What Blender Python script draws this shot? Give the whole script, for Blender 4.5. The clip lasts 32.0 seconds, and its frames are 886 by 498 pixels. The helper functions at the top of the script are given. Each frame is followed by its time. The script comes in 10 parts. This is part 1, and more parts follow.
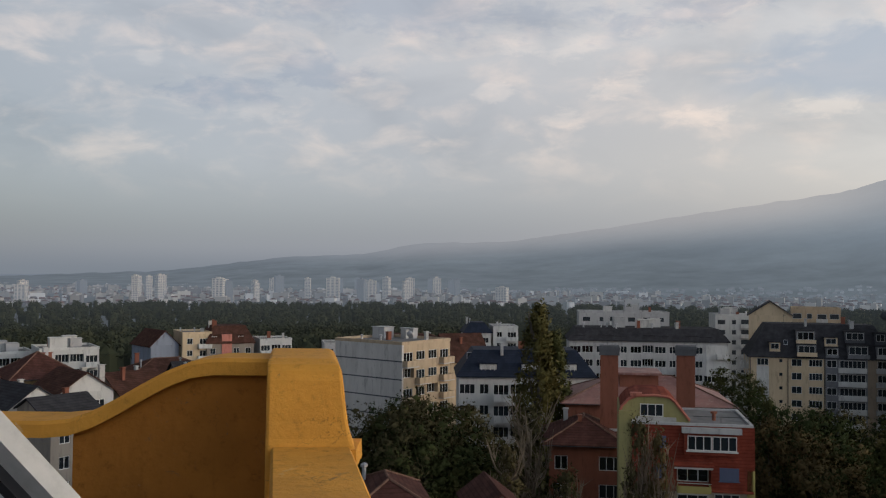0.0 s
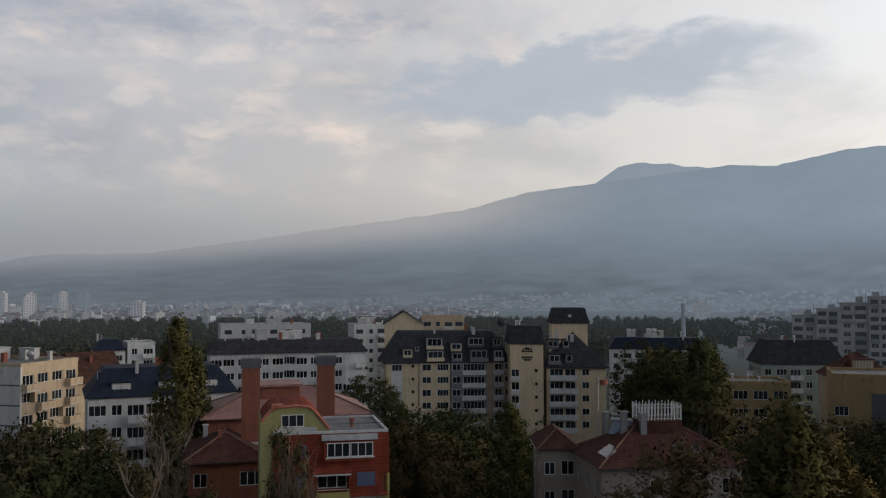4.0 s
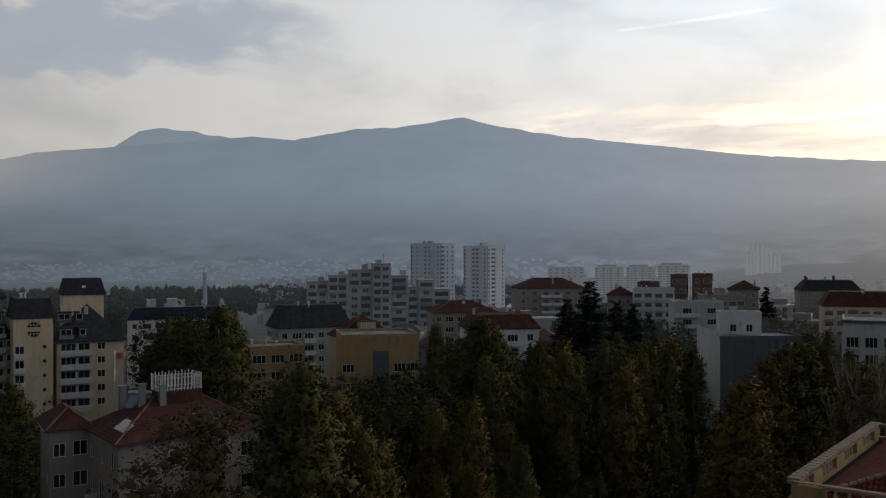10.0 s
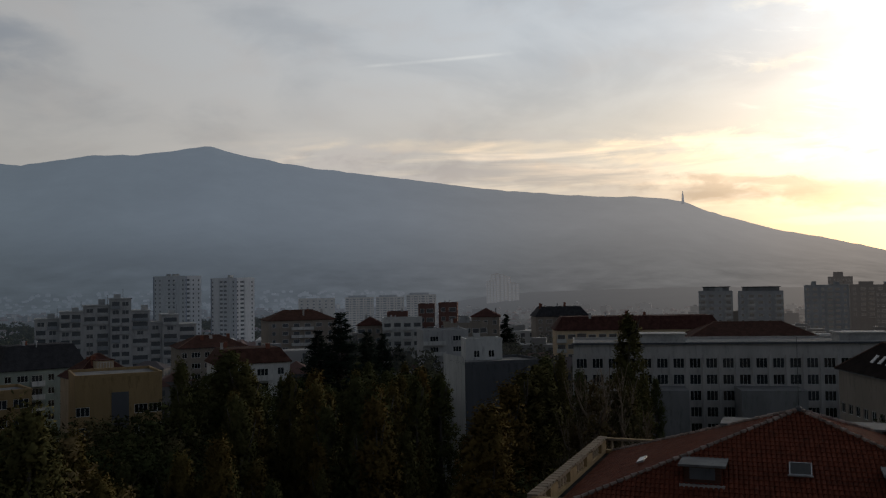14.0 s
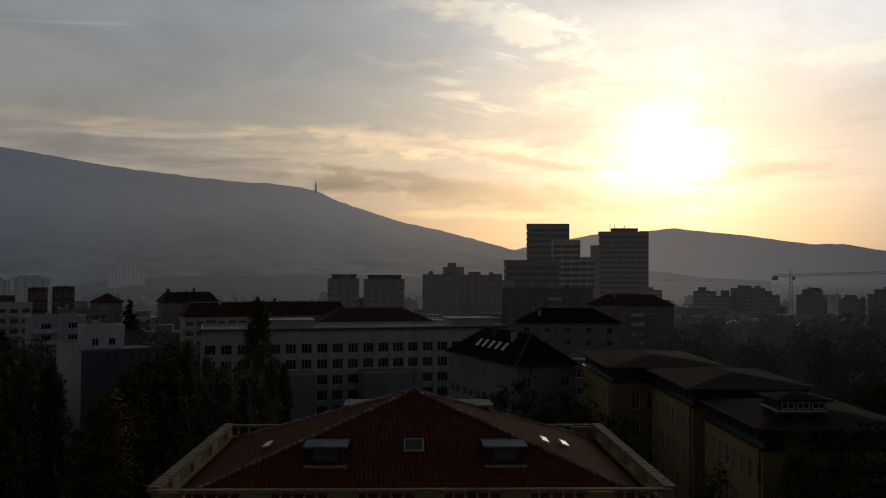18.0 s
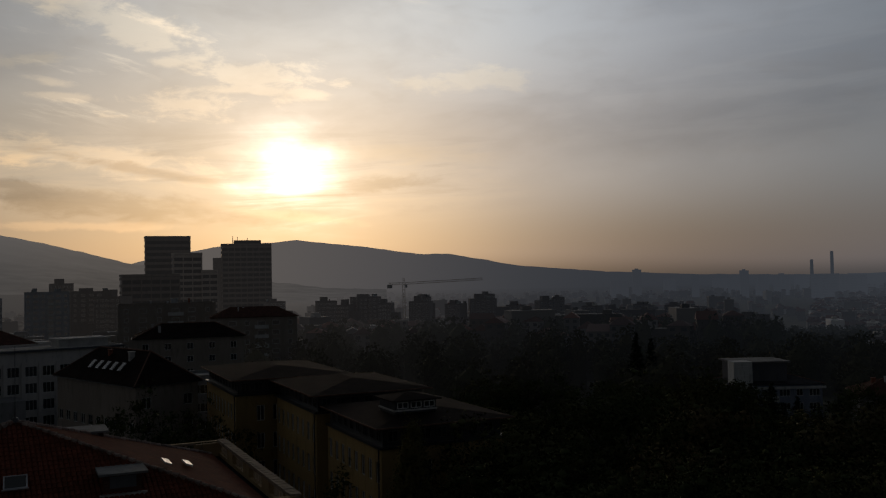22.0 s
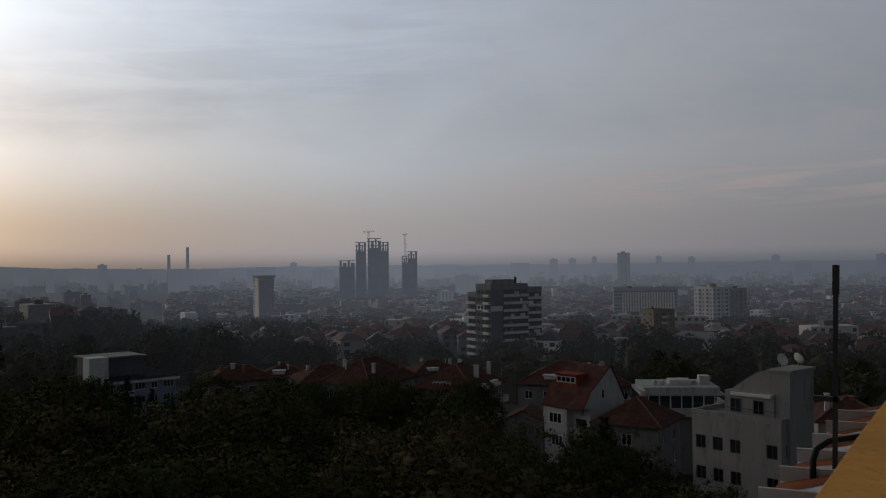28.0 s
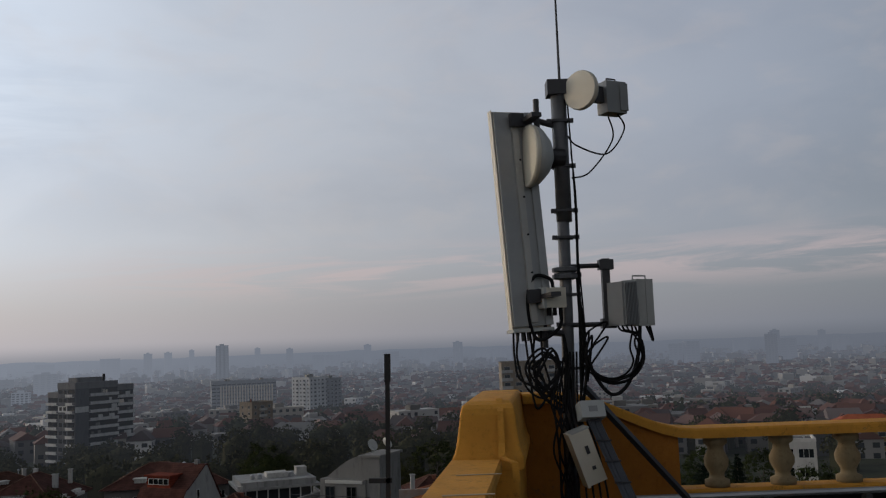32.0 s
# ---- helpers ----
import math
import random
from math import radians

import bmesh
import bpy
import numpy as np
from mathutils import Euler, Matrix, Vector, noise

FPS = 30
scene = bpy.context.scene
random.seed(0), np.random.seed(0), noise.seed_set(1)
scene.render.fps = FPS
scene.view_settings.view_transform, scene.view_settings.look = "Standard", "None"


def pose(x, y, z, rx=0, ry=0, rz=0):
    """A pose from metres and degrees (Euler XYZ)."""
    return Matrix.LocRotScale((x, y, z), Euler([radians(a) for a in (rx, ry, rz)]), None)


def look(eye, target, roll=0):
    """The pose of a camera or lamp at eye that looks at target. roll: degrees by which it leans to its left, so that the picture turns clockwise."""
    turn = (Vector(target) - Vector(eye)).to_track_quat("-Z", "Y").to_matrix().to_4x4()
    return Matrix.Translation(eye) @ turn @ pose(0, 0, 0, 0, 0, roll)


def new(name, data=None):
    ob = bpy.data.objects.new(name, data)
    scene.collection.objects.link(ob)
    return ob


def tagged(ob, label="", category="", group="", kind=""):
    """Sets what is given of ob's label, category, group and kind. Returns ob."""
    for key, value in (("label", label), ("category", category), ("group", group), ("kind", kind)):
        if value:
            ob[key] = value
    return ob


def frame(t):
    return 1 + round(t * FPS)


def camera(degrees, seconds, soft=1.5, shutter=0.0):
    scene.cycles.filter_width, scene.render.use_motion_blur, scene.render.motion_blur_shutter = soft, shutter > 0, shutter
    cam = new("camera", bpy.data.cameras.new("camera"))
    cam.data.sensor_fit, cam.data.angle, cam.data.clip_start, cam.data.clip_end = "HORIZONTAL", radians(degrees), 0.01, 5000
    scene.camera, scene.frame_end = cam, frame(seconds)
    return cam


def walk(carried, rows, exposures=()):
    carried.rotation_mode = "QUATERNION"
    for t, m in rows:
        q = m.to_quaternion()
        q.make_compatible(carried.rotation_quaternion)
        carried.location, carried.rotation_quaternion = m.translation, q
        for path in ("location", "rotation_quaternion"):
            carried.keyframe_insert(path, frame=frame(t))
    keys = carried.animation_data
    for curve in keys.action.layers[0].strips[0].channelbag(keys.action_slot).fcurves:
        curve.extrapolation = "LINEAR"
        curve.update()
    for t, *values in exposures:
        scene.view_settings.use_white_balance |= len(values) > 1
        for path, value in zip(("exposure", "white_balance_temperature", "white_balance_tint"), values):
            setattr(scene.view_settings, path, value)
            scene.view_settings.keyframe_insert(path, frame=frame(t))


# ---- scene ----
# ---- camera and its walk ----
EYE = 35.0
cam = camera(52.8, 32.0, soft=1.2)
# seconds, step to the right, yaw, pitch, roll of a hand-held pan from a roof terrace
PATH = [
    (0.0, 0.000, 0.00, 1.52, -0.51),
    (0.5, 0.008, -2.19, 1.58, 0.08),
    (1.0, 0.016, -4.77, 1.82, 0.14),
    (1.5, 0.024, -6.71, 2.22, 0.04),
    (2.0, 0.032, -9.31, 1.43, 0.17),
    (2.5, 0.040, -13.46, 1.02, 0.13),
    (3.0, 0.045, -15.64, 2.29, -0.20),
    (3.5, 0.049, -18.32, 2.18, -0.19),
    (4.0, 0.054, -22.63, 2.41, -0.00),
    (4.5, 0.059, -28.83, 2.04, -0.04),
    (6.5, 0.078, -40.19, 2.66, -0.19),
    (7.0, 0.083, -42.00, 2.57, -0.45),
    (7.5, 0.087, -42.54, 1.89, -0.39),
    (8.0, 0.092, -43.67, 2.05, -0.12),
    (8.5, 0.097, -46.14, 1.66, 0.04),
    (9.0, 0.100, -47.81, 0.67, 0.50),
    (9.5, 0.103, -50.19, 1.10, 0.12),
    (10.0, 0.108, -52.60, 0.38, 0.10),
    (10.5, 0.113, -54.97, -0.41, -0.39),
    (11.0, 0.116, -57.19, 0.10, -0.29),
    (11.5, 0.120, -58.57, 1.43, 0.09),
    (12.0, 0.124, -60.77, 2.26, 0.43),
    (12.5, 0.129, -64.61, 1.58, 0.61),
    (13.0, 0.132, -67.27, 1.72, 0.60),
    (13.5, 0.136, -67.50, 2.17, 0.78),
    (14.0, 0.140, -68.50, 2.26, 0.89),
    (14.5, 0.145, -71.82, 1.98, 0.79),
    (16.5, 0.161, -82.85, 1.52, 1.05),
    (17.0, 0.164, -85.25, 1.66, 0.70),
    (17.5, 0.168, -87.49, 1.65, 0.03),
    (18.0, 0.172, -91.81, 1.25, -0.25),
    (18.5, 0.174, -96.19, 0.86, -0.73),
    (19.0, 0.175, -98.57, 0.24, -0.12),
    (19.5, 0.176, -102.45, 1.51, 0.68),
    (20.0, 0.177, -105.50, 1.31, 1.16),
    (20.5, 0.178, -107.68, 2.71, 0.90),
    (21.0, 0.179, -110.73, 1.42, 0.32),
    (21.5, 0.181, -112.09, 1.47, 0.95),
    (22.0, 0.182, -115.63, 1.84, 1.11),
    (22.5, 0.182, -119.50, 2.18, 0.98),
    (23.0, 0.183, -121.57, 1.78, 1.21),
    (23.5, 0.184, -124.93, 0.78, 1.35),
    (24.0, 0.185, -127.62, 1.09, 1.59),
    (24.5, 0.186, -129.86, 1.09, 1.72),
    (26.5, 0.185, -142.37, 0.86, 1.00),
    (27.0, 0.181, -147.07, 1.02, 0.71),
    (27.5, 0.176, -150.91, 0.86, 0.37),
    (28.0, 0.171, -155.16, 0.86, 0.70),
    (28.5, 0.167, -159.19, 0.97, 0.17),
    (29.0, 0.138, -163.10, 0.54, 0.08),
    (29.5, 0.103, -167.68, 0.11, 0.91),
    (30.0, 0.069, -171.50, 0.40, 1.51),
    (30.5, 0.052, -174.93, 0.28, 0.89),
    (31.0, 0.034, -177.32, 2.64, 1.04),
    (31.5, 0.017, -178.61, 5.10, 1.44),
    (32.0, 0.000, -180.42, 6.15, 2.04),
]
walk(cam, [(t, pose(x, 0, EYE, 90 + p, r, yaw)) for t, x, yaw, p, r in PATH],
     exposures=[(0.0, -0.1), (4.5, -0.2), (7.0, -0.40), (9.0, -0.45), (11.0, -0.48), (12.0, -0.62), (13.0, -0.96), (14.5, -1.28), (16.5, -1.75), (18.0, -2.20), (19.0, -2.34), (21.0, -2.66),
                (23.0, -2.70), (24.5, -2.42), (26.5, -1.80), (28.0, -1.26), (30.0, -0.58), (31.0, -0.44), (32.0, -0.62)])




# ---- world, sun ----
def srgb(r, g, b, stops=0.0):
    """Linear colour of an 8-bit one, that many stops brighter."""
    return tuple(((c / 255 + 0.055) / 1.055) ** 2.4 * 2 ** stops for c in (r, g, b))


class Nodes:
    """Short hand for building node trees."""

    def __init__(self, tree, clear=True):
        self.tree = tree
        if clear:
            tree.nodes.clear()

    def add(self, kind, operation=None):
        n = self.tree.nodes.new(kind)
        if operation:
            n.operation = operation
        return n

    def put(self, socket, value):
        if isinstance(value, bpy.types.NodeSocket):
            self.tree.links.new(value, socket)
        elif value is not None:
            socket.default_value = value

    def math(self, op, a, b=None, c=None, clamp=False):
        n = self.add("ShaderNodeMath", op)
        n.use_clamp = clamp
        for s, v in zip(n.inputs, (a, b, c)):
            self.put(s, v)
        return n.outputs[0]

    def smooth(self, x, lo, hi, to0=0.0, to1=1.0):
        n = self.add("ShaderNodeMapRange")
        n.interpolation_type = "SMOOTHSTEP"
        for s, v in zip(n.inputs, (x, lo, hi, to0, to1)):
            self.put(s, v)
        return n.outputs[0]

    def mix(self, fac, a, b, blend="MIX"):
        n = self.add("ShaderNodeMix")
        n.data_type, n.blend_type, n.clamp_factor = "RGBA", blend, True
        self.put(n.inputs[0], fac)
        for s, v in ((n.inputs[6], a), (n.inputs[7], b)):
            if not isinstance(v, bpy.types.NodeSocket):
                v = (*v[:3], 1.0)
            self.put(s, v)
        return n.outputs[2]

    def ramp(self, fac, stops, smooth="B_SPLINE"):
        n = self.add("ShaderNodeValToRGB")
        cr = n.color_ramp
        top = max(1.0, max(max(c) for _, c in stops))
        cr.interpolation = smooth or "LINEAR"
        cr.elements.remove(cr.elements[1])
        for i, (p, c) in enumerate(stops):
            e = cr.elements[0] if i == 0 else cr.elements.new(p)
            e.position, e.color = p, (*(v / top for v in c[:3]), 1.0)
        self.put(n.inputs[0], fac)
        if top == 1.0:
            return n.outputs[0]
        k = self.add("ShaderNodeVectorMath", "SCALE")
        self.put(k.inputs[0], n.outputs[0])
        k.inputs["Scale"].default_value = top
        return k.outputs[0]

    def noise(self, vec, scale, detail=4.0, rough=0.55, warp=0.0, out=0):
        n = self.add("ShaderNodeTexNoise")
        self.put(n.inputs["Vector"], vec)
        for k, v in (("Scale", scale), ("Detail", detail), ("Roughness", rough), ("Distortion", warp)):
            n.inputs[k].default_value = v
        return n.outputs[out]

    def join(self, x, y, z):
        n = self.add("ShaderNodeCombineXYZ")
        for s, v in zip(n.inputs, (x, y, z)):
            self.put(s, v)
        return n.outputs[0]


SUN_BEARING, SUN_HEIGHT = 106.1, 7.0
sun_way = Vector((math.sin(radians(SUN_BEARING)) * math.cos(radians(SUN_HEIGHT)),
                  math.cos(radians(SUN_BEARING)) * math.cos(radians(SUN_HEIGHT)), math.sin(radians(SUN_HEIGHT))))

world = bpy.data.worlds.new("evening_sky")
scene.world = world
world.use_nodes = True
N = Nodes(world.node_tree)
way = N.add("ShaderNodeTexCoord").outputs["Generated"]
sep = N.add("ShaderNodeSeparateXYZ")
N.put(sep.inputs[0], way)
DEG = 180 / math.pi
bearing = N.math("SUBTRACT", N.math("FLOORED_MODULO", N.math("ADD", N.math("MULTIPLY", N.math(
    "ARCTAN2", sep.outputs[0], sep.outputs[1]), DEG), 60.0), 360.0), 60.0)
height = N.math("MULTIPLY", N.math("ARCSINE", sep.outputs[2]), DEG)
u = N.math("DIVIDE", N.math("ADD", bearing, 60.0), 360.0)


def by_bearing(stops):
    return N.ramp(u, [((b + 60) / 360, c) for b, c in stops])


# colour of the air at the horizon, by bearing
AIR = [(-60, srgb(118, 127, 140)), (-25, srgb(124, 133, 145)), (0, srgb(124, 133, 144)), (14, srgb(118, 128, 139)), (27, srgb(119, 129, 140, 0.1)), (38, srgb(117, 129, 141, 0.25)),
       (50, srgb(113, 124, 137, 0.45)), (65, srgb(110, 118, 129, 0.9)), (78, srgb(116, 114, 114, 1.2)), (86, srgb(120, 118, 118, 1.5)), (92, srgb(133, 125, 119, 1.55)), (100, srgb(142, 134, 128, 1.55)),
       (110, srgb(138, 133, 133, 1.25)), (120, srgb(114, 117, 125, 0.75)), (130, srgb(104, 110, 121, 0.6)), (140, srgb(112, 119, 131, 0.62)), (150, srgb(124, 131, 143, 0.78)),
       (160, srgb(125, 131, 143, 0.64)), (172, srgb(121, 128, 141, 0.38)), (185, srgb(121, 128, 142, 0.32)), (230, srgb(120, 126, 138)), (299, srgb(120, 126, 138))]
low = by_bearing([(-60, srgb(130, 136, 148, -1.70)), (-25, srgb(137, 146, 160, 0.00)), (0, srgb(142, 147, 159, 0.02)), (15, srgb(153, 155, 164, 0.15)), (27, srgb(172, 166, 165, 0.20)), (50, srgb(196, 184, 178, 0.40)), (70, srgb(205, 190, 175, 0.70)),
                  (80, srgb(214, 192, 174, 0.70)), (88, srgb(220, 192, 168, 1.30)), (94, srgb(220, 188, 162, 1.60)), (106, srgb(232, 203, 180, 1.70)), (118, srgb(190, 183, 186, 1.14)), (125, srgb(163, 160, 169, 0.94)), (131, srgb(156, 152, 159, 0.78)),
                  (140, srgb(159, 157, 165, 0.78)), (150, srgb(162, 163, 173, 0.85)), (165, srgb(162, 161, 169, 0.56)), (178, srgb(158, 159, 169, 0.30)), (200, srgb(138, 144, 158, 0.22)), (215, srgb(126, 134, 148, 0.10)), (240, srgb(126, 134, 148, -0.25)),
                  (285, srgb(118, 126, 142, -1.6))])
middle = by_bearing([(-60, srgb(160, 165, 176, -1.70)), (-25, srgb(165, 170, 181, 0.00)), (0, srgb(173, 173, 180, 0.05)), (15, srgb(183, 178, 178, 0.10)), (27, srgb(196, 191, 188, 0.20)), (45, srgb(203, 199, 196, 0.40)), (65, srgb(220, 213, 208, 0.58)),
                     (80, srgb(212, 208, 202, 0.70)), (88, srgb(212, 206, 198, 1.15)), (95, srgb(218, 208, 200, 1.65)), (106, srgb(228, 214, 202, 2.15)), (118, srgb(203, 196, 196, 1.90)), (124, srgb(179, 177, 180, 2.05)), (131, srgb(163, 163, 168, 1.97)),
                     (140, srgb(148, 151, 158, 1.65)), (150, srgb(170, 177, 190, 1.15)), (165, srgb(176, 177, 186, 0.58)), (180, srgb(170, 172, 182, 0.40)), (200, srgb(146, 151, 167, 0.35)), (215, srgb(140, 147, 160, 0.10)), (240, srgb(140, 147, 160, -0.25)),
                     (285, srgb(124, 132, 148, -1.7))])
high = by_bearing([(-60, srgb(165, 171, 184, -1.70)), (-25, srgb(176, 179, 187, 0.00)), (0, srgb(190, 187, 188, 0.10)), (25, srgb(196, 193, 193, 0.15)), (45, srgb(208, 206, 204, 0.42)), (65, srgb(209, 213, 218, 0.66)), (80, srgb(192, 201, 210, 0.98)),
                   (92, srgb(194, 200, 207, 1.57)), (106, srgb(208, 209, 208, 2.45)), (118, srgb(197, 203, 209, 2.45)), (125, srgb(184, 191, 200, 2.25)), (131, srgb(172, 177, 186, 2.12)), (140, srgb(160, 168, 179, 1.70)), (150, srgb(177, 186, 199, 1.20)),
                   (165, srgb(182, 187, 197, 0.62)), (180, srgb(184, 187, 196, 0.42)), (200, srgb(154, 161, 177, 0.42)), (215, srgb(150, 157, 170, 0.10)), (240, srgb(150, 157, 170, -0.25)), (285, srgb(126, 134, 150, -1.7))])
colour = N.mix(N.smooth(height, 2.0, 7.5), N.mix(N.smooth(height, -0.4, N.smooth(bearing, 118.0, 140.0, 1.7, 0.9)), by_bearing(AIR), low), middle)
colour = N.mix(N.smooth(height, 8.0, 16.0), colour, high)
# cloud layers: broad soft masses, rumpled small ones, long streaks
flat = N.join(N.math("MULTIPLY", bearing, 0.05), N.math("MULTIPLY", height, 0.11), 0.0)
long_ = N.join(N.math("MULTIPLY", bearing, 0.035), N.math("MULTIPLY", N.math("ADD", height, N.math("MULTIPLY", bearing, -0.03)), 0.34), 3.0)
broad = N.noise(flat, 1.6, 5, 0.55, 0.4)
small = N.noise(flat, 4.2, 7, 0.55, 0.35)
streaks = N.noise(long_, 2.4, 6, 0.6, 0.6)
east = N.smooth(bearing, 20.0, 42.0, 1.0, 0.25)
up = N.smooth(height, 3.5, 9.0)
colour = N.mix(N.math("MULTIPLY", N.smooth(broad, 0.42, 0.7), N.math("MULTIPLY", up, N.smooth(bearing, 120.0, 150.0, 0.30, 0.12))), colour, (0.32, 0.37, 0.46), "MULTIPLY")
puff = N.math("MULTIPLY", N.math("MULTIPLY", N.smooth(small, 0.44, 0.76), up), east)
colour = N.mix(N.math("MULTIPLY", puff, 0.55), colour, srgb(232, 212, 200, 0.1))
# one long dark bank
edge = N.math("MULTIPLY", N.math("SUBTRACT", small, 0.5), 6.0)
du = N.math("DIVIDE", N.math("SUBTRACT", bearing, 31.0), 15.0)
dv = N.math("DIVIDE", N.math("ADD", N.math("SUBTRACT", N.math("SUBTRACT", height, 13.0), N.math(
    "MULTIPLY", N.math("SUBTRACT", bearing, 31.0), 0.10)), edge), 2.6)
bank = N.smooth(N.math("ADD", N.math("MULTIPLY", du, du), N.math("MULTIPLY", dv, dv)), 0.35, 1.15, 1.0, 0.0)
colour = N.mix(N.math("MULTIPLY", bank, 0.75), colour, srgb(160, 168, 182, 0.1))
# warm streaks over the western ridge
west = N.math("MULTIPLY", N.smooth(bearing, 50.0, 66.0), N.smooth(bearing, 112.0, 124.0, 1.0, 0.0))
band = N.math("MULTIPLY", N.smooth(height, 3.0, 5.5), N.smooth(height, 8.0, 10.0, 1.0, 0.0))
colour = N.mix(N.math("MULTIPLY", N.math("MULTIPLY", west, band), N.smooth(streaks, 0.40, 0.68, 0.0, 0.35)), colour, srgb(248, 218, 184, 1.9))
colour = N.mix(N.math("MULTIPLY", N.math("MULTIPLY", west, band), N.smooth(streaks, 0.50, 0.36, 0.0, 0.35)), colour, srgb(150, 140, 140, 1.75))
flock = N.noise(N.join(N.math("MULTIPLY", N.math("ADD", bearing, N.math("MULTIPLY", height, 1.6)), 0.10), N.math("MULTIPLY", N.math("ADD", height, N.math(
    "MULTIPLY", bearing, 0.16)), 0.42), 7.3), 1.15, 9, 0.68, 0.25)
fleece = N.math("MULTIPLY", N.math("MULTIPLY", N.smooth(bearing, 84.0, 94.0), N.smooth(bearing, 110.0, 120.0, 1.0, 0.0)), N.math("MULTIPLY", N.smooth(height, 8.5, 11.0), N.smooth(height, 17.0, 21.0, 1.0, 0.3)))
colour = N.mix(N.math("MULTIPLY", fleece, N.smooth(flock, 0.56, 0.70, 0.0, 0.25)), colour, srgb(246, 230, 206, 2.9))
# grey bank to the right of the sun, with a dark tongue
slant = N.math("SUBTRACT", height, N.math("MULTIPLY", N.math("SUBTRACT", bearing, 125.0), 0.16))
sheet = N.math("MULTIPLY", N.math("MULTIPLY", N.smooth(bearing, 112.0, 140.0), N.smooth(bearing, 150.0, 166.0, 1.0, 0.0)), N.math("MULTIPLY", N.smooth(slant, 5.0, 8.0), N.smooth(slant, 10.0, 15.0, 1.0, 0.2)))
colour = N.mix(N.math("MULTIPLY", sheet, N.smooth(streaks, 0.35, 0.62, 0.15, 0.5)), colour, (0.68, 0.71, 0.77), "MULTIPLY")
# single clouds: bearing, height, half width, half height, slope, raggedness
wisp = N.noise(N.join(N.math("MULTIPLY", bearing, 0.22), N.math("MULTIPLY", height, 0.55), 1.7), 1.5, 8, 0.66, 0.3)


def cloud(b0, h0, half_w, half_h, slope, ragged):
    x = N.math("DIVIDE", N.math("SUBTRACT", bearing, b0), half_w)
    y = N.math("DIVIDE", N.math("SUBTRACT", N.math("SUBTRACT", height, h0), N.math("MULTIPLY", N.math("SUBTRACT", bearing, b0), slope)), half_h)
    d = N.math("SQRT", N.math("ADD", N.math("MULTIPLY", x, x), N.math("MULTIPLY", y, y)))
    d = N.math("ADD", d, N.math("MULTIPLY", N.math("SUBTRACT", wisp, 0.5), ragged))
    return N.smooth(d, 0.35, 1.25, 1.0, 0.0)


for tone, many in (((1.50, 1.36, 1.18), ((94.6, 15.8, 6.2, 1.0, -0.28, 4.5), (104.1, 12.9, 4.0, 0.8, 0.0, 5.0), (99.7, 10.9, 4.0, 0.85, 0.05, 5.0), (103.3, 11.9, 2.6, 0.35, 0.0, 3.5), (107.3, 11.7, 1.5, 0.35, -0.1, 3.0),
                                         (91.9, 11.9, 1.2, 0.3, -0.1, 3.0), (92.6, 11.0, 1.8, 0.32, 0.0, 3.0), (98.4, 13.4, 1.2, 0.35, 0.0, 3.0), (92.4, 7.7, 11.0, 0.9, -0.116, 3.5), (105.9, 4.1, 4.7, 0.35, -0.115, 2.5),
                                         (94.3, 3.45, 5.0, 0.3, 0.0, 3.0))),
                   ((0.64, 0.62, 0.64), ((93.2, 4.9, 11.5, 0.95, -0.08, 2.5), (110.9, 6.0, 4.3, 0.55, 0.085, 2.5), (97.5, 6.8, 5.0, 0.35, -0.15, 3.0), (88.0, 6.0, 6.0, 0.4, -0.12, 3.0))),
                   ((1.24, 1.16, 1.04), ((117.3, 12.5, 3.7, 0.8, 0.03, 4.0), (75.1, 8.65, 15.0, 0.5, -0.02, 2.5), (84.0, 7.6, 8.0, 0.6, -0.03, 3.5), (90.0, 13.0, 3.0, 0.4, 0.1, 4.0), (90.5, 16.6, 3.0, 0.7, 0.0, 3.0))),
                   ((0.80, 0.79, 0.82), ((74.0, 7.0, 13.0, 0.9, -0.07, 3.0), (85.0, 5.6, 7.0, 0.5, -0.1, 3.0))),
                   ((0.80, 0.84, 0.91), ((-1.9, 16.6, 12.0, 2.0, -0.05, 3.0), (-8.0, 12.6, 3.0, 1.0, 0.0, 4.0), (16.0, 16.2, 5.0, 1.2, 0.1, 4.0), (-14.0, 11.0, 3.5, 1.0, 0.0, 4.0))),
                   ((1.22, 1.16, 1.10), ((4.6, 14.5, 1.7, 0.8, -0.1, 4.0), (8.6, 14.2, 1.5, 0.9, 0.2, 4.0), (14.8, 15.9, 1.4, 0.5, 0.0, 4.0), (3.5, 11.5, 1.3, 0.6, 0.0, 4.0), (7.5, 9.8, 1.3, 0.6, 0.1, 4.0), (15.5, 9.7, 2.0, 0.6, 0.0, 4.0),
                                         (23.1, 10.0, 2.4, 0.6, 0.05, 4.0), (-18.4, 12.8, 0.8, 0.5, 0.0, 3.0), (11.0, 11.6, 2.2, 0.7, 0.2, 4.5), (-12.0, 10.0, 2.0, 0.6, 0.0, 4.0)))):
    mask = None
    for c in many:
        one_cloud = cloud(*c)
        mask = one_cloud if mask is None else N.math("MAXIMUM", mask, one_cloud)
    colour = N.mix(mask, colour, tone, "MULTIPLY")
# a faint pink streak in the north
pink = N.math("MULTIPLY", N.math("MULTIPLY", N.smooth(height, 2.6, 4.6), N.smooth(height, 4.8, 7.2, 1.0, 0.0)), N.math("MULTIPLY", N.smooth(bearing, 150.0, 172.0), N.smooth(streaks, 0.40, 0.58)))
colour = N.mix(N.math("MULTIPLY", pink, 0.55), colour, srgb(196, 176, 180, 0.42))
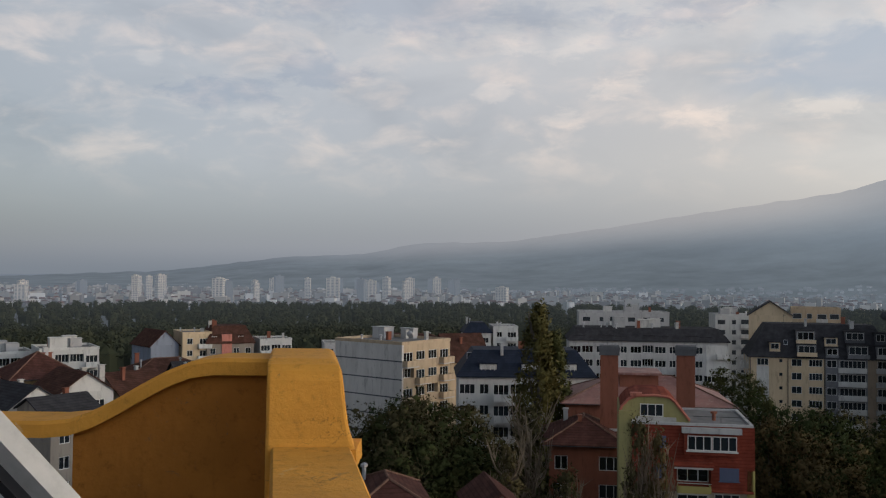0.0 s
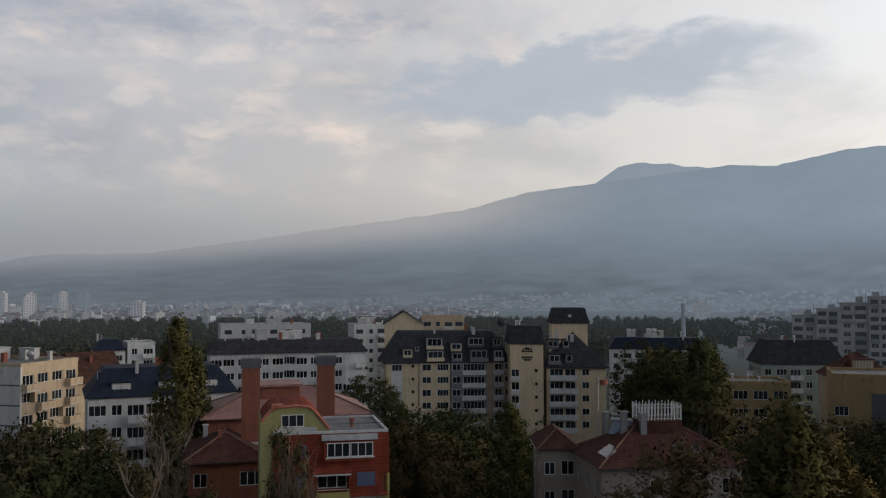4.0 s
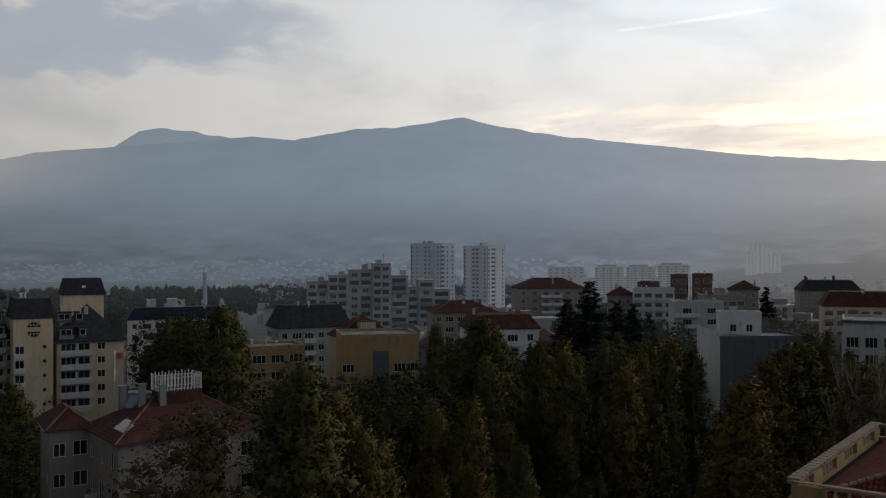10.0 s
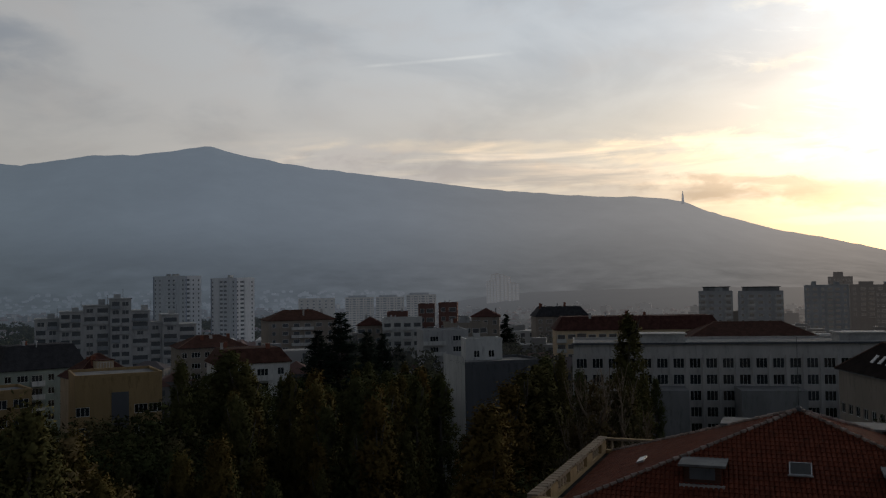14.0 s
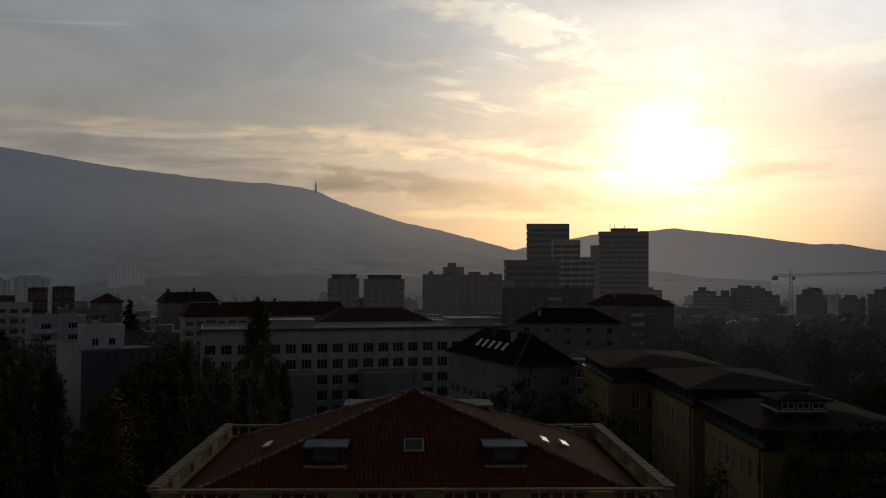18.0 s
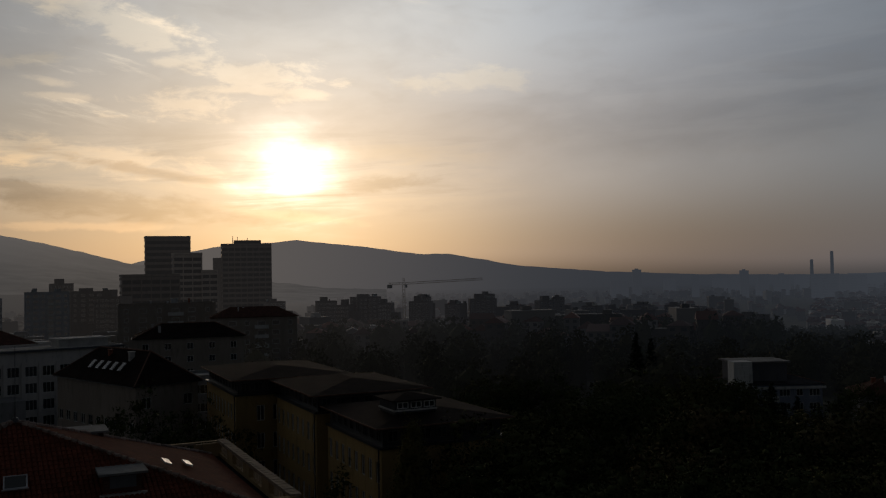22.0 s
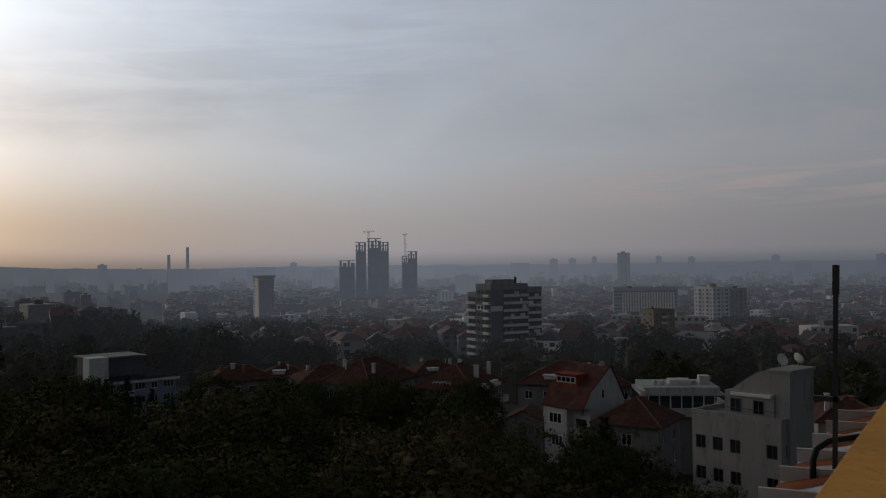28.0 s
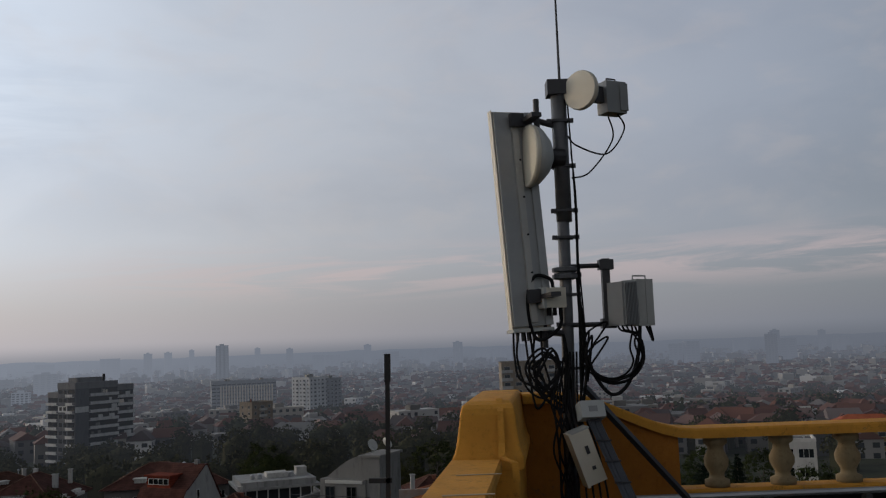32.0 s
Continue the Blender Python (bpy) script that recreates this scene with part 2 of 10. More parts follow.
# glow of the sun through thin cloud
dot = N.add("ShaderNodeVectorMath", operation="DOT_PRODUCT")
N.put(dot.inputs[0], way)
dot.inputs[1].default_value = sun_way
off = N.math("MULTIPLY", N.math("ARCCOSINE", N.math("MINIMUM", dot.outputs["Value"], 1.0)), DEG)
off = N.math("ADD", off, N.math("ADD", N.math("MULTIPLY", N.math("SUBTRACT", small, 0.5), 4.0), N.math("MULTIPLY", N.math("SUBTRACT", streaks, 0.5), N.smooth(height, 9.0, 5.0, -3.0, -9.0))))
off = N.math("MAXIMUM", off, 0.0)
core = N.math("MULTIPLY", N.math("EXPONENT", N.math("MULTIPLY", N.math("POWER", N.math("DIVIDE", off, 1.7), 1.6), -1.0)), 9.0)
halo = N.math("MULTIPLY", N.math("EXPONENT", N.math("DIVIDE", off, -2.8)), 1.9)
glow = N.mix(1.0, (1.0, 0.89, 0.78), N.join(N.math("ADD", core, halo), N.math("ADD", core, halo), N.math("ADD", core, halo)), "MULTIPLY")
colour = N.mix(1.0, colour, glow, "ADD")
# a faint vapour trail
trail = N.math("ABSOLUTE", N.math("SUBTRACT", height, N.math("ADD", 9.2, N.math("MULTIPLY", bearing, 0.073))))
trail = N.math("MULTIPLY", N.smooth(trail, 0.0, 0.16, 1.0, 0.0), N.math("MULTIPLY", N.smooth(bearing, 62.5, 65.5), N.smooth(bearing, 71.0, 75.0, 1.0, 0.0)))
colour = N.mix(N.math("MULTIPLY", trail, N.smooth(small, 0.3, 0.6, 0.05, 0.4)), colour, srgb(236, 236, 232, 1.1))
# dimmer towards the zenith
dusk = N.smooth(height, 22.0, 52.0, 1.0, 0.15)
colour = N.mix(1.0, colour, N.join(dusk, dusk, dusk), "MULTIPLY")
sky = N.add("ShaderNodeTexSky")
sky.sky_type, sky.sun_disc, sky.altitude, sky.dust_density = "NISHITA", False, 600, 4.0
sky.sun_elevation, sky.sun_rotation = radians(SUN_HEIGHT), radians(SUN_BEARING)
back = N.add("ShaderNodeBackground")
N.put(back.inputs[0], colour)
back.inputs[1].default_value = 1.0
clear = N.add("ShaderNodeBackground")
N.put(clear.inputs[0], sky.outputs[0])
clear.inputs[1].default_value = 0.05
both = N.add("ShaderNodeAddShader")
N.put(both.inputs[0], back.outputs[0])
N.put(both.inputs[1], clear.outputs[0])
out = N.add("ShaderNodeOutputWorld")
N.put(out.inputs[0], both.outputs[0])

lamp = bpy.data.lights.new("sun", "SUN")
lamp.energy, lamp.angle, lamp.color = 0.5, radians(6.0), (1.0, 0.76, 0.52)
sun = new("sun", lamp)
sun.matrix_world = look(sun_way * 100, (0, 0, 0))


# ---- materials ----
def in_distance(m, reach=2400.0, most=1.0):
    """Paints haze into a far material: emission in the evening air's colour, growing with the distance from the
    terrace.
    """
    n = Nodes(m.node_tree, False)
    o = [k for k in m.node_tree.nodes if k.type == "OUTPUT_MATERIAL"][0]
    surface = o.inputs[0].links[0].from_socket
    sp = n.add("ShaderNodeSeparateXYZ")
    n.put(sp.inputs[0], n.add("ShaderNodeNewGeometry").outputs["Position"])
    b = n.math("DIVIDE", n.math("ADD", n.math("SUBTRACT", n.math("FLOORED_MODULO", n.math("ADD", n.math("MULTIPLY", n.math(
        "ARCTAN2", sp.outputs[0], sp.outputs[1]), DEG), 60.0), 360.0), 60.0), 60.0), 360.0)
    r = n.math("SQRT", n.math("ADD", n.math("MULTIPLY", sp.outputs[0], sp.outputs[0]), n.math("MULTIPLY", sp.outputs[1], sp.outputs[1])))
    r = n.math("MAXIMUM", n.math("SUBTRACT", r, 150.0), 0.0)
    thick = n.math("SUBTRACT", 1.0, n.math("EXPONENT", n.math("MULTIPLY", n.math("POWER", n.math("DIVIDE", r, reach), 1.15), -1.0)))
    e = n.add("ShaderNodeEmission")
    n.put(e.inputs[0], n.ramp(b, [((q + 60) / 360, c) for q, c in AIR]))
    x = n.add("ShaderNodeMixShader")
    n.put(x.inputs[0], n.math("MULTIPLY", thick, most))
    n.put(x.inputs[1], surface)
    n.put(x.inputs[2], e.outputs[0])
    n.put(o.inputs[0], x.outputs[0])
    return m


def material(name, base, rough=0.8, metal=0.0, vary=0.25, scale=1.0, tint=None, bump=0.0, object_vary=0.0, glow=None,
             streak=1.0, spec=0.5, courses=0.0):
    """A surface with grain at two scales; tint: a second colour for stains; glow: colour of far, hazy distance."""
    m = bpy.data.materials.new(name)
    m.use_nodes = True
    n = Nodes(m.node_tree)
    b = n.add("ShaderNodeBsdfPrincipled")
    co = n.add("ShaderNodeTexCoord").outputs["Object"]
    mp = n.add("ShaderNodeMapping")
    n.put(mp.inputs["Vector"], co)
    mp.inputs["Scale"].default_value = (1, 1, streak)
    big = n.noise(mp.outputs[0], 0.45 * scale, 5, 0.6)
    fine = n.noise(co, 7.0 * scale, 4, 0.65)
    lo = tuple(c * (1 - vary) for c in base)
    hi = tuple(min(1, c * (1 + vary)) for c in base)
    col = n.mix(n.smooth(big, 0.3, 0.7), lo, hi)
    if tint:
        col = n.mix(n.smooth(n.noise(mp.outputs[0], 1.3 * scale, 6, 0.7), 0.5, 0.72), col, tint)
    col = n.mix(n.smooth(fine, 0.25, 0.75, 0.0, 0.35), col, lo)
    if courses:
        h = n.add("ShaderNodeSeparateXYZ")
        n.put(h.inputs[0], co)
        wave = n.math("FRACT", n.math("DIVIDE", n.math("ADD", h.outputs[2], n.math("MULTIPLY", fine, 0.06)), courses))
        col = n.mix(n.smooth(wave, 0.0, 0.35, 0.55, 0.0), col, tuple(c * 0.35 for c in base))
    if object_vary:
        r = n.add("ShaderNodeObjectInfo").outputs["Random"]
        hsv = n.add("ShaderNodeHueSaturation")
        n.put(hsv.inputs["Value"], n.math("ADD", n.math("MULTIPLY", r, object_vary), 1 - object_vary / 2))
        n.put(hsv.inputs["Color"], col)
        col = hsv.outputs[0]
    n.put(b.inputs["Base Color"], col)
    b.inputs["Roughness"].default_value = rough
    b.inputs["Metallic"].default_value = metal
    b.inputs["Specular IOR Level"].default_value = spec
    if bump:
        bp = n.add("ShaderNodeBump")
        bp.inputs["Strength"].default_value = bump
        bp.inputs["Distance"].default_value = 0.03 / scale
        n.put(bp.inputs["Height"], fine)
        n.put(b.inputs["Normal"], bp.outputs[0])
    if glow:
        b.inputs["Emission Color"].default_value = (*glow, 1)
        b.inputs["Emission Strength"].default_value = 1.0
    o = n.add("ShaderNodeOutputMaterial")
    n.put(o.inputs[0], b.outputs[0])
    return m


def plaster(name, base, **kw):
    base_dark = tuple(c * 0.55 for c in base)
    args = dict(rough=0.9, vary=0.12, scale=0.8, tint=base_dark, streak=0.25, spec=0.2)
    args.update(kw)
    return material(name, base, **args)

M_GLASS = material("window_glass", (0.02, 0.025, 0.03), rough=0.08, vary=0.3, scale=0.2, object_vary=1.2, spec=0.6)
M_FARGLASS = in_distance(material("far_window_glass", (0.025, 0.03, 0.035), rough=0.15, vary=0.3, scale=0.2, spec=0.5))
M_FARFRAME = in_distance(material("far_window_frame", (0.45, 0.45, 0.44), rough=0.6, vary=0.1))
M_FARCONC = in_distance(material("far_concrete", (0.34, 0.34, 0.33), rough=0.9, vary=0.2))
M_FRAME = material("white_window_frame", (0.62, 0.62, 0.60), rough=0.5, vary=0.08)
M_DARKFRAME = material("dark_window_frame", (0.05, 0.05, 0.05), rough=0.5, vary=0.1)
M_WHITE = plaster("white_render", (0.54, 0.54, 0.52))
M_GREYW = plaster("pale_grey_render", (0.42, 0.42, 0.42))
M_CREAM = plaster("cream_render", (0.58, 0.46, 0.31))
M_OCHRE = plaster("ochre_render", (0.30, 0.21, 0.105))
M_PEACH = plaster("peach_render", (0.46, 0.36, 0.25))
M_GREY = plaster("grey_concrete", (0.24, 0.24, 0.24))
M_DKGREY = plaster("dark_grey_cladding", (0.10, 0.105, 0.115))
M_BLUEGREY = plaster("blue_grey_panel", (0.22, 0.25, 0.31))
M_YELLOW = plaster("lemon_render", (0.36, 0.31, 0.11))
M_BRICK = plaster("old_brick", (0.22, 0.085, 0.055), scale=1.5)
M_FADEDBRICK = plaster("faded_brick_render", (0.155, 0.082, 0.068))
M_OLD = plaster("weathered_render", (0.27, 0.235, 0.20))
M_TILE = material("red_roof_tile", (0.088, 0.040, 0.033), rough=0.85, vary=0.35, scale=2.0, tint=(0.06, 0.036, 0.03), bump=0.6, spec=0.04, courses=0.2)
M_TILEOLD = material("brown_roof_tile", (0.085, 0.042, 0.032), rough=0.9, vary=0.35, scale=2.0, tint=(0.06, 0.042, 0.036), bump=0.6, spec=0.04, courses=0.2)
M_RIDGECAP = material("mortared_ridge_cap", (0.17, 0.10, 0.075), rough=0.9, vary=0.3, scale=3.0, tint=(0.07, 0.045, 0.035), spec=0.05)
M_BRIGHT = plaster("bright_white_render", (0.60, 0.58, 0.55))
M_SCHOOL = plaster("greyed_school_render", (0.50, 0.475, 0.45))
M_SHINGLE = material("charcoal_shingle", (0.045, 0.045, 0.05), rough=0.9, vary=0.3, scale=2.0, bump=0.5, spec=0.06, courses=0.25)
M_NAVY = material("navy_roof_tile", (0.02, 0.027, 0.045), rough=0.75, vary=0.25, scale=2.0, bump=0.4, spec=0.1, courses=0.22)
M_ROOFGREY = material("grey_roof_felt", (0.16, 0.16, 0.16), rough=0.95, vary=0.3, tint=(0.08, 0.08, 0.08))
M_PINK = material("faded_red_sheet_roof", (0.27, 0.135, 0.115), rough=0.7, vary=0.25, tint=(0.36, 0.25, 0.22), scale=1.2)
M_METAL = material("galvanised_steel", (0.42, 0.43, 0.45), rough=0.45, metal=0.7, vary=0.15, scale=3)
M_DARKMETAL = material("dark_steel", (0.06, 0.06, 0.065), rough=0.5, metal=0.5, vary=0.2, scale=3)
M_CONC = material("light_concrete", (0.44, 0.43, 0.41), rough=0.9, vary=0.2, tint=(0.25, 0.24, 0.23))
M_BARK = material("grey_bark", (0.10, 0.085, 0.07), rough=0.95, vary=0.4, scale=3)


class Shape:
    """Gathers vertices and faces of one mesh, with a material slot for each face."""

    def __init__(self):
        self.v, self.f, self.m = [], [], []

    def quad(self, *pts, slot=0):
        i = len(self.v)
        self.v += [tuple(p) for p in pts]
        self.f.append(tuple(range(i, i + len(pts))))
        self.m.append(slot)

    def box(self, x0, x1, y0, y1, z0, z1, slot=0, taper=0.0):
        i = len(self.v)
        t = taper
        self.v += [(x0, y0, z0), (x1, y0, z0), (x1, y1, z0), (x0, y1, z0),
                   (x0 + t, y0 + t, z1), (x1 - t, y0 + t, z1), (x1 - t, y1 - t, z1), (x0 + t, y1 - t, z1)]
        for q in ((0, 3, 2, 1), (4, 5, 6, 7), (0, 1, 5, 4), (1, 2, 6, 5), (2, 3, 7, 6), (3, 0, 4, 7)):
            self.f.append(tuple(i + k for k in q))
            self.m.append(slot)
        return self

    def tube(self, pts, radii, sides=8, slot=0, cap=True):
        """A round bar along pts."""
        pts = [Vector(p) for p in pts]
        if not hasattr(radii, "__len__"):
            radii = [radii] * len(pts)
        base = len(self.v)
        side = None
        for k, p in enumerate(pts):
            t = (pts[min(k + 1, len(pts) - 1)] - pts[max(k - 1, 0)]).normalized()
            if side is None or abs(side.dot(t)) > 0.95:
                side = t.cross(Vector((0, 0, 1)) if abs(t.z) < 0.9 else Vector((1, 0, 0))).normalized()
            side = (side - t * side.dot(t)).normalized()
            other = t.cross(side)
            for j in range(sides):
                a = 2 * math.pi * j / sides
                self.v.append(tuple(p + (side * math.cos(a) + other * math.sin(a)) * radii[k]))
        for k in range(len(pts) - 1):
            for j in range(sides):
                a, b = base + k * sides + j, base + k * sides + (j + 1) % sides
                self.f.append((a, b, b + sides, a + sides))
                self.m.append(slot)
        if cap:
            self.f.append(tuple(base + j for j in reversed(range(sides))))
            self.f.append(tuple(base + (len(pts) - 1) * sides + j for j in range(sides)))
            self.m += [slot, slot]
        return self

    def lathe(self, profile, sides=16, slot=0, at=(0, 0, 0)):
        base = len(self.v)
        for r, z in profile:
            for j in range(sides):
                a = 2 * math.pi * j / sides
                self.v.append((at[0] + r * math.cos(a), at[1] + r * math.sin(a), at[2] + z))
        for k in range(len(profile) - 1):
            for j in range(sides):
                a, b = base + k * sides + j, base + k * sides + (j + 1) % sides
                self.f.append((a, b, b + sides, a + sides))
                self.m.append(slot)
        self.f.append(tuple(base + j for j in reversed(range(sides))))
        self.f.append(tuple(base + (len(profile) - 1) * sides + j for j in range(sides)))
        self.m += [slot, slot]
        return self

    def mesh(self, name, *mats, smooth=False):
        me = bpy.data.meshes.new(name)
        me.from_pydata(self.v, [], self.f)
        for m in mats:
            me.materials.append(m)
        me.polygons.foreach_set("material_index", self.m)
        if smooth:
            me.polygons.foreach_set("use_smooth", [True] * len(self.f))
        me.update()
        return me


def part(name, mesh, parent=None, m=None, label="", mats=(), smooth=False):
    """Links a mesh, or a Shape with its materials, as one object under parent, at the pose m."""
    if isinstance(mesh, Shape):
        mesh = mesh.mesh(name, *mats, smooth=smooth)
    ob = new(name, mesh)
    if parent:
        ob.parent = parent
    if m is not None:
        ob.matrix_basis = m
    if label:
        ob["label"] = label
    return ob


def thing(name, m, label, category, group="", kind=""):
    ob = new(name)
    ob.empty_display_size = 0.5
    ob.matrix_basis = m
    return tagged(ob, label, category, group, kind)


cache = {}


def grid_frame(shape, xs, zs, solid, y0, y1):
    """A flat lattice in one piece: the cells named in solid, as thick as y0 to y1."""
    base, nx = len(shape.v), len(xs)
    for y in (y0, y1):
        shape.v += [(x, y, z) for z in zs for x in xs]
    back = nx * len(zs)
    cells = set(solid)
    for i, k in cells:
        a = base + k * nx + i
        q = (a, a + 1, a + 1 + nx, a + nx)
        shape.f += [q, tuple(v + back for v in reversed(q))]
        shape.m += [0, 0]
        for n, (u, v) in (((i, k - 1), (q[1], q[0])), ((i + 1, k), (q[2], q[1])), ((i, k + 1), (q[3], q[2])), ((i - 1, k), (q[0], q[3]))):
            if n not in cells:
                shape.f.append((u, v, v + back, u + back))
                shape.m.append(0)


def window_shape(w, h, bars):
    s, t = Shape(), 0.07
    xs = [0.0]
    for k in range(bars):
        xs += [w * k / bars + (t if k == 0 else t / 2), w * (k + 1) / bars - (t if k == bars - 1 else t / 2)]
    xs.append(w)
    zs = [0.0, t, h - t, h]
    solid = [(i, k) for i in range(len(xs) - 1) for k in range(3) if not (k == 1 and i % 2 == 1)]
    grid_frame(s, xs, zs, solid, 0.0, 0.08)
    return s


def window_meshes(w, h, bars, frame_mat):
    key = ("win", round(w, 2), round(h, 2), bars, frame_mat.name)
    if key not in cache:
        s = window_shape(w, h, bars)
        p = Shape().box(0.03, w - 0.03, 0.035, 0.05, 0.03, h - 0.03)
        both = window_shape(w, h, bars)
        both.quad((0.03, 0.04, 0.03), (w - 0.03, 0.04, 0.03), (w - 0.03, 0.04, h - 0.03), (0.03, 0.04, h - 0.03), slot=1)
        cache[key] = (s.mesh("window", frame_mat), p.mesh("pane", M_GLASS), both.mesh("window", frame_mat, M_GLASS))
    return cache[key][:2]


def add_window(root, m, w, h, bars=2, frame_mat=None, lod=0, pile=None):
    """lod 0: frame and pane apart; 1: one object; 2: joined into pile."""
    mat = frame_mat or M_FRAME
    if lod == 2:
        i = len(pile.v)
        for sh, slot in (((0, w, -0.02, 0.06, 0, h), 0), ((0.12, w - 0.12, -0.03, -0.021, 0.12, h - 0.12), 1)):
            x0, x1, y0, y1, z0, z1 = sh
            y = y0
            pile.quad(*(m @ Vector(q) for q in ((x0, y, z0), (x1, y, z0), (x1, y, z1), (x0, y, z1))), slot=slot)
        return None
    a, b = window_meshes(w, h, bars, mat)
    if lod == 1:
        return part("window", cache[("win", round(w, 2), round(h, 2), bars, mat.name)][2], root, m)
    win = part("window", a, root, m)
    part("pane", b, win)
    return win


def add_balcony(root, m, w, deep, panel_mat, rail=False, lod=0, pile=None):
    key = ("bal", round(w, 2), round(deep, 2), panel_mat.name, rail, lod)
    if key not in cache or lod == 2:
        s = Shape().box(0, w, -deep, 0, -0.16, 0.0)
        p = Shape()
        if rail and lod == 0:
            n = int(w / 0.16)
            xs = [0.0]
            for k in range(n):
                xs += [w * (k + 0.3) / n, w * (k + 1) / n - 0.002]
            xs[-1] = w
            grid_frame(p, xs, [0.0, 0.06, 0.93, 1.0], [(i, k) for i in range(len(xs) - 1) for k in range(3) if k != 1 or i % 2 == 0], -deep, -deep + 0.05)
        else:
            i = len(p.v)
            pts = [(0, 0), (0, -deep), (w, -deep), (w, 0), (w - 0.1, 0), (w - 0.1, -deep + 0.1), (0.1, -deep + 0.1), (0.1, 0)]
            p.v += [(x, y, 0.0) for x, y in pts] + [(x, y, 1.0) for x, y in pts]
            for k in range(8):
                p.f.append((k, (k + 1) % 8, 8 + (k + 1) % 8, 8 + k))
                p.m.append(0)
            for q in ((0, 1, 6, 7), (1, 2, 5, 6), (2, 3, 4, 5)):
                p.f += [tuple(8 + k for k in q), tuple(reversed(q))]
                p.m += [0, 0]
        if lod == 2:
            for sh, slot in ((s, 3), (p, 2)):
                i = len(pile.v)
                pile.v += [tuple(m @ Vector(v)) for v in sh.v]
                pile.f += [tuple(i + k for k in f) for f in sh.f]
                pile.m += [slot] * len(sh.f)
            return
        cache[key] = (s.mesh("balcony", M_CONC), p.mesh("balcony_panel", panel_mat))
    a, b = cache[key]
    bal = part("balcony", a, root, m)
    part("balcony_panel", b, bal)


# opening: width as a share of the bay (or metres), sill, height, panes
OPEN = {"S": (2.35, 0.8, 2.15, 3), "w": (1.35, 0.9, 1.45, 2), "W": (2.3, 0.9, 1.45, 3), "s": (0.6, 1.3, 0.6, 1), "b": (2.3, 0.05, 2.2, 3), "r": (2.3, 0.05, 2.2, 3),
        "l": (9.0, 1.0, 1.55, 4), "t": (0.95, 0.5, 1.9, 2), "g": (9.0, 1.0, 1.5, 4), "n": (1.1, 0.9, 1.3, 2)}


def facade(shape, root, o, u, inward, length, tall, rows, storey, top, panel, frame_mat, lod=0):
    """One wall with openings: rows of one letter a bay, from the top storey down."""
    o, u, inward = Vector(o), Vector(u), Vector(inward)
    up = Vector((0, 0, 1))
    face = Matrix((u, inward, up)).transposed().to_4x4()

    def q(x0, x1, z0, z1, y=0.0):
        if x1 - x0 > 1e-4 and z1 - z0 > 1e-4:
            shape.quad(*(o + u * a + inward * y + up * b for a, b in ((x0, z0), (x1, z0), (x1, z1), (x0, z1))))

    pile = Shape() if lod == 2 else None
    q(0, length, tall - top, tall)
    z = tall - top
    for row in rows:
        z0 = z - storey
        if z0 < 0.0:
            break
        bay = length / len(row)
        for k, c in enumerate(row):
            xa, xb = k * bay, (k + 1) * bay
            if c not in OPEN:
                q(xa, xb, z0, z)
                continue
            ow, sill, oh, bars = OPEN[c]
            ow = min(ow, bay * 0.92)
            oh = min(oh, storey - sill - 0.15)
            x0 = (xa + xb - ow) / 2
            x1, s0, s1 = x0 + ow, z0 + sill, z0 + sill + oh
            q(xa, x0, z0, z)
            q(x1, xb, z0, z)
            q(x0, x1, z0, s0)
            q(x0, x1, s1, z)
            deep = 0.9 if c == "l" else 0.18
            for a, b in (((x0, s0), (x1, s0)), ((x1, s0), (x1, s1)), ((x1, s1), (x0, s1)), ((x0, s1), (x0, s0))):
                shape.quad(*(o + u * p[0] + up * p[1] + inward * y for p, y in ((a, 0), (b, 0), (b, deep), (a, deep))))
            q(x0, x1, s0, s1, deep)
            at = Matrix.Translation(o + u * x0 + up * s0 + inward * (deep - 0.1)) @ face
            add_window(root, at, ow, oh, min(bars, max(1, round(ow / 0.6))), frame_mat, lod, pile)
            if c in "br":
                add_balcony(root, Matrix.Translation(o + u * (xa + 0.1) + up * z0) @ face, bay - 0.2, 1.1, panel, c == "r", lod, pile)
            elif c == "g":
                add_balcony(root, Matrix.Translation(o + u * (xa + 0.05) + up * z0) @ face, bay - 0.1, 0.5, panel, False, lod, pile)
        z = z0
    q(0, length, 0, z)
    if pile and pile.f:
        tagged(part("far_glazing", pile, root, mats=(frame_mat or M_FARFRAME, M_FARGLASS, panel, M_FARCONC)), kind="stuff")


def hip_roof(w, d, h, over=0.5, ridge=None, thick=0.18):
    """Hipped roof over w x d; ridge: how much of the longer side the ridge takes."""
    s = Shape()
    x0, x1, y0, y1 = -over, w + over, -over, d + over
    eave = [(x0, y0), (x1, y0), (x1, y1), (x0, y1)]
    s.v = [(x, y, -thick) for x, y in eave] + [(x, y, 0.0) for x, y in eave]
    if w >= d:
        r = (w - d) * 0.5 if ridge is None else w * ridge / 2
        s.v += [(w / 2 - r - 0.001, d / 2, h), (w / 2 + r + 0.001, d / 2, h)]
        s.f = [(4, 5, 9, 8), (6, 7, 8, 9), (5, 6, 9), (7, 4, 8)]
    else:
        r = (d - w) * 0.5 if ridge is None else d * ridge / 2
        s.v += [(w / 2, d / 2 - r - 0.001, h), (w / 2, d / 2 + r + 0.001, h)]
        s.f = [(5, 6, 9, 8), (7, 4, 8, 9), (4, 5, 8), (6, 7, 9)]
    s.f += [(0, 1, 5, 4), (1, 2, 6, 5), (2, 3, 7, 6), (3, 0, 4, 7), (3, 2, 1, 0)]
    s.m = [0] * len(s.f)
    return s


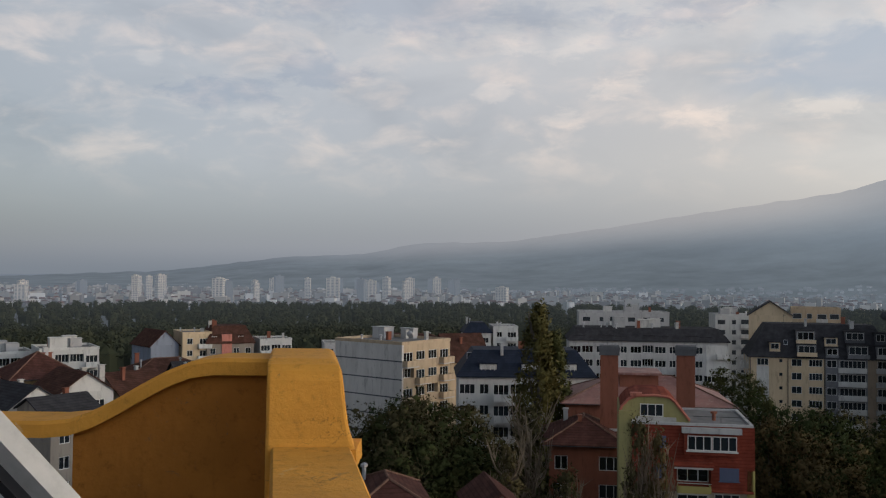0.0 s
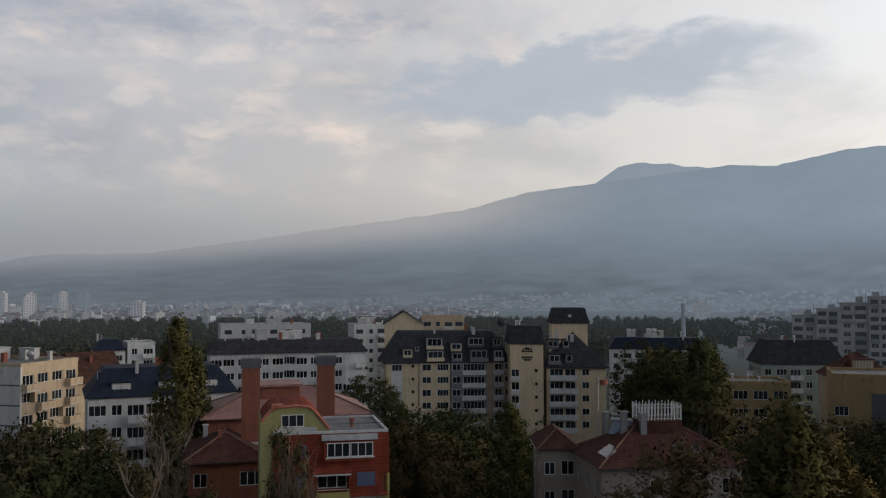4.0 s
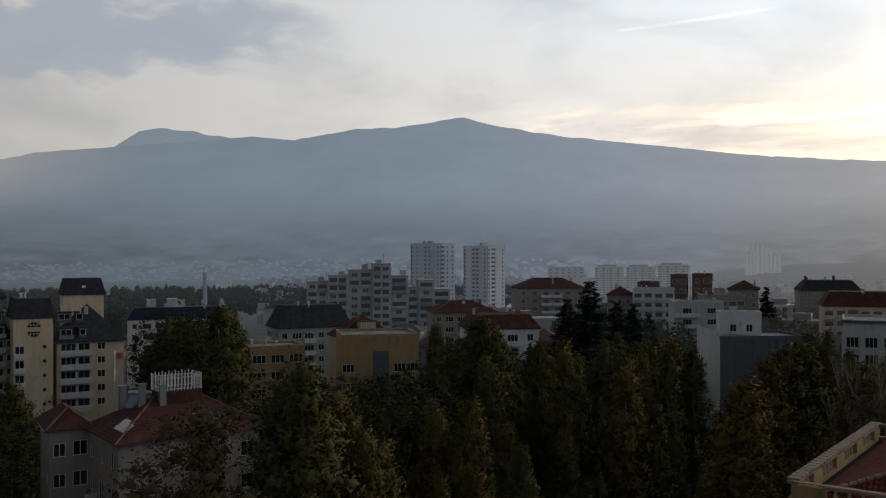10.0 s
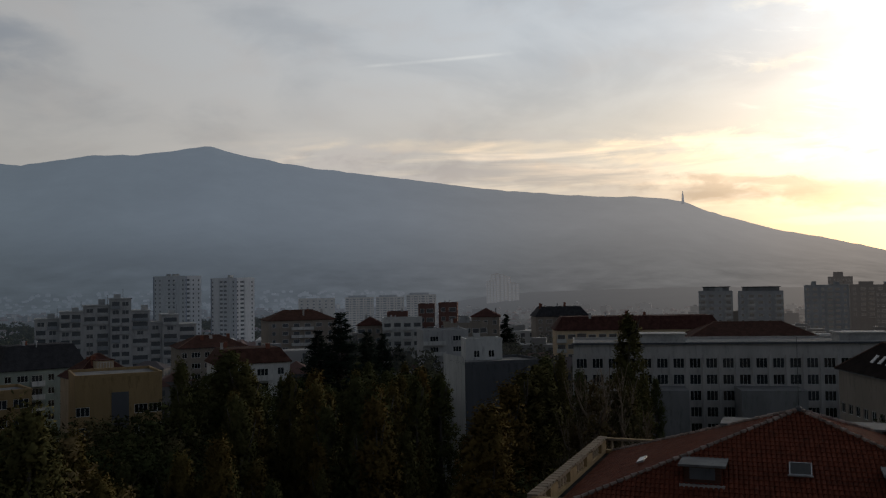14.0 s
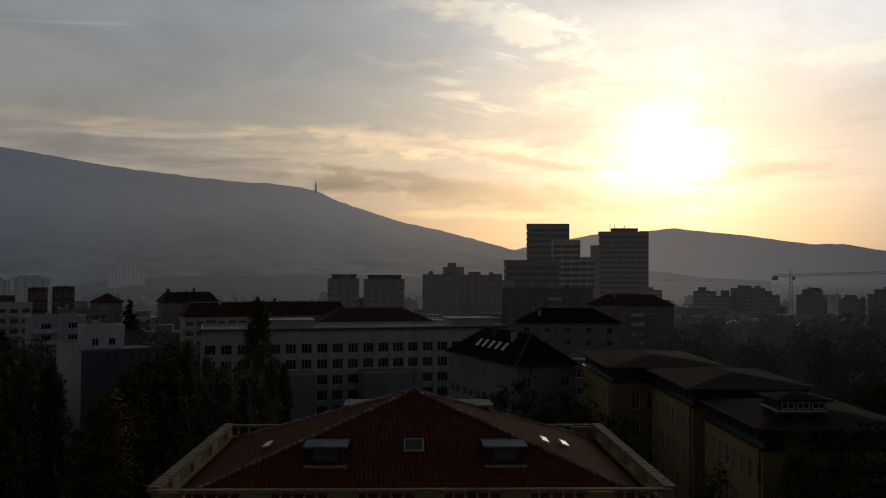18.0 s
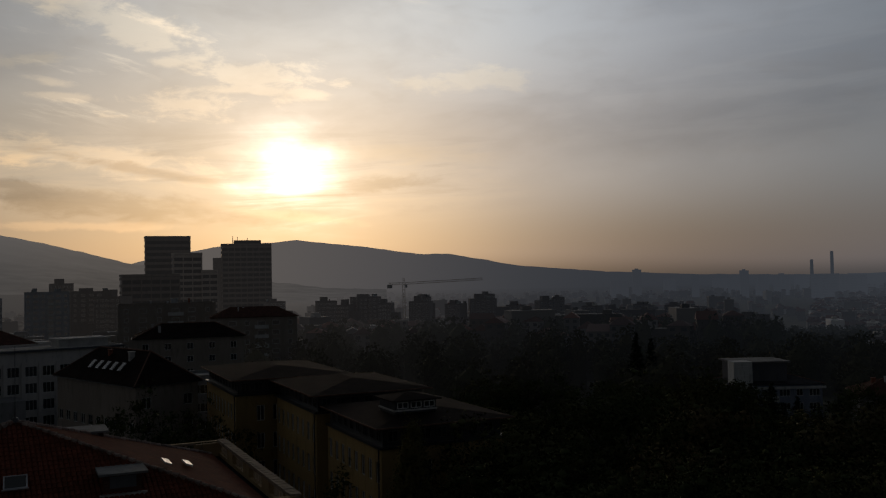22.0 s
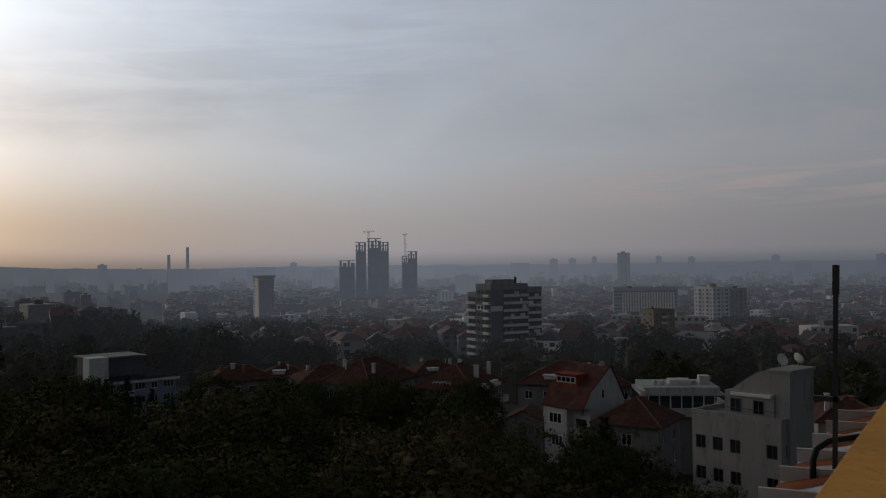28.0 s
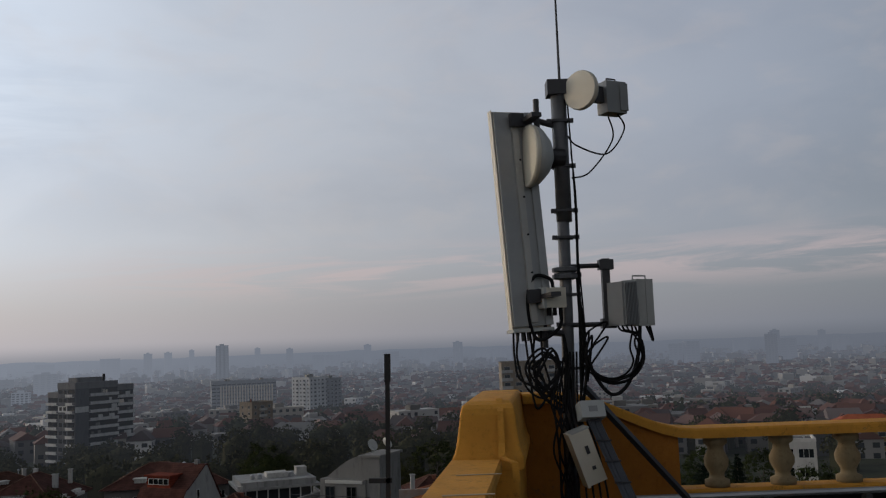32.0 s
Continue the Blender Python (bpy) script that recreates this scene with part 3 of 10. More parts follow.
def gable_roof(w, d, h, over=0.4, along="x", thick=0.15):
    """Two slopes with gable walls beneath, ridge along x or y."""
    s = Shape()
    x0, x1, y0, y1 = -over, w + over, -over, d + over
    if along == "x":
        m = d / 2
        k = h / (m) * over
        lines = [((x0, y0, -k), (x1, y0, -k), (x1, m, h), (x0, m, h)), ((x1, y1, -k), (x0, y1, -k), (x0, m, h), (x1, m, h))]
        walls = [((0, 0, 0), (0, m, h), (0, d, 0)), ((w, 0, 0), (w, d, 0), (w, m, h))]
    else:
        m = w / 2
        k = h / (m) * over
        lines = [((x1, y0, -k), (x1, y1, -k), (m, y1, h), (m, y0, h)), ((x0, y1, -k), (x0, y0, -k), (m, y0, h), (m, y1, h))]
        walls = [((0, 0, 0), (w, 0, 0), (m, 0, h)), ((w, d, 0), (0, d, 0), (m, d, h))]
    for l in lines:
        top = [(p[0], p[1], p[2] + thick) for p in l]
        s.quad(*top)
        s.quad(*reversed(l))
        for i in range(4):
            j = (i + 1) % 4
            s.quad(l[i], l[j], top[j], top[i])
    for t in walls:
        s.quad(*t, slot=1)
    return s


def mansard_roof(w, d, h, inset=1.6, over=0.4):
    s = Shape()
    i = inset
    lo = [(-over, -over), (w + over, -over), (w + over, d + over), (-over, d + over)]
    s.v = [(x, y, -0.15) for x, y in lo] + [(x, y, 0.05) for x, y in lo] + [(i, i, h), (w - i, i, h), (w - i, d - i, h), (i, d - i, h)]
    s.f = [(3, 2, 1, 0), (8, 9, 10, 11)]
    for a in range(4):
        b = (a + 1) % 4
        s.f += [(a, b, 4 + b, 4 + a), (4 + a, 4 + b, 8 + b, 8 + a)]
    s.m = [0] * len(s.f)
    return s


def flat_roof(w, d, rim=0.5, t=0.25, over=0.06):
    """A flat roof inside a low rim, in one piece."""
    s = Shape()
    o = over
    loops = [(-o, 0.0), (-o, rim), (t, rim), (t, 0.06)]
    for e, z in loops:
        s.v += [(e, e, z), (w - e, e, z), (w - e, d - e, z), (e, d - e, z)]
    for k in range(3):
        for a in range(4):
            b = (a + 1) % 4
            s.f.append((4 * k + a, 4 * k + b, 4 * k + 4 + b, 4 * k + 4 + a))
            s.m.append(0)
    s.f.append((12, 13, 14, 15))
    s.m.append(1)
    return s


def roof_bits(root, w, d, z, seed, n, kinds="cva"):
    """Chimneys, vents and aerials on a roof."""
    rnd = random.Random(seed)
    for _ in range(n):
        x, y, c = rnd.uniform(0.1, 0.9) * w, rnd.uniform(0.15, 0.85) * d, rnd.choice(kinds)
        if c == "c":
            a, b, h = rnd.uniform(0.4, 0.9), rnd.uniform(0.4, 0.7), rnd.uniform(0.9, 1.8)
            s = Shape().box(x, x + a, y, y + b, z - 0.6, z + h)
            s.box(x - 0.08, x + a + 0.08, y - 0.08, y + b + 0.08, z + h, z + h + 0.1)
            part("chimney", s, root, mats=(rnd.choice((M_BRICK, M_GREYW, M_CONC)),))
        elif c == "v":
            a = rnd.uniform(0.12, 0.2)
            part("vent_pipe", Shape().lathe([(a, -0.3), (a, 0.9), (a * 1.8, 0.95), (a * 1.8, 1.1), (0.02, 1.25)], 8, at=(x, y, z)), root, mats=(M_METAL,))
        elif c == "a":
            s = Shape().tube([(x, y, z - 0.3), (x, y, z + 2.2)], 0.025, 5)
            for k in range(5):
                s.tube([(x - 0.35 + k * 0.04, y + k * 0.12, z + 2.0), (x + 0.35 - k * 0.04, y + k * 0.12, z + 2.0)], 0.012, 4)
            s.tube([(x, y - 0.1, z + 2.0), (x, y + 0.6, z + 2.0)], 0.015, 4)
            part("aerial", s, root, mats=(M_DARKMETAL,))
        elif c == "x":
            a, b, h = rnd.uniform(2, 3.5), rnd.uniform(2, 3), rnd.uniform(1.6, 2.4)
            part("roof_hut", Shape().box(x, min(x + a, w - .1), y, min(y + b, d - .1), z - 0.1, z + h).box(
                x - 0.15, min(x + a, w - .1) + 0.15, y - 0.15, min(y + b, d - .1) + 0.15, z + h, z + h + 0.12), root, mats=(rnd.choice((M_GREYW, M_WHITE)),))


def building(label, x, y, head, w, d, zt, zb, wall, front=(), side=(), right=(), roof="flat", roof_mat=None, roof_h=3.0,
             storey=2.9, top=0.5, panel=None, frame_mat=None, bits=0, kinds="cva", seed=1, name="apartment_building",
             category="building", inset=1.6, along="x", group="", over=0.45):
    """A house whose near corner stands at x, y; its front runs along head, its side goes off behind."""
    root = thing(name, pose(x, y, zb, 0, 0, head), label, category, group)
    tall = zt - zb
    s = Shape()
    panel = panel or M_WHITE
    far = math.hypot(x, y)
    lod = 0 if far < 150 else 1 if far < 250 else 2
    facade(s, root, (0, 0, 0), (1, 0, 0), (0, 1, 0), w, tall, front, storey, top, panel, frame_mat, lod)
    facade(s, root, (0, d, 0), (0, -1, 0), (1, 0, 0), d, tall, side, storey, top, panel, frame_mat, lod)
    facade(s, root, (w, 0, 0), (0, 1, 0), (-1, 0, 0), d, tall, right, storey, top, panel, frame_mat, lod)
    facade(s, root, (w, d, 0), (-1, 0, 0), (0, -1, 0), w, tall, (), storey, top, panel, frame_mat, lod)
    part("wall", s, root, mats=(wall,))
    up = Matrix.Translation((0, 0, tall + 0.004))
    roof_mat = roof_mat or M_ROOFGREY
    if roof == "flat":
        part("roof", flat_roof(w, d), root, up, mats=(wall, roof_mat))
        roof_bits(root, w, d, tall, seed, bits, kinds)
    elif roof == "hip":
        part("roof", hip_roof(w, d, roof_h, over), root, Matrix.Translation((0, 0, tall + 0.18)), mats=(roof_mat,))
        if far < 250:
            c, e = [(-over, -over), (w + over, -over), (w + over, d + over), (-over, d + over)], abs(w - d) / 2
            ends = [(w / 2 - e, d / 2), (w / 2 + e, d / 2)] if w >= d else [(w / 2, d / 2 - e), (w / 2, d / 2 + e)]
            near = (0, 1, 1, 0) if w >= d else (0, 0, 1, 1)
            lift = tall + 0.2
            for k in range(4):
                part("ridge_cap", Shape().tube([(*c[k], lift), (*ends[near[k]], lift + roof_h)], 0.10, 6), root, mats=(M_RIDGECAP,))
            if e > 0.3:
                part("ridge_cap", Shape().tube([(*ends[0], lift + roof_h), (*ends[1], lift + roof_h)], 0.10, 6), root, mats=(M_RIDGECAP,))
            part("gutter", Shape().tube([(-over, -over - 0.06, tall + 0.06), (w + over, -over - 0.06, tall + 0.06)], 0.05, 6), root, mats=(M_DARKMETAL,))
            part("gutter", Shape().tube([(-over - 0.06, -over, tall + 0.06), (-over - 0.06, d + over, tall + 0.06)], 0.05, 6), root, mats=(M_DARKMETAL,))
        roof_bits(root, w, d, tall + roof_h * 0.6, seed, bits, kinds)
    elif roof == "gable":
        part("roof", gable_roof(w, d, roof_h, over, along), root, up, mats=(roof_mat, wall))
        roof_bits(root, w, d, tall + roof_h * 0.6, seed, bits, kinds)
    elif roof == "mansard":
        part("roof", mansard_roof(w, d, roof_h, inset), root, Matrix.Translation((0, 0, tall + 0.16)), mats=(roof_mat,))
        roof_bits(root, w - 2 * inset, d - 2 * inset, tall + roof_h, seed, bits, kinds)
    return root


def dormer(root, x, y, z, w, h, deep, wall, roof_mat, flat=True):
    """A dormer that looks out of a front roof slope."""
    s = Shape().box(x, x + w, y, y + deep, z, z + h)
    dm = part("dormer", s, root, mats=(wall,))
    part("dormer_roof", Shape().box(x - 0.2, x + w + 0.2, y - 0.25, y + deep, z + h + 0.004, z + h + 0.18), dm, mats=(roof_mat,))
    a, b = window_meshes(w * 0.8, h * 0.7, max(1, round(w / 0.7)), M_FRAME)
    win = part("window", a, dm, Matrix.Translation((x + w * 0.1, y - 0.085, z + h * 0.15)))
    return dm


def skylight(root, m, w=0.8, h=1.2):
    key = ("skyl", w, h)
    if key not in cache:
        s = Shape().box(0, w, 0, 0.08, 0, h).box(-0.06, w + 0.06, 0.02, 0.1, -0.06, 0)
        p = Shape().box(0.07, w - 0.07, -0.008, -0.002, 0.07, h - 0.07)
        cache[key] = (s.mesh("skylight", M_METAL), p.mesh("pane", M_GLASS))
    a, b = cache[key]
    k = part("skylight", a, root, m)
    part("pane", b, k)


def dish(root_m, size, mat, label, parent=None, name="satellite_dish"):
    prof = [(size * r, size * 0.28 * r * r) for r in (0.02, 0.25, 0.5, 0.75, 1.0)] + [(size * r, size * (0.28 * r * r - 0.03)) for r in (1.0, 0.6, 0.02)]
    s = Shape().lathe(prof, 18)
    if parent:
        return part(name, s, parent, root_m, label, (mat,), True)
    return tagged(part(name, s, None, root_m, "", (mat,), True), label, "satellite dish")


# ---- ground and distance ----
def ground_z(r):
    k = min(1.0, max(0.0, (r - 160.0) / 850.0))
    return -28.0 * k * k * (3 - 2 * k)


def place(bearing_deg, r):
    b = radians(bearing_deg)
    return math.sin(b) * r, math.cos(b) * r


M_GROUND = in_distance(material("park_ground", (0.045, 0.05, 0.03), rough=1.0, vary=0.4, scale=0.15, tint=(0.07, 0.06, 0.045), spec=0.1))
gs = Shape()
rings = [0, 20, 45, 80, 120, 160, 220, 300, 400, 520, 660, 820, 1010, 1400, 2000, 3000, 4850]
SEG = 96
for r in rings:
    for k in range(SEG):
        a = 2 * math.pi * k / SEG
        gs.v.append((r * math.sin(a), r * math.cos(a), ground_z(r)))
for i in range(len(rings) - 1):
    for k in range(SEG):
        a, b = i * SEG + k, i * SEG + (k + 1) % SEG
        gs.f.append((a, a + SEG, b + SEG, b))
        gs.m.append(0)
tagged(part("ground", gs, mats=(M_GROUND,), smooth=True), "dark green and brown ground of the valley", "ground", kind="structure")


def ridge(name, knots, r_crest, r_foot, z_foot, mat, label, step=0.4, rough=0.05, seed=0.0, rows=10):
    """A mountain range: crest heights in degrees by bearing, falling to a foot nearer the viewer."""
    b0, b1 = knots[0][0], knots[-1][0]
    n = int((b1 - b0) / step) + 1
    s = Shape()
    for j in range(rows + 1):
        f = j / rows
        for i in range(n):
            b = b0 + i * step
            k = max(q for q in range(len(knots) - 1) if knots[q][0] <= b + 1e-6)
            (ba, ea), (bb, eb) = knots[k], knots[k + 1]
            t = (b - ba) / (bb - ba)
            e = ea + (eb - ea) * t
            e += rough * (noise.noise(Vector((b * 0.9, seed, 0))) + 0.5 * noise.noise(Vector((b * 2.6, seed, 4))))
            top = EYE + r_crest * math.tan(radians(e))
            g = f ** 1.45
            g += 0.08 * f * math.sin(f * math.pi) * noise.noise(Vector((b * 0.22, f * 2.0, seed + 9)))
            r = r_foot + (r_crest - r_foot) * f
            x, y = place(b, r)
            s.v.append((x, y, z_foot + (top - z_foot) * g))
    for i in range(n):
        x, y = place(b0 + i * step, r_crest + 120)
        s.v.append((x, y, z_foot - 20))
    for j in range(rows + 1):
        for i in range(n - 1):
            a = j * n + i
            s.f.append((a, a + 1, a + 1 + n, a + n))
            s.m.append(0)
    tagged(part(name, s, mats=(mat,), smooth=True), label, "mountain", kind="backdrop" if False else "structure")
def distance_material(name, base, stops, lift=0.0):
    """A far slope with haze painted as emission: the colour of the air before it, which changes with the bearing."""
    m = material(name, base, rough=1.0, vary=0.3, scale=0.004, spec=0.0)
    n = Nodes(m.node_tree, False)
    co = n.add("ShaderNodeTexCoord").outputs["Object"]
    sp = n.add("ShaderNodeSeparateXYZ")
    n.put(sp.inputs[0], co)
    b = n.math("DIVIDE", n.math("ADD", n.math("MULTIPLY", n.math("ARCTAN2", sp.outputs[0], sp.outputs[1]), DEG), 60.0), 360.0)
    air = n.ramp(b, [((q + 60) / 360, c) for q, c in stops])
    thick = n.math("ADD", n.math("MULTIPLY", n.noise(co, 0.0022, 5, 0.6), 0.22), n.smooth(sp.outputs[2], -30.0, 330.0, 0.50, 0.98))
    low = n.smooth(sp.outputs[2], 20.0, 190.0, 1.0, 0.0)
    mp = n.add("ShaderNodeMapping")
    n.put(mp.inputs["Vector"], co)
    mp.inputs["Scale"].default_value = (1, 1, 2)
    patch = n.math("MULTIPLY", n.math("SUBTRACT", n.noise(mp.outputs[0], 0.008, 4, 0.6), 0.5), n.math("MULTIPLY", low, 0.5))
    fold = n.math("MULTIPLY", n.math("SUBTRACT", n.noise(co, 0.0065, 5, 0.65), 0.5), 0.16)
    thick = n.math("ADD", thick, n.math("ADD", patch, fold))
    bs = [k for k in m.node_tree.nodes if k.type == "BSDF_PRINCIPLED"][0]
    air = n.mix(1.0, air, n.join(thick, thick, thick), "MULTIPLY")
    # the eastern crest fades to sky colour, a haze veil painted into the emission
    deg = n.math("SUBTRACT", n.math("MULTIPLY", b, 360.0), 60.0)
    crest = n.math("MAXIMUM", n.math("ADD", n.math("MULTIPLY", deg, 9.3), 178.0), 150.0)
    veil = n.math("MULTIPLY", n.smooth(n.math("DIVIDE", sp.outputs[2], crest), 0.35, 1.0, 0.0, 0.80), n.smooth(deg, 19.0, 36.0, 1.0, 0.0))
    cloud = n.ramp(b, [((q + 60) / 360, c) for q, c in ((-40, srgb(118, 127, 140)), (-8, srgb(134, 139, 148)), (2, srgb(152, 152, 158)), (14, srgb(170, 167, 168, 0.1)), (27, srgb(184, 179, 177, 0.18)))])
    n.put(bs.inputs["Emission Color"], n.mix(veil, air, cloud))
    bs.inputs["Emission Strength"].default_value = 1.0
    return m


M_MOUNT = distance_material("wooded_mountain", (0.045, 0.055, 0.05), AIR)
# the summit's haze is put in as an even glow
M_PEAK = material("hazy_bare_peak", (0.06, 0.07, 0.075), rough=1.0, vary=0.2, scale=0.006, spec=0.0, glow=srgb(130, 140, 151, 0.25))
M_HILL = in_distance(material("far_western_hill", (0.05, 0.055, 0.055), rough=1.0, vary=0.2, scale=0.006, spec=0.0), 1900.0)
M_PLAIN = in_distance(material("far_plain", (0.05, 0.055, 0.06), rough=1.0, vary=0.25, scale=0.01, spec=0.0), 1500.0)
MOUNTAIN = [(-40, -0.5), (-26, -0.4), (-17, 0.0), (-10, 0.9), (-5, 1.15), (-1.6, 1.87), (4, 2.0), (11.3, 3.05), (16, 3.8), (24, 4.9), (28, 6.0), (33, 6.6),
                   (40.5, 7.4), (43.2, 7.27), (46.8, 7.95), (50.3, 8.2), (53.9, 8.78), (55.7, 8.27), (60, 7.53), (66.5, 6.73), (71, 6.1), (76.5, 5.54),
                   (79, 5.36), (81.8, 5.24), (83.7, 4.9), (85.1, 4.25), (88.6, 3.11), (92, 2.35), (96.2, 1.25), (100, 0.6), (108, -0.4), (112, -0.6)]
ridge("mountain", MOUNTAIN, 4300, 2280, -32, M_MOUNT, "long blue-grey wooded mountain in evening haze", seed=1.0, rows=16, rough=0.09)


def slope_z(b, r):
    """Height of the mountain's lower slope, without its small folds."""
    k = max(q for q in range(len(MOUNTAIN) - 1) if MOUNTAIN[q][0] <= b)
    (ba, ea), (bb, eb) = MOUNTAIN[k], MOUNTAIN[k + 1]
    top = EYE + 4300 * math.tan(radians(ea + (eb - ea) * (b - ba) / (bb - ba)))
    return -32 + (top + 32) * max(0.0, (r - 2280) / 2020) ** 1.45


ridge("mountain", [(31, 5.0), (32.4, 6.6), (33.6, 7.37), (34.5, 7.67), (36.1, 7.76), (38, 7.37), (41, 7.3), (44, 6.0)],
      4600, 4350, 300, M_PEAK, "hazy bare summit behind the wooded ridge", seed=2.0, rough=0.2)
ridge("hill_range", [(90, -0.3), (93, 0.3), (97, 1.36), (101.3, 2.17), (106.4, 2.55), (110.6, 2.07), (114.3, 1.53), (116, 1.54), (120.5, 0.68), (126, 0.2),
                     (132, -0.1), (140, -0.25), (150, -0.4)], 4700, 4000, -20, M_HILL, "hazy low hills under the setting sun", seed=3.0)
ridge("far_plain", [(140, -0.2), (150, -0.12), (162, -0.2), (175, -0.14), (190, -0.2), (205, -0.16), (225, -0.2), (300, -0.2), (340, -0.3)],
      4600, 2500, -30, M_PLAIN, "flat hazy plain at the horizon", step=1.0, rough=0.08, seed=4.0)
ridge("foothill", [(68, -1.3), (71, -0.85), (74, -0.6), (78, -0.5), (84, -0.42), (90, -0.5), (95, -0.7), (99, -1.0), (103, -1.3)], 2250, 1700, -30,
      in_distance(material("dark_wooded_foothill", (0.03, 0.035, 0.03), rough=1.0, vary=0.4, scale=0.02, spec=0.0), 2600.0), "low dark wooded hill below the mountain", seed=6.0)
# haze before the broadcasting tower, put in as emission
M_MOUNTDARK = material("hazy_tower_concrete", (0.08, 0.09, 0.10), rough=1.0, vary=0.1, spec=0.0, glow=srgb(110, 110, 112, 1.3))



# ---- the city in the distance ----
def pale_city(name, reach, pale=1.0):
    """Walls of far houses, each of its own shade."""
    m = bpy.data.materials.new(name)
    m.use_nodes = True
    n = Nodes(m.node_tree)
    b = n.add("ShaderNodeBsdfPrincipled")
    isl = n.add("ShaderNodeNewGeometry").outputs["Random Per Island"]
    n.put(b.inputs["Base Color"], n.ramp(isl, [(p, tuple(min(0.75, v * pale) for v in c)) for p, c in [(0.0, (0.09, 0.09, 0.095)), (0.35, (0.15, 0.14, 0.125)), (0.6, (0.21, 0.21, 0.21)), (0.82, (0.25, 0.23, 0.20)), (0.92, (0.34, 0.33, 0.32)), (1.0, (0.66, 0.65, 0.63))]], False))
    b.inputs["Roughness"].default_value = 0.9
    o = n.add("ShaderNodeOutputMaterial")
    n.put(o.inputs[0], b.outputs[0])
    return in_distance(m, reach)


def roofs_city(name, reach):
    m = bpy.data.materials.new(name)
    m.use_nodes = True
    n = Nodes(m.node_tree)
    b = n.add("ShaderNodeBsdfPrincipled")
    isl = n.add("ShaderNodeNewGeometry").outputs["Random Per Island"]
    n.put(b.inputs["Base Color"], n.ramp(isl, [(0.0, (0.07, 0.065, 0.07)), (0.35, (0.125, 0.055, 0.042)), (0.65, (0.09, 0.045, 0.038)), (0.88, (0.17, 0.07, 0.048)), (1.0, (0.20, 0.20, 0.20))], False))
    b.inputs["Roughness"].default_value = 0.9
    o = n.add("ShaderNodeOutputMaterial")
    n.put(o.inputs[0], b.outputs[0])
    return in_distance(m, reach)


def quarter(label, b0, b1, r0, r1, n, seed, tall=(6, 16), slabs=0.15, tilt=0.0, holes=True, lift=0.0, reach=2400.0, pale=1.0):
    """A spread of far houses as one piece of townscape."""
    rnd = random.Random(seed)
    s = Shape()
    for _ in range(n):
        r = math.sqrt(rnd.uniform(r0 * r0, r1 * r1))
        b = rnd.uniform(b0, b1)
        x, y = place(b, r)
        z = ground_z(r) - 2 if not lift else slope_z(b, r) - 5
        block = rnd.random() < slabs
        w, d = (rnd.uniform(14, 34), rnd.uniform(9, 13)) if block else (rnd.uniform(7, 13), rnd.uniform(7, 10))
        h = rnd.uniform(tall[1], tall[1] * 1.7) if block else rnd.uniform(*tall)
        h += 2 if not lift else 6
        t = radians(rnd.choice((0, 90)) - b + rnd.gauss(tilt, 12))
        c, q = math.cos(t), math.sin(t)

        def put(px, py, pz):
            return x + px * c - py * q, y + px * q + py * c, z + pz

        i = len(s.v)
        s.v += [put(*p) for p in ((-w / 2, -d / 2, 0), (w / 2, -d / 2, 0), (w / 2, d / 2, 0), (-w / 2, d / 2, 0), (-w / 2, -d / 2, h), (w / 2, -d / 2, h), (w / 2, d / 2, h), (-w / 2, d / 2, h))]
        for f in ((0, 1, 5, 4), (1, 2, 6, 5), (2, 3, 7, 6), (3, 0, 4, 7), (4, 5, 6, 7)):
            s.f.append(tuple(i + k for k in f))
            s.m.append(0)
        if not block and rnd.random() < 0.85:
            e, o = h + rnd.uniform(2.0, 3.8), 0.5
            g = max(0.5, (w - d) / 2) if rnd.random() < 0.5 else w / 2
            i = len(s.v)
            s.v += [put(*p) for p in ((-w / 2 - o, -d / 2 - o, h), (w / 2 + o, -d / 2 - o, h), (w / 2 + o, d / 2 + o, h), (-w / 2 - o, d / 2 + o, h), (-g, 0, e), (g, 0, e))]
            for f in ((0, 1, 5, 4), (1, 2, 5), (2, 3, 4, 5), (3, 0, 4)):
                s.f.append(tuple(i + k for k in f))
                s.m.append(1)
        elif block:
            i = len(s.v)
            k, a = rnd.uniform(-0.3, 0.2) * w, 2.2
            s.v += [put(*p) for p in ((k, -2, h), (k + 5, -2, h), (k + 5, 2, h), (k, 2, h), (k, -2, h + a), (k + 5, -2, h + a), (k + 5, 2, h + a), (k, 2, h + a))]
            for f in ((0, 1, 5, 4), (1, 2, 6, 5), (2, 3, 7, 6), (3, 0, 4, 7), (4, 5, 6, 7)):
                s.f.append(tuple(i + k2 for k2 in f))
                s.m.append(0)
        if holes:
            for sign, half, run in ((-1, d / 2 + 0.05, "x"), (1, d / 2 + 0.05, "x"), (-1, w / 2 + 0.05, "y"), (1, w / 2 + 0.05, "y")):
                long_side = w if run == "x" else d
                nx = max(1, int(long_side / 3.4))
                for kz in range(int(h / 3.0)):
                    for kx in range(nx):
                        if rnd.random() < 0.25:
                            continue
                        a0 = -long_side / 2 + (kx + 0.28) * long_side / nx
                        a1 = a0 + 0.46 * long_side / nx
                        z0 = h - 2.0 - kz * 3.0
                        pts = ((a0, z0 - 0.4), (a1, z0 - 0.4), (a1, z0 + 1.1), (a0, z0 + 1.1))
                        s.quad(*(put(p, sign * half, e) if run == "x" else put(sign * half, p, e) for p, e in pts), slot=2)
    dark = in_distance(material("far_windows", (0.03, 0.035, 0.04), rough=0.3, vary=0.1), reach)
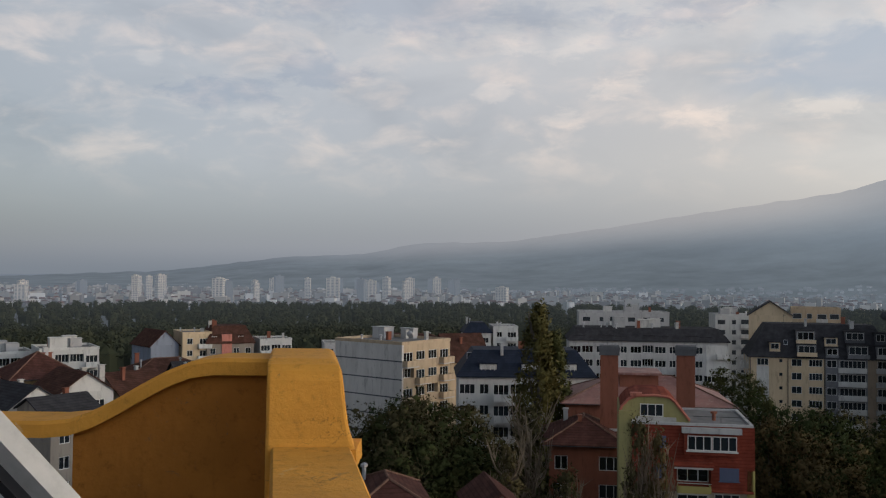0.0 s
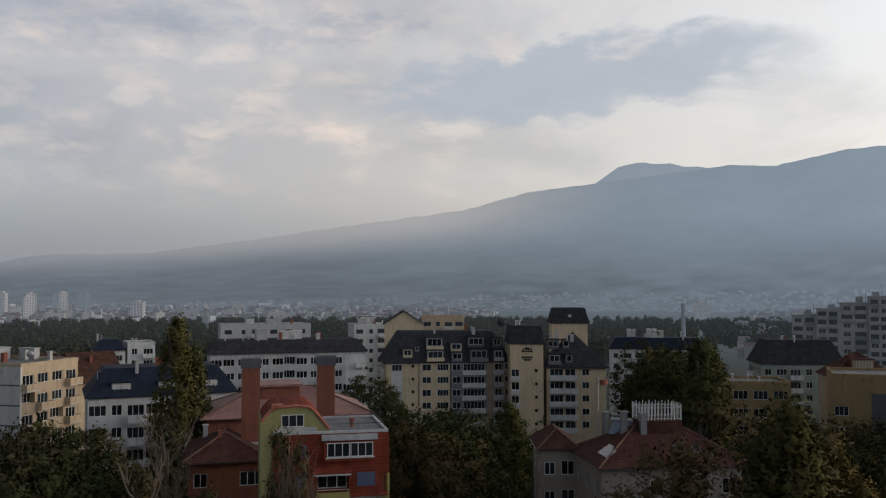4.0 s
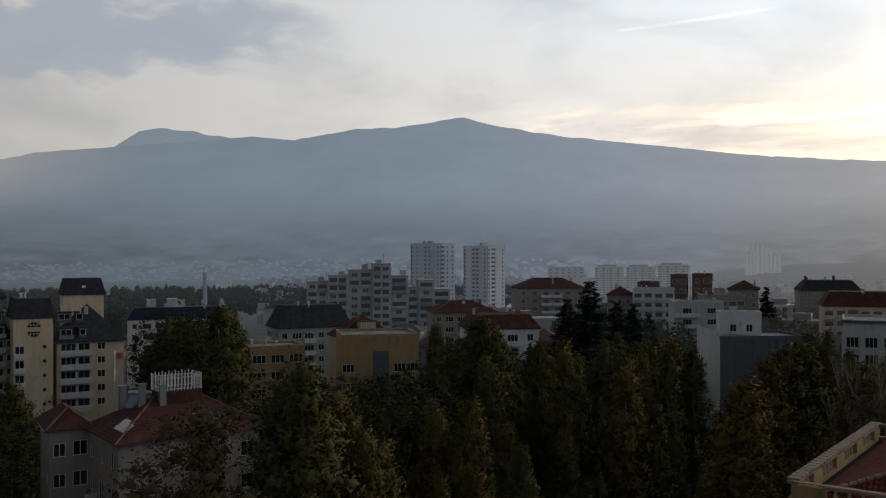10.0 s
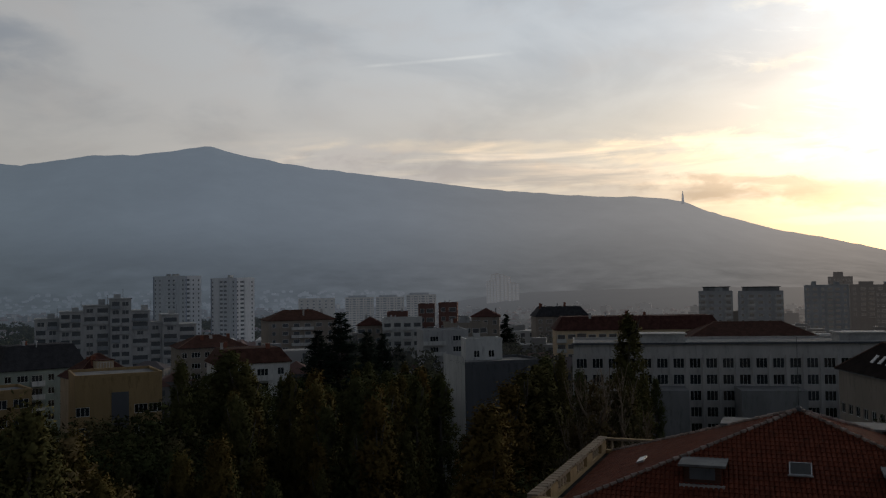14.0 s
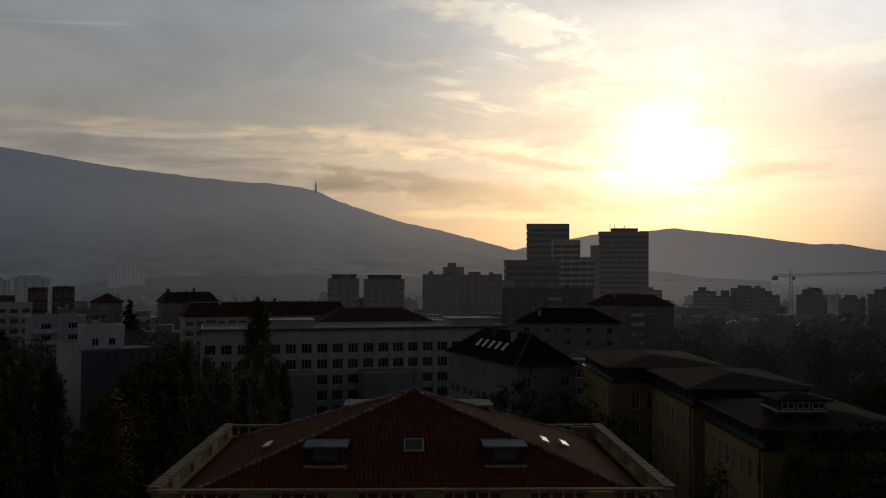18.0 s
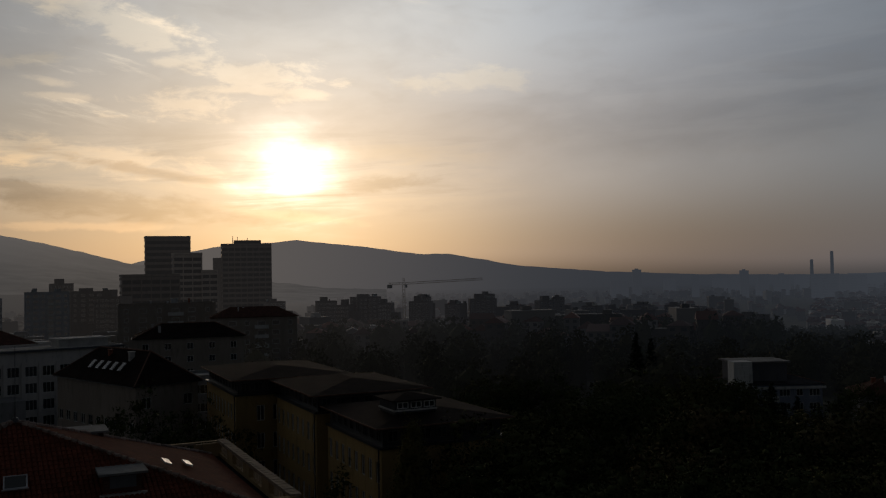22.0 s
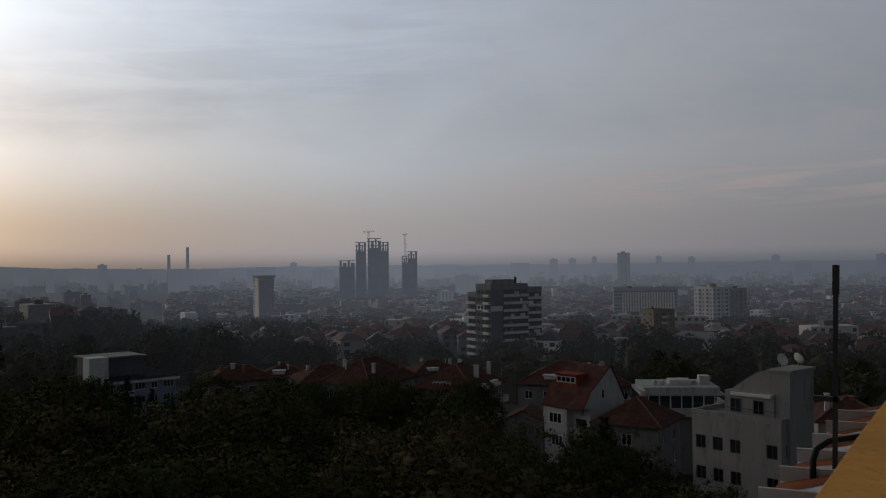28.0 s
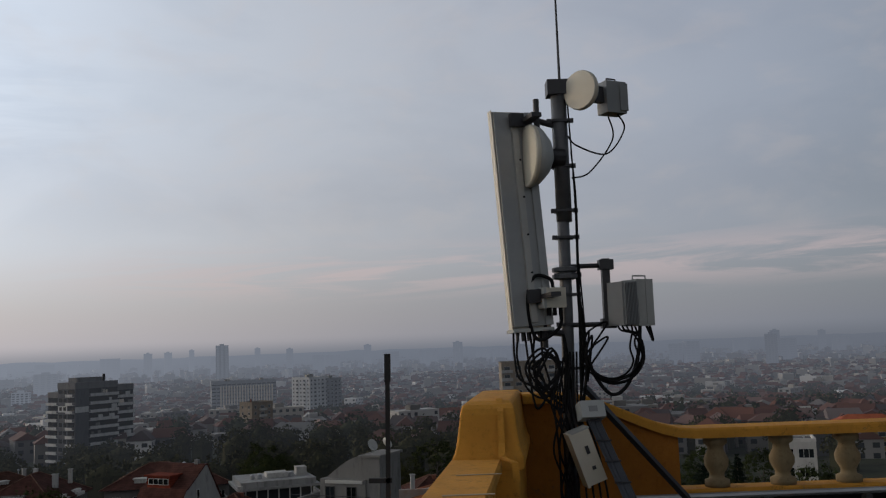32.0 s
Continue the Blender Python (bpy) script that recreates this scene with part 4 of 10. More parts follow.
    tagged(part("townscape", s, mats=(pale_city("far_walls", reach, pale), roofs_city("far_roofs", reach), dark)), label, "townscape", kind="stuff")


def far_tower(label, b, r, w, d, z_top, turn, wall, seams=4, storeys=15, hut=True, name="tower_block", z_base=None, category="tower block"):
    """A far block of flats with recessed window strips."""
    x, y = place(b, r)
    zb = ground_z(r) - 1 if z_base is None else z_base
    root = thing(name, pose(x, y, zb, 0, 0, -b + turn), label, category, "towers in the distance")
    h = z_top - zb
    part("wall", Shape().box(-w / 2, w / 2, -d / 2, d / 2, 0, h), root, mats=(wall,))
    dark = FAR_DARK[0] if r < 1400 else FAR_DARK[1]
    sh = h / storeys
    for n_seam, along, half in ((seams, w, d / 2), (max(1, seams - 1), d, w / 2)):
        for k in range(n_seam):
            c = -along / 2 + (k + 0.5) * along / n_seam
            s = Shape()
            g = along / n_seam * 0.30
            for q in range(1, storeys):
                z0 = q * sh + 0.9
                if along == w and half == d / 2:
                    s.box(c - g, c + g, -half - 0.06, -half + 0.1, z0, z0 + sh * 0.5)
                else:
                    s.box(half - 0.1, half + 0.06, c - g, c + g, z0, z0 + sh * 0.5)
                    s.box(-half - 0.06, -half + 0.1, c - g, c + g, z0, z0 + sh * 0.5)
            tagged(part("window_strip", s, root, mats=(dark,)), kind="stuff")
    part("roof", Shape().box(-w / 2 - 0.3, w / 2 + 0.3, -d / 2 - 0.3, d / 2 + 0.3, h + 0.004, h + 0.6), root, mats=(wall,))
    if hut:
        part("roof_hut", Shape().box(-w * 0.2, w * 0.15, -d * 0.25, d * 0.25, h + 0.61, h + 3.4), root, mats=(wall,))
    return root


# the farthest panes also carry haze in a paler base
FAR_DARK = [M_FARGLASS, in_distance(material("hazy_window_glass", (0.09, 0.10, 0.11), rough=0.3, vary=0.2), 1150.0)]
# base raised and warmed in place of weak sunlight on far walls
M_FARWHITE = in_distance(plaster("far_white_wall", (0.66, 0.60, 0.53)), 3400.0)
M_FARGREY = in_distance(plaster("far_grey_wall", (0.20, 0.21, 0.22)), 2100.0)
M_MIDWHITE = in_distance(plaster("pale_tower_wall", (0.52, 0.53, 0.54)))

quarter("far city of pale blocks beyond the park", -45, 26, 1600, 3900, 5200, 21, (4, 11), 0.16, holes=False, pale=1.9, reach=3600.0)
quarter("far pale houses and sheds at the mountain foot", -8, 66, 2290, 2640, 1100, 22, (2, 4), 0.03, holes=False, lift=1.0, reach=1700.0, pale=1.1)
quarter("roofs and pale walls of a hazy suburb", 41, 100, 560, 2250, 1700, 23, (6, 11), 0.06, holes=False, reach=3000.0)
quarter("hillside houses and roofs below the towers", 50, 98, 235, 640, 640, 24, (8, 13), 0.1, reach=3400.0)
quarter("dim roofs and walls towards the sunset", 84, 134, 430, 1500, 700, 25, (9, 17), 0.12, holes=False, reach=3400.0, pale=0.7)
# heights chosen to fit the skyline in the camera's view; no rise below
quarter("close-set flats and roofs filling the western skyline", 103, 134, 400, 760, 210, 31, (13, 22), 0.0, reach=2400.0, pale=0.6)
quarter("hazy city blocks towards the low hills", 108, 150, 900, 3000, 520, 26, (7, 13), 0.12, holes=False)
quarter("dense red roofs and pale walls of the old city", 140, 216, 350, 900, 2100, 27, (5, 9), 0.03, reach=2800.0, pale=1.45)
quarter("hazy red roofs and pale walls of the wide city", 138, 222, 900, 1900, 4600, 28, (6, 10), 0.05, holes=False, reach=2700.0, pale=1.5)
quarter("near roofs and pale walls seen through the balusters", 176, 206, 290, 480, 260, 33, (5, 9), 0.03, reach=3200.0, pale=0.9)
quarter("far hazy blocks near the horizon", 138, 226, 1900, 3600, 2600, 29, (6, 13), 0.14, holes=False, reach=2000.0)



# ---- trees ----
def leaf_material(name, base, autumn):
    m = bpy.data.materials.new(name)
    m.use_nodes = True
    n = Nodes(m.node_tree)
    b = n.add("ShaderNodeBsdfPrincipled")
    isl = n.add("ShaderNodeNewGeometry").outputs["Random Per Island"]
    obr = n.add("ShaderNodeObjectInfo").outputs["Random"]
    dark = tuple(c * 0.8 for c in base)
    col = n.mix(n.smooth(isl, 0.0, 1.0, 0.4, 1.0), dark, base)
    col = n.mix(n.math("MULTIPLY", n.smooth(obr, 0.3, 1.0), n.smooth(isl, 0.0, 1.0, 0.5, 0.75)), col, autumn)
    n.put(b.inputs["Base Color"], col)
    b.inputs["Roughness"].default_value = 0.85
    b.inputs["Specular IOR Level"].default_value = 0.02
    o = n.add("ShaderNodeOutputMaterial")
    n.put(o.inputs[0], b.outputs[0])
    return m


M_LEAF = leaf_material("broad_leaves", (0.044, 0.057, 0.022), (0.068, 0.062, 0.022))
M_POPLAR = leaf_material("poplar_leaves", (0.092, 0.096, 0.038), (0.130, 0.102, 0.036))
M_AUTUMN = leaf_material("turning_leaves", (0.088, 0.078, 0.038), (0.110, 0.076, 0.035))
M_ASPEN = leaf_material("yellowing_poplar_leaves", (0.130, 0.102, 0.034), (0.150, 0.092, 0.030))
M_NEEDLE = leaf_material("conifer_needles", (0.018, 0.028, 0.020), (0.025, 0.034, 0.022))
M_TWIG = material("pale_twigs", (0.17, 0.13, 0.09), rough=0.9, vary=0.3)


BALL_V = np.array([(1, 0, 0), (-1, 0, 0), (0, 1, 0), (0, -1, 0), (0, 0, 1), (0, 0, -1)], float)
BALL_F = np.array([(0, 2, 4), (2, 1, 4), (1, 3, 4), (3, 0, 4), (2, 0, 5), (1, 2, 5), (3, 1, 5), (0, 3, 5)])


def crown(kind, h, n_clumps, n_leaves, size, seed):
    """A crown of many small leaves in uneven clumps."""
    rs = np.random.RandomState(seed)
    out, face, lumps, lump_face, lump_f = [], [], [], [], []
    for _ in range(n_clumps):
        f = rs.uniform(0.02, 1.0)
        a = rs.uniform(0, 2 * np.pi)
        if kind == "poplar":
            rad = h * 0.085 * (np.sin(np.pi * (0.10 + 0.88 * f) ** 0.75) ** 0.7 + 0.06) * rs.uniform(0.3, 1.08)
            z = h * (0.10 + 0.90 * f)
            spread = np.array([0.018, 0.018, 0.040]) * h
        elif kind == "conifer":
            f = 1 - np.sqrt(rs.uniform(0.0, 1.0)) * 0.98
            rad = h * 0.21 * (1 - f) ** 0.95 * rs.uniform(0.25, 1.0) * (1 + 0.10 * np.sin(f * 40 + 2 * a)) + 0.004 * h
            z = h * (0.06 + 0.95 * f)
            spread = np.array([0.052, 0.052, 0.030]) * h * (1.1 - 0.88 * f)
        else:
            t = np.arccos(rs.uniform(-0.75, 1.0))
            k = rs.uniform(0.55, 1.0) ** 0.5 * (1 + 0.18 * np.sin(3 * a + seed) + 0.1 * np.sin(5 * a))
            rad = h * 0.34 * np.sin(t) * k
            z = h * (0.60 + 0.37 * np.cos(t) * k)
            spread = np.array([0.046, 0.046, 0.036]) * h
        c = np.array([rad * np.cos(a), rad * np.sin(a), z])
        m = max(4, int(n_leaves / n_clumps * rs.uniform(0.5, 1.5)))
        size_here = rs.uniform(0.6, 1.1)
        d = rs.normal(0, 1, (m, 3))
        d = d / (np.linalg.norm(d, axis=1)[:, None] + 1e-6) * rs.uniform(0.35, 1.65, (m, 1)) * spread * size_here
        out.append(c + d)
        axis = np.array([0.0, 0.0, c[2] * (1.0 if kind in ("poplar", "conifer") else 0.25) + (0.0 if kind in ("poplar", "conifer") else 0.42 * h)])
        o = (c - axis) / (np.linalg.norm(c - axis) + 1e-6)
        face.append(d / (np.linalg.norm(d, axis=1)[:, None] + 1e-6) * 0.9 + o * 1.1 + rs.normal(0, 0.25, (m, 3)))
        ball = BALL_V * rs.uniform(0.8, 1.2, (len(BALL_V), 1)) * spread * size_here * (0.75 if kind == "conifer" else 0.40)
        lump_f.append(BALL_F + len(BALL_V) * len(lumps))
        lumps.append(c + ball)
        lump_face.append(BALL_V * 0.9 + o * 1.1)
    p, f = np.concatenate(out), np.concatenate(face)
    f = f[p[:, 2] > 0.05 * h]
    p = p[p[:, 2] > 0.05 * h]
    f /= np.linalg.norm(f, axis=1)[:, None]
    n = len(p)
    a = rs.normal(0, 1, (n, 3))
    a /= np.linalg.norm(a, axis=1)[:, None]
    b = np.cross(a, rs.normal(0, 1, (n, 3)))
    b /= np.linalg.norm(b, axis=1)[:, None]
    s = size * rs.uniform(0.55, 1.25, (n, 1))
    # leaves turn their upper side outwards
    b *= np.where(np.einsum("ij,ij->i", np.cross(b, a), f) < 0, -1.0, 1.0)[:, None]
    v = np.concatenate([np.stack([p - a * s, p + b * s * 0.8, p + a * s], 1).reshape(-1, 3)] + lumps)
    t = np.concatenate([np.arange(3 * n).reshape(-1, 3), np.concatenate(lump_f) + 3 * n])
    f = np.concatenate([np.repeat(f, 3, axis=0)] + lump_face)
    f /= np.linalg.norm(f, axis=1)[:, None]
    me = bpy.data.meshes.new("crown")
    me.from_pydata(v.tolist(), [], t.tolist())
    me.polygons.foreach_set("use_smooth", [True] * len(t))
    me.normals_split_custom_set_from_vertices(f.tolist())
    return me


def trunk_shape(kind, h, seed):
    rnd = random.Random(seed)
    s = Shape()
    top = {"poplar": 0.93, "conifer": 0.97, "bare": 0.9}.get(kind, 0.7)
    s.tube([(0, 0, -1.0), (0.004 * h, 0, h * 0.3), (-0.006 * h, 0.004 * h, h * 0.6), (0, 0, h * top)], [0.019 * h, 0.014 * h, 0.009 * h, 0.002 * h], 7)
    n = {"poplar": 14, "conifer": 10, "bare": 46}.get(kind, 9)
    for k in range(n):
        z = h * (rnd.uniform(0.15, 0.85) if kind in ("poplar", "bare") else rnd.uniform(0.28, 0.62))
        a = rnd.uniform(0, 6.28)
        out, up = {"poplar": (0.05, 0.16), "conifer": (0.12, -0.01), "bare": (0.07, 0.17)}.get(kind, (0.24, 0.22))
        out *= rnd.uniform(0.6, 1.1) * h
        up *= rnd.uniform(0.6, 1.1) * h
        p0 = Vector((0, 0, z))
        p2 = p0 + Vector((math.cos(a) * out, math.sin(a) * out, up))
        p1 = (p0 + p2) / 2 + Vector((math.cos(a) * out * 0.12, math.sin(a) * out * 0.12, -up * 0.08))
        s.tube([p0, p1, p2], [0.006 * h, 0.004 * h, 0.001 * h], 4, cap=False)
        if kind == "bare":
            for _ in range(9):
                q = p0.lerp(p2, rnd.uniform(0.3, 1.0))
                e = q + Vector((rnd.uniform(-0.035, 0.035), rnd.uniform(-0.035, 0.035), rnd.uniform(0.03, 0.11))) * h
                s.tube([q, e], [0.0016 * h, 0.0006 * h], 3, cap=False)
    return s


TREES = {}


def tree_model(kind, lod):
    """Meshes of a 20 m tree, shared by all of its kind."""
    key = (kind, lod)
    if key not in TREES:
        base = kind.split("_")[0]
        seed = 11 + len(TREES) * 7
        mat = {"poplar": M_POPLAR, "conifer": M_NEEDLE, "autumn": M_AUTUMN, "aspen": M_ASPEN, "bare": M_AUTUMN}.get(base, M_LEAF)
        n, c, size = {0: (23000, 420, 0.145), 1: (11000, 260, 0.21), 2: (3600, 130, 0.38)}[lod]
        if base == "conifer":
            n, c = n * 2, c * 2
        if base == "bare":
            n, c = n // 8, c // 2
        shape = base if base in ("poplar", "conifer") else "poplar" if base in ("bare", "aspen") else "round"
        me = crown(shape, 20.0, c, n, size * (0.8 if base in ("poplar", "aspen", "conifer") else 1.0), seed)
        me.materials.append(mat)
        tr = trunk_shape("poplar" if base == "aspen" else base, 20.0, seed).mesh("trunk", M_TWIG if base == "bare" else M_BARK, smooth=True)
        TREES[key] = (tr, me)
    return TREES[key]


TREE_WORDS = {"round": ("leafy broad-crowned tree, dark green in dusk", "tree"), "poplar": ("tall narrow poplar with dark green leaves", "poplar"),
              "autumn": ("broad tree with leaves turning brown", "tree"), "aspen": ("tall narrow poplar with leaves turning yellow-brown", "poplar"), "conifer": ("dark pointed conifer rising above the roofs", "conifer"),
              "bare": ("slender tree with bare pale branches", "tree")}
rnd_tree = random.Random(5)


def tree(kind, b, r, z_top, wide=1.0):
    """One tree at a bearing and distance, whose top is at z_top."""
    x, y = place(b, r)
    z = ground_z(r)
    h = z_top - z
    tr, cr = tree_model(kind, 0 if r < 80 else 1 if r < 190 or kind == "conifer" else 2)
    base = kind.split("_")[0]
    label, cat = TREE_WORDS[base]
    k = h / 21.4
    root = thing(base + "_tree" if base != "round" else "tree", pose(x, y, z, 0, 0, rnd_tree.uniform(0, 360)) @ Matrix.Diagonal((k * wide, k * wide, k, 1)), label, cat, "trees among the houses")
    part("trunk", tr, root)
    part("crown", cr, root)


def grove(b0, b1, r0, r1, n, z0, z1, kinds, wide=1.0):
    """Trees scattered over a stretch of the plan."""
    for _ in range(n):
        r = math.sqrt(rnd_tree.uniform(r0 * r0, r1 * r1))
        tree(rnd_tree.choice(kinds), rnd_tree.uniform(b0, b1), r, rnd_tree.uniform(z0, z1), wide * rnd_tree.uniform(0.85, 1.2))


def screen(b0, b1, r0, r1, n, low, high, kinds, wide=1.0):
    """Trees whose tops keep between two slopes below eye level."""
    for _ in range(n):
        r = math.sqrt(rnd_tree.uniform(r0 * r0, r1 * r1))
        tree(rnd_tree.choice(kinds), rnd_tree.uniform(b0, b1), r, EYE + r * math.tan(radians(rnd_tree.uniform(low, high))), wide * rnd_tree.uniform(0.85, 1.2))


# the tall poplar and its neighbours
tree("poplar", 6.1, 113, 32.7, 1.15)
tree("poplar_b", 7.2, 116, 29.0, 1.0)
grove(-3.6, 3.2, 84, 104, 9, 19, 23.5, ["round", "round_b", "autumn"])
grove(-5.5, 6.0, 62, 82, 7, 13, 19.5, ["round", "round_b"])
tree("bare", 5.6, 84, 24.0, 1.6)
tree("bare", 4.2, 80, 21.0, 1.4)
tree("bare", 12.4, 70, 25.3, 0.9)
tree("bare", 13.6, 69, 24.6, 0.8)
tree("bare", 8.0, 72, 20.5, 1.2)
# between the red house and the cream block
grove(19.8, 27.0, 98, 122, 9, 17, 21.5, ["round", "round_b", "autumn", "poplar"])
tree("round_b", 22.6, 104, 22.5)
tree("poplar_b", 26.9, 112, 21.6, 1.5)
grove(19.5, 29.5, 66, 84, 8, 10, 14.5, ["round", "round_b", "autumn"])
tree("round", 17.9, 168, 20.0)
tree("round", 18.6, 160, 18.0)
# behind the cream block
grove(35.4, 38.4, 150, 185, 8, 23, 26.5, ["round", "round_b", "poplar"])
tree("poplar", 38.7, 132, 29.0, 1.6)
tree("poplar_b", 39.3, 138, 27.5, 1.5)
# the dark belt of poplars below the mountain
grove(39.5, 55.0, 54, 74, 26, 17, 25.5, ["poplar", "poplar_b", "aspen", "aspen"], 1.0)
tree("poplar", 43.8, 58, 29.4, 1.3)
tree("poplar_b", 42.7, 60, 27.8, 1.4)
tree("autumn", 40.9, 62, 27.8, 1.1)
grove(37.0, 58.0, 84, 108, 18, 16, 21.5, ["poplar", "poplar_b", "aspen", "poplar"], 1.3)
tree("poplar", 52.2, 112, 27.6, 0.9)
tree("poplar_b", 55.0, 118, 28.2, 1.6)
tree("poplar", 55.9, 116, 26.6, 1.5)
grove(54.5, 68.5, 84, 118, 38, 18.5, 26.8, ["poplar", "poplar_b", "aspen", "poplar", "aspen"], 1.0)
grove(53.0, 74.0, 56, 82, 36, 12, 21, ["poplar", "poplar_b", "aspen", "poplar", "aspen"], 1.05)
tree("aspen", 71.2, 68, 26.9, 1.5)
tree("poplar", 73.6, 104, 26.0, 1.7)
tree("poplar_b", 74.6, 106, 26.5, 1.6)
tree("poplar", 75.9, 108, 27.6, 0.8)
grove(72.0, 78.0, 74, 95, 7, 15, 20, ["poplar", "autumn", "round"], 1.3)
for b, z in ((77.2, 25.6), (78.0, 26.6), (78.9, 26.3), (79.7, 25.2), (80.6, 23.4), (76.6, 22.0)):
    tree("bare", b, 92 + rnd_tree.uniform(-4, 6), z, 1.2)
for b, r, z, w in ((61.95, 205, 31.9, 1.6), (60.5, 215, 27.0, 1.5), (63.6, 222, 26.0, 1.5), (64.6, 230, 25.0, 1.4), (72.5, 300, 27.4, 1.3)):
    tree("conifer", b, r, z, w)
tree("poplar", 80.2, 150, 31.0, 1.3)
tree("round", 96.8, 96, 24.5, 0.8)
tree("conifer", 97.3, 150, 26.0, 0.9)
tree("round", 100.4, 105, 22.0, 0.8)
# park towards the sunset and beyond
grove(103.0, 117.0, 120, 190, 14, 14, 19.0, ["round", "round_b", "autumn", "poplar"])
tree("conifer", 127.7, 230, 22.5, 0.9)
tree("conifer", 128.6, 240, 20.0, 0.9)
screen(145.0, 158.0, 92, 124, 30, -10.6, -8.9, ["round", "round_b", "autumn", "round"], 1.0)
screen(130.0, 145.0, 92, 128, 34, -8.8, -7.0, ["round", "round_b", "autumn", "round"], 1.1)
screen(128.0, 160.5, 58, 92, 46, -13.5, -9.9, ["round", "round_b", "autumn", "round"], 1.15)
screen(157.5, 170.0, 52, 88, 18, -18.0, -13.2, ["round", "round_b", "autumn"])
screen(111.0, 131.0, 58, 100, 26, -14.5, -8.0, ["round", "round_b", "poplar", "round"], 1.1)
screen(116.0, 133.0, 105, 170, 34, -8.4, -5.6, ["round", "round_b", "round"], 1.1)
for b, r, z in ((135.6, 172, 16.5), (137.0, 168, 14.5), (134.4, 182, 15.0), (136.2, 166, 13.5), (138.2, 170, 12.0)):
    tree("conifer", b, r, z, 1.1)
tree("round_b", 151.5, 140, 18.4)
screen(146.5, 158.0, 126, 150, 14, -7.7, -6.7, ["round", "round_b"], 0.9)
tree("conifer", 165.2, 107, 18.3, 1.2)
for b, r, z in ((166.0, 97, 16.6), (168.0, 98, 15.2), (163.4, 100, 13.6), (161.4, 103, 12.8), (166.9, 92, 14.6), (159.6, 110, 13.5)):
    tree(("round", "round_b")[int(r) % 2], b, r, z, 0.95)
tree("round_b", 164.8, 110, 15.0)
tree("round", 165.5, 112, 13.0)
tree("round", 164.4, 118, 12.0)
grove(167.0, 182.0, 170, 215, 8, 10, 15.5, ["round", "round_b"])
grove(165.0, 174.0, 58, 76, 9, 15, 19.5, ["round", "round_b", "autumn"])
grove(176.0, 200.0, 110, 240, 22, 6, 14, ["round", "round_b", "conifer"])
tree("round_b", 187.2, 120, 19.8, 1.0)
tree("round", 195.5, 130, 18.6, 1.0)
tree("conifer", 189.6, 118, 20.6, 1.3)
tree("conifer", 196.0, 125, 20.0, 1.6)
tree("round_b", 202.6, 120, 20.4, 0.9)
tree("round", 193.2, 135, 18.0, 0.9)
screen(180.0, 202.0, 100, 190, 22, -10.5, -7.6, ["round", "round_b", "conifer"], 1.0)
grove(-30.0, -12.0, 185, 240, 8, 7, 12, ["round", "round_b"])
# before the ochre halls and among the houses below the mountain
tree("round_b", 164.6, 90, 20.2, 0.8)
tree("round", 169.6, 66, 20.0, 1.0)
tree("round_b", 167.4, 74, 17.6, 1.0)
screen(42.0, 52.5, 92, 118, 15, -9.0, -6.6, ["round", "round_b", "autumn", "poplar"], 1.2)
screen(52.0, 60.0, 130, 180, 12, -6.0, -4.4, ["round", "round_b", "poplar"])
screen(60.0, 67.3, 120, 185, 14, -6.2, -4.4, ["aspen", "poplar_b", "poplar", "round"], 1.3)
screen(67.3, 74.8, 112, 140, 12, -10.0, -8.2, ["aspen", "poplar_b", "poplar"], 1.3)
screen(75.0, 82.0, 120, 185, 9, -6.5, -4.3, ["poplar", "poplar_b", "round"])
tree("aspen", 72.6, 100, 25.4, 1.5)
tree("poplar_b", 75.0, 118, 26.6, 1.5)
screen(62.0, 98.0, 215, 330, 7, -4.2, -3.0, ["conifer"])
screen(139.0, 146.5, 150, 176, 7, -7.2, -6.2, ["round", "round_b", "conifer"])



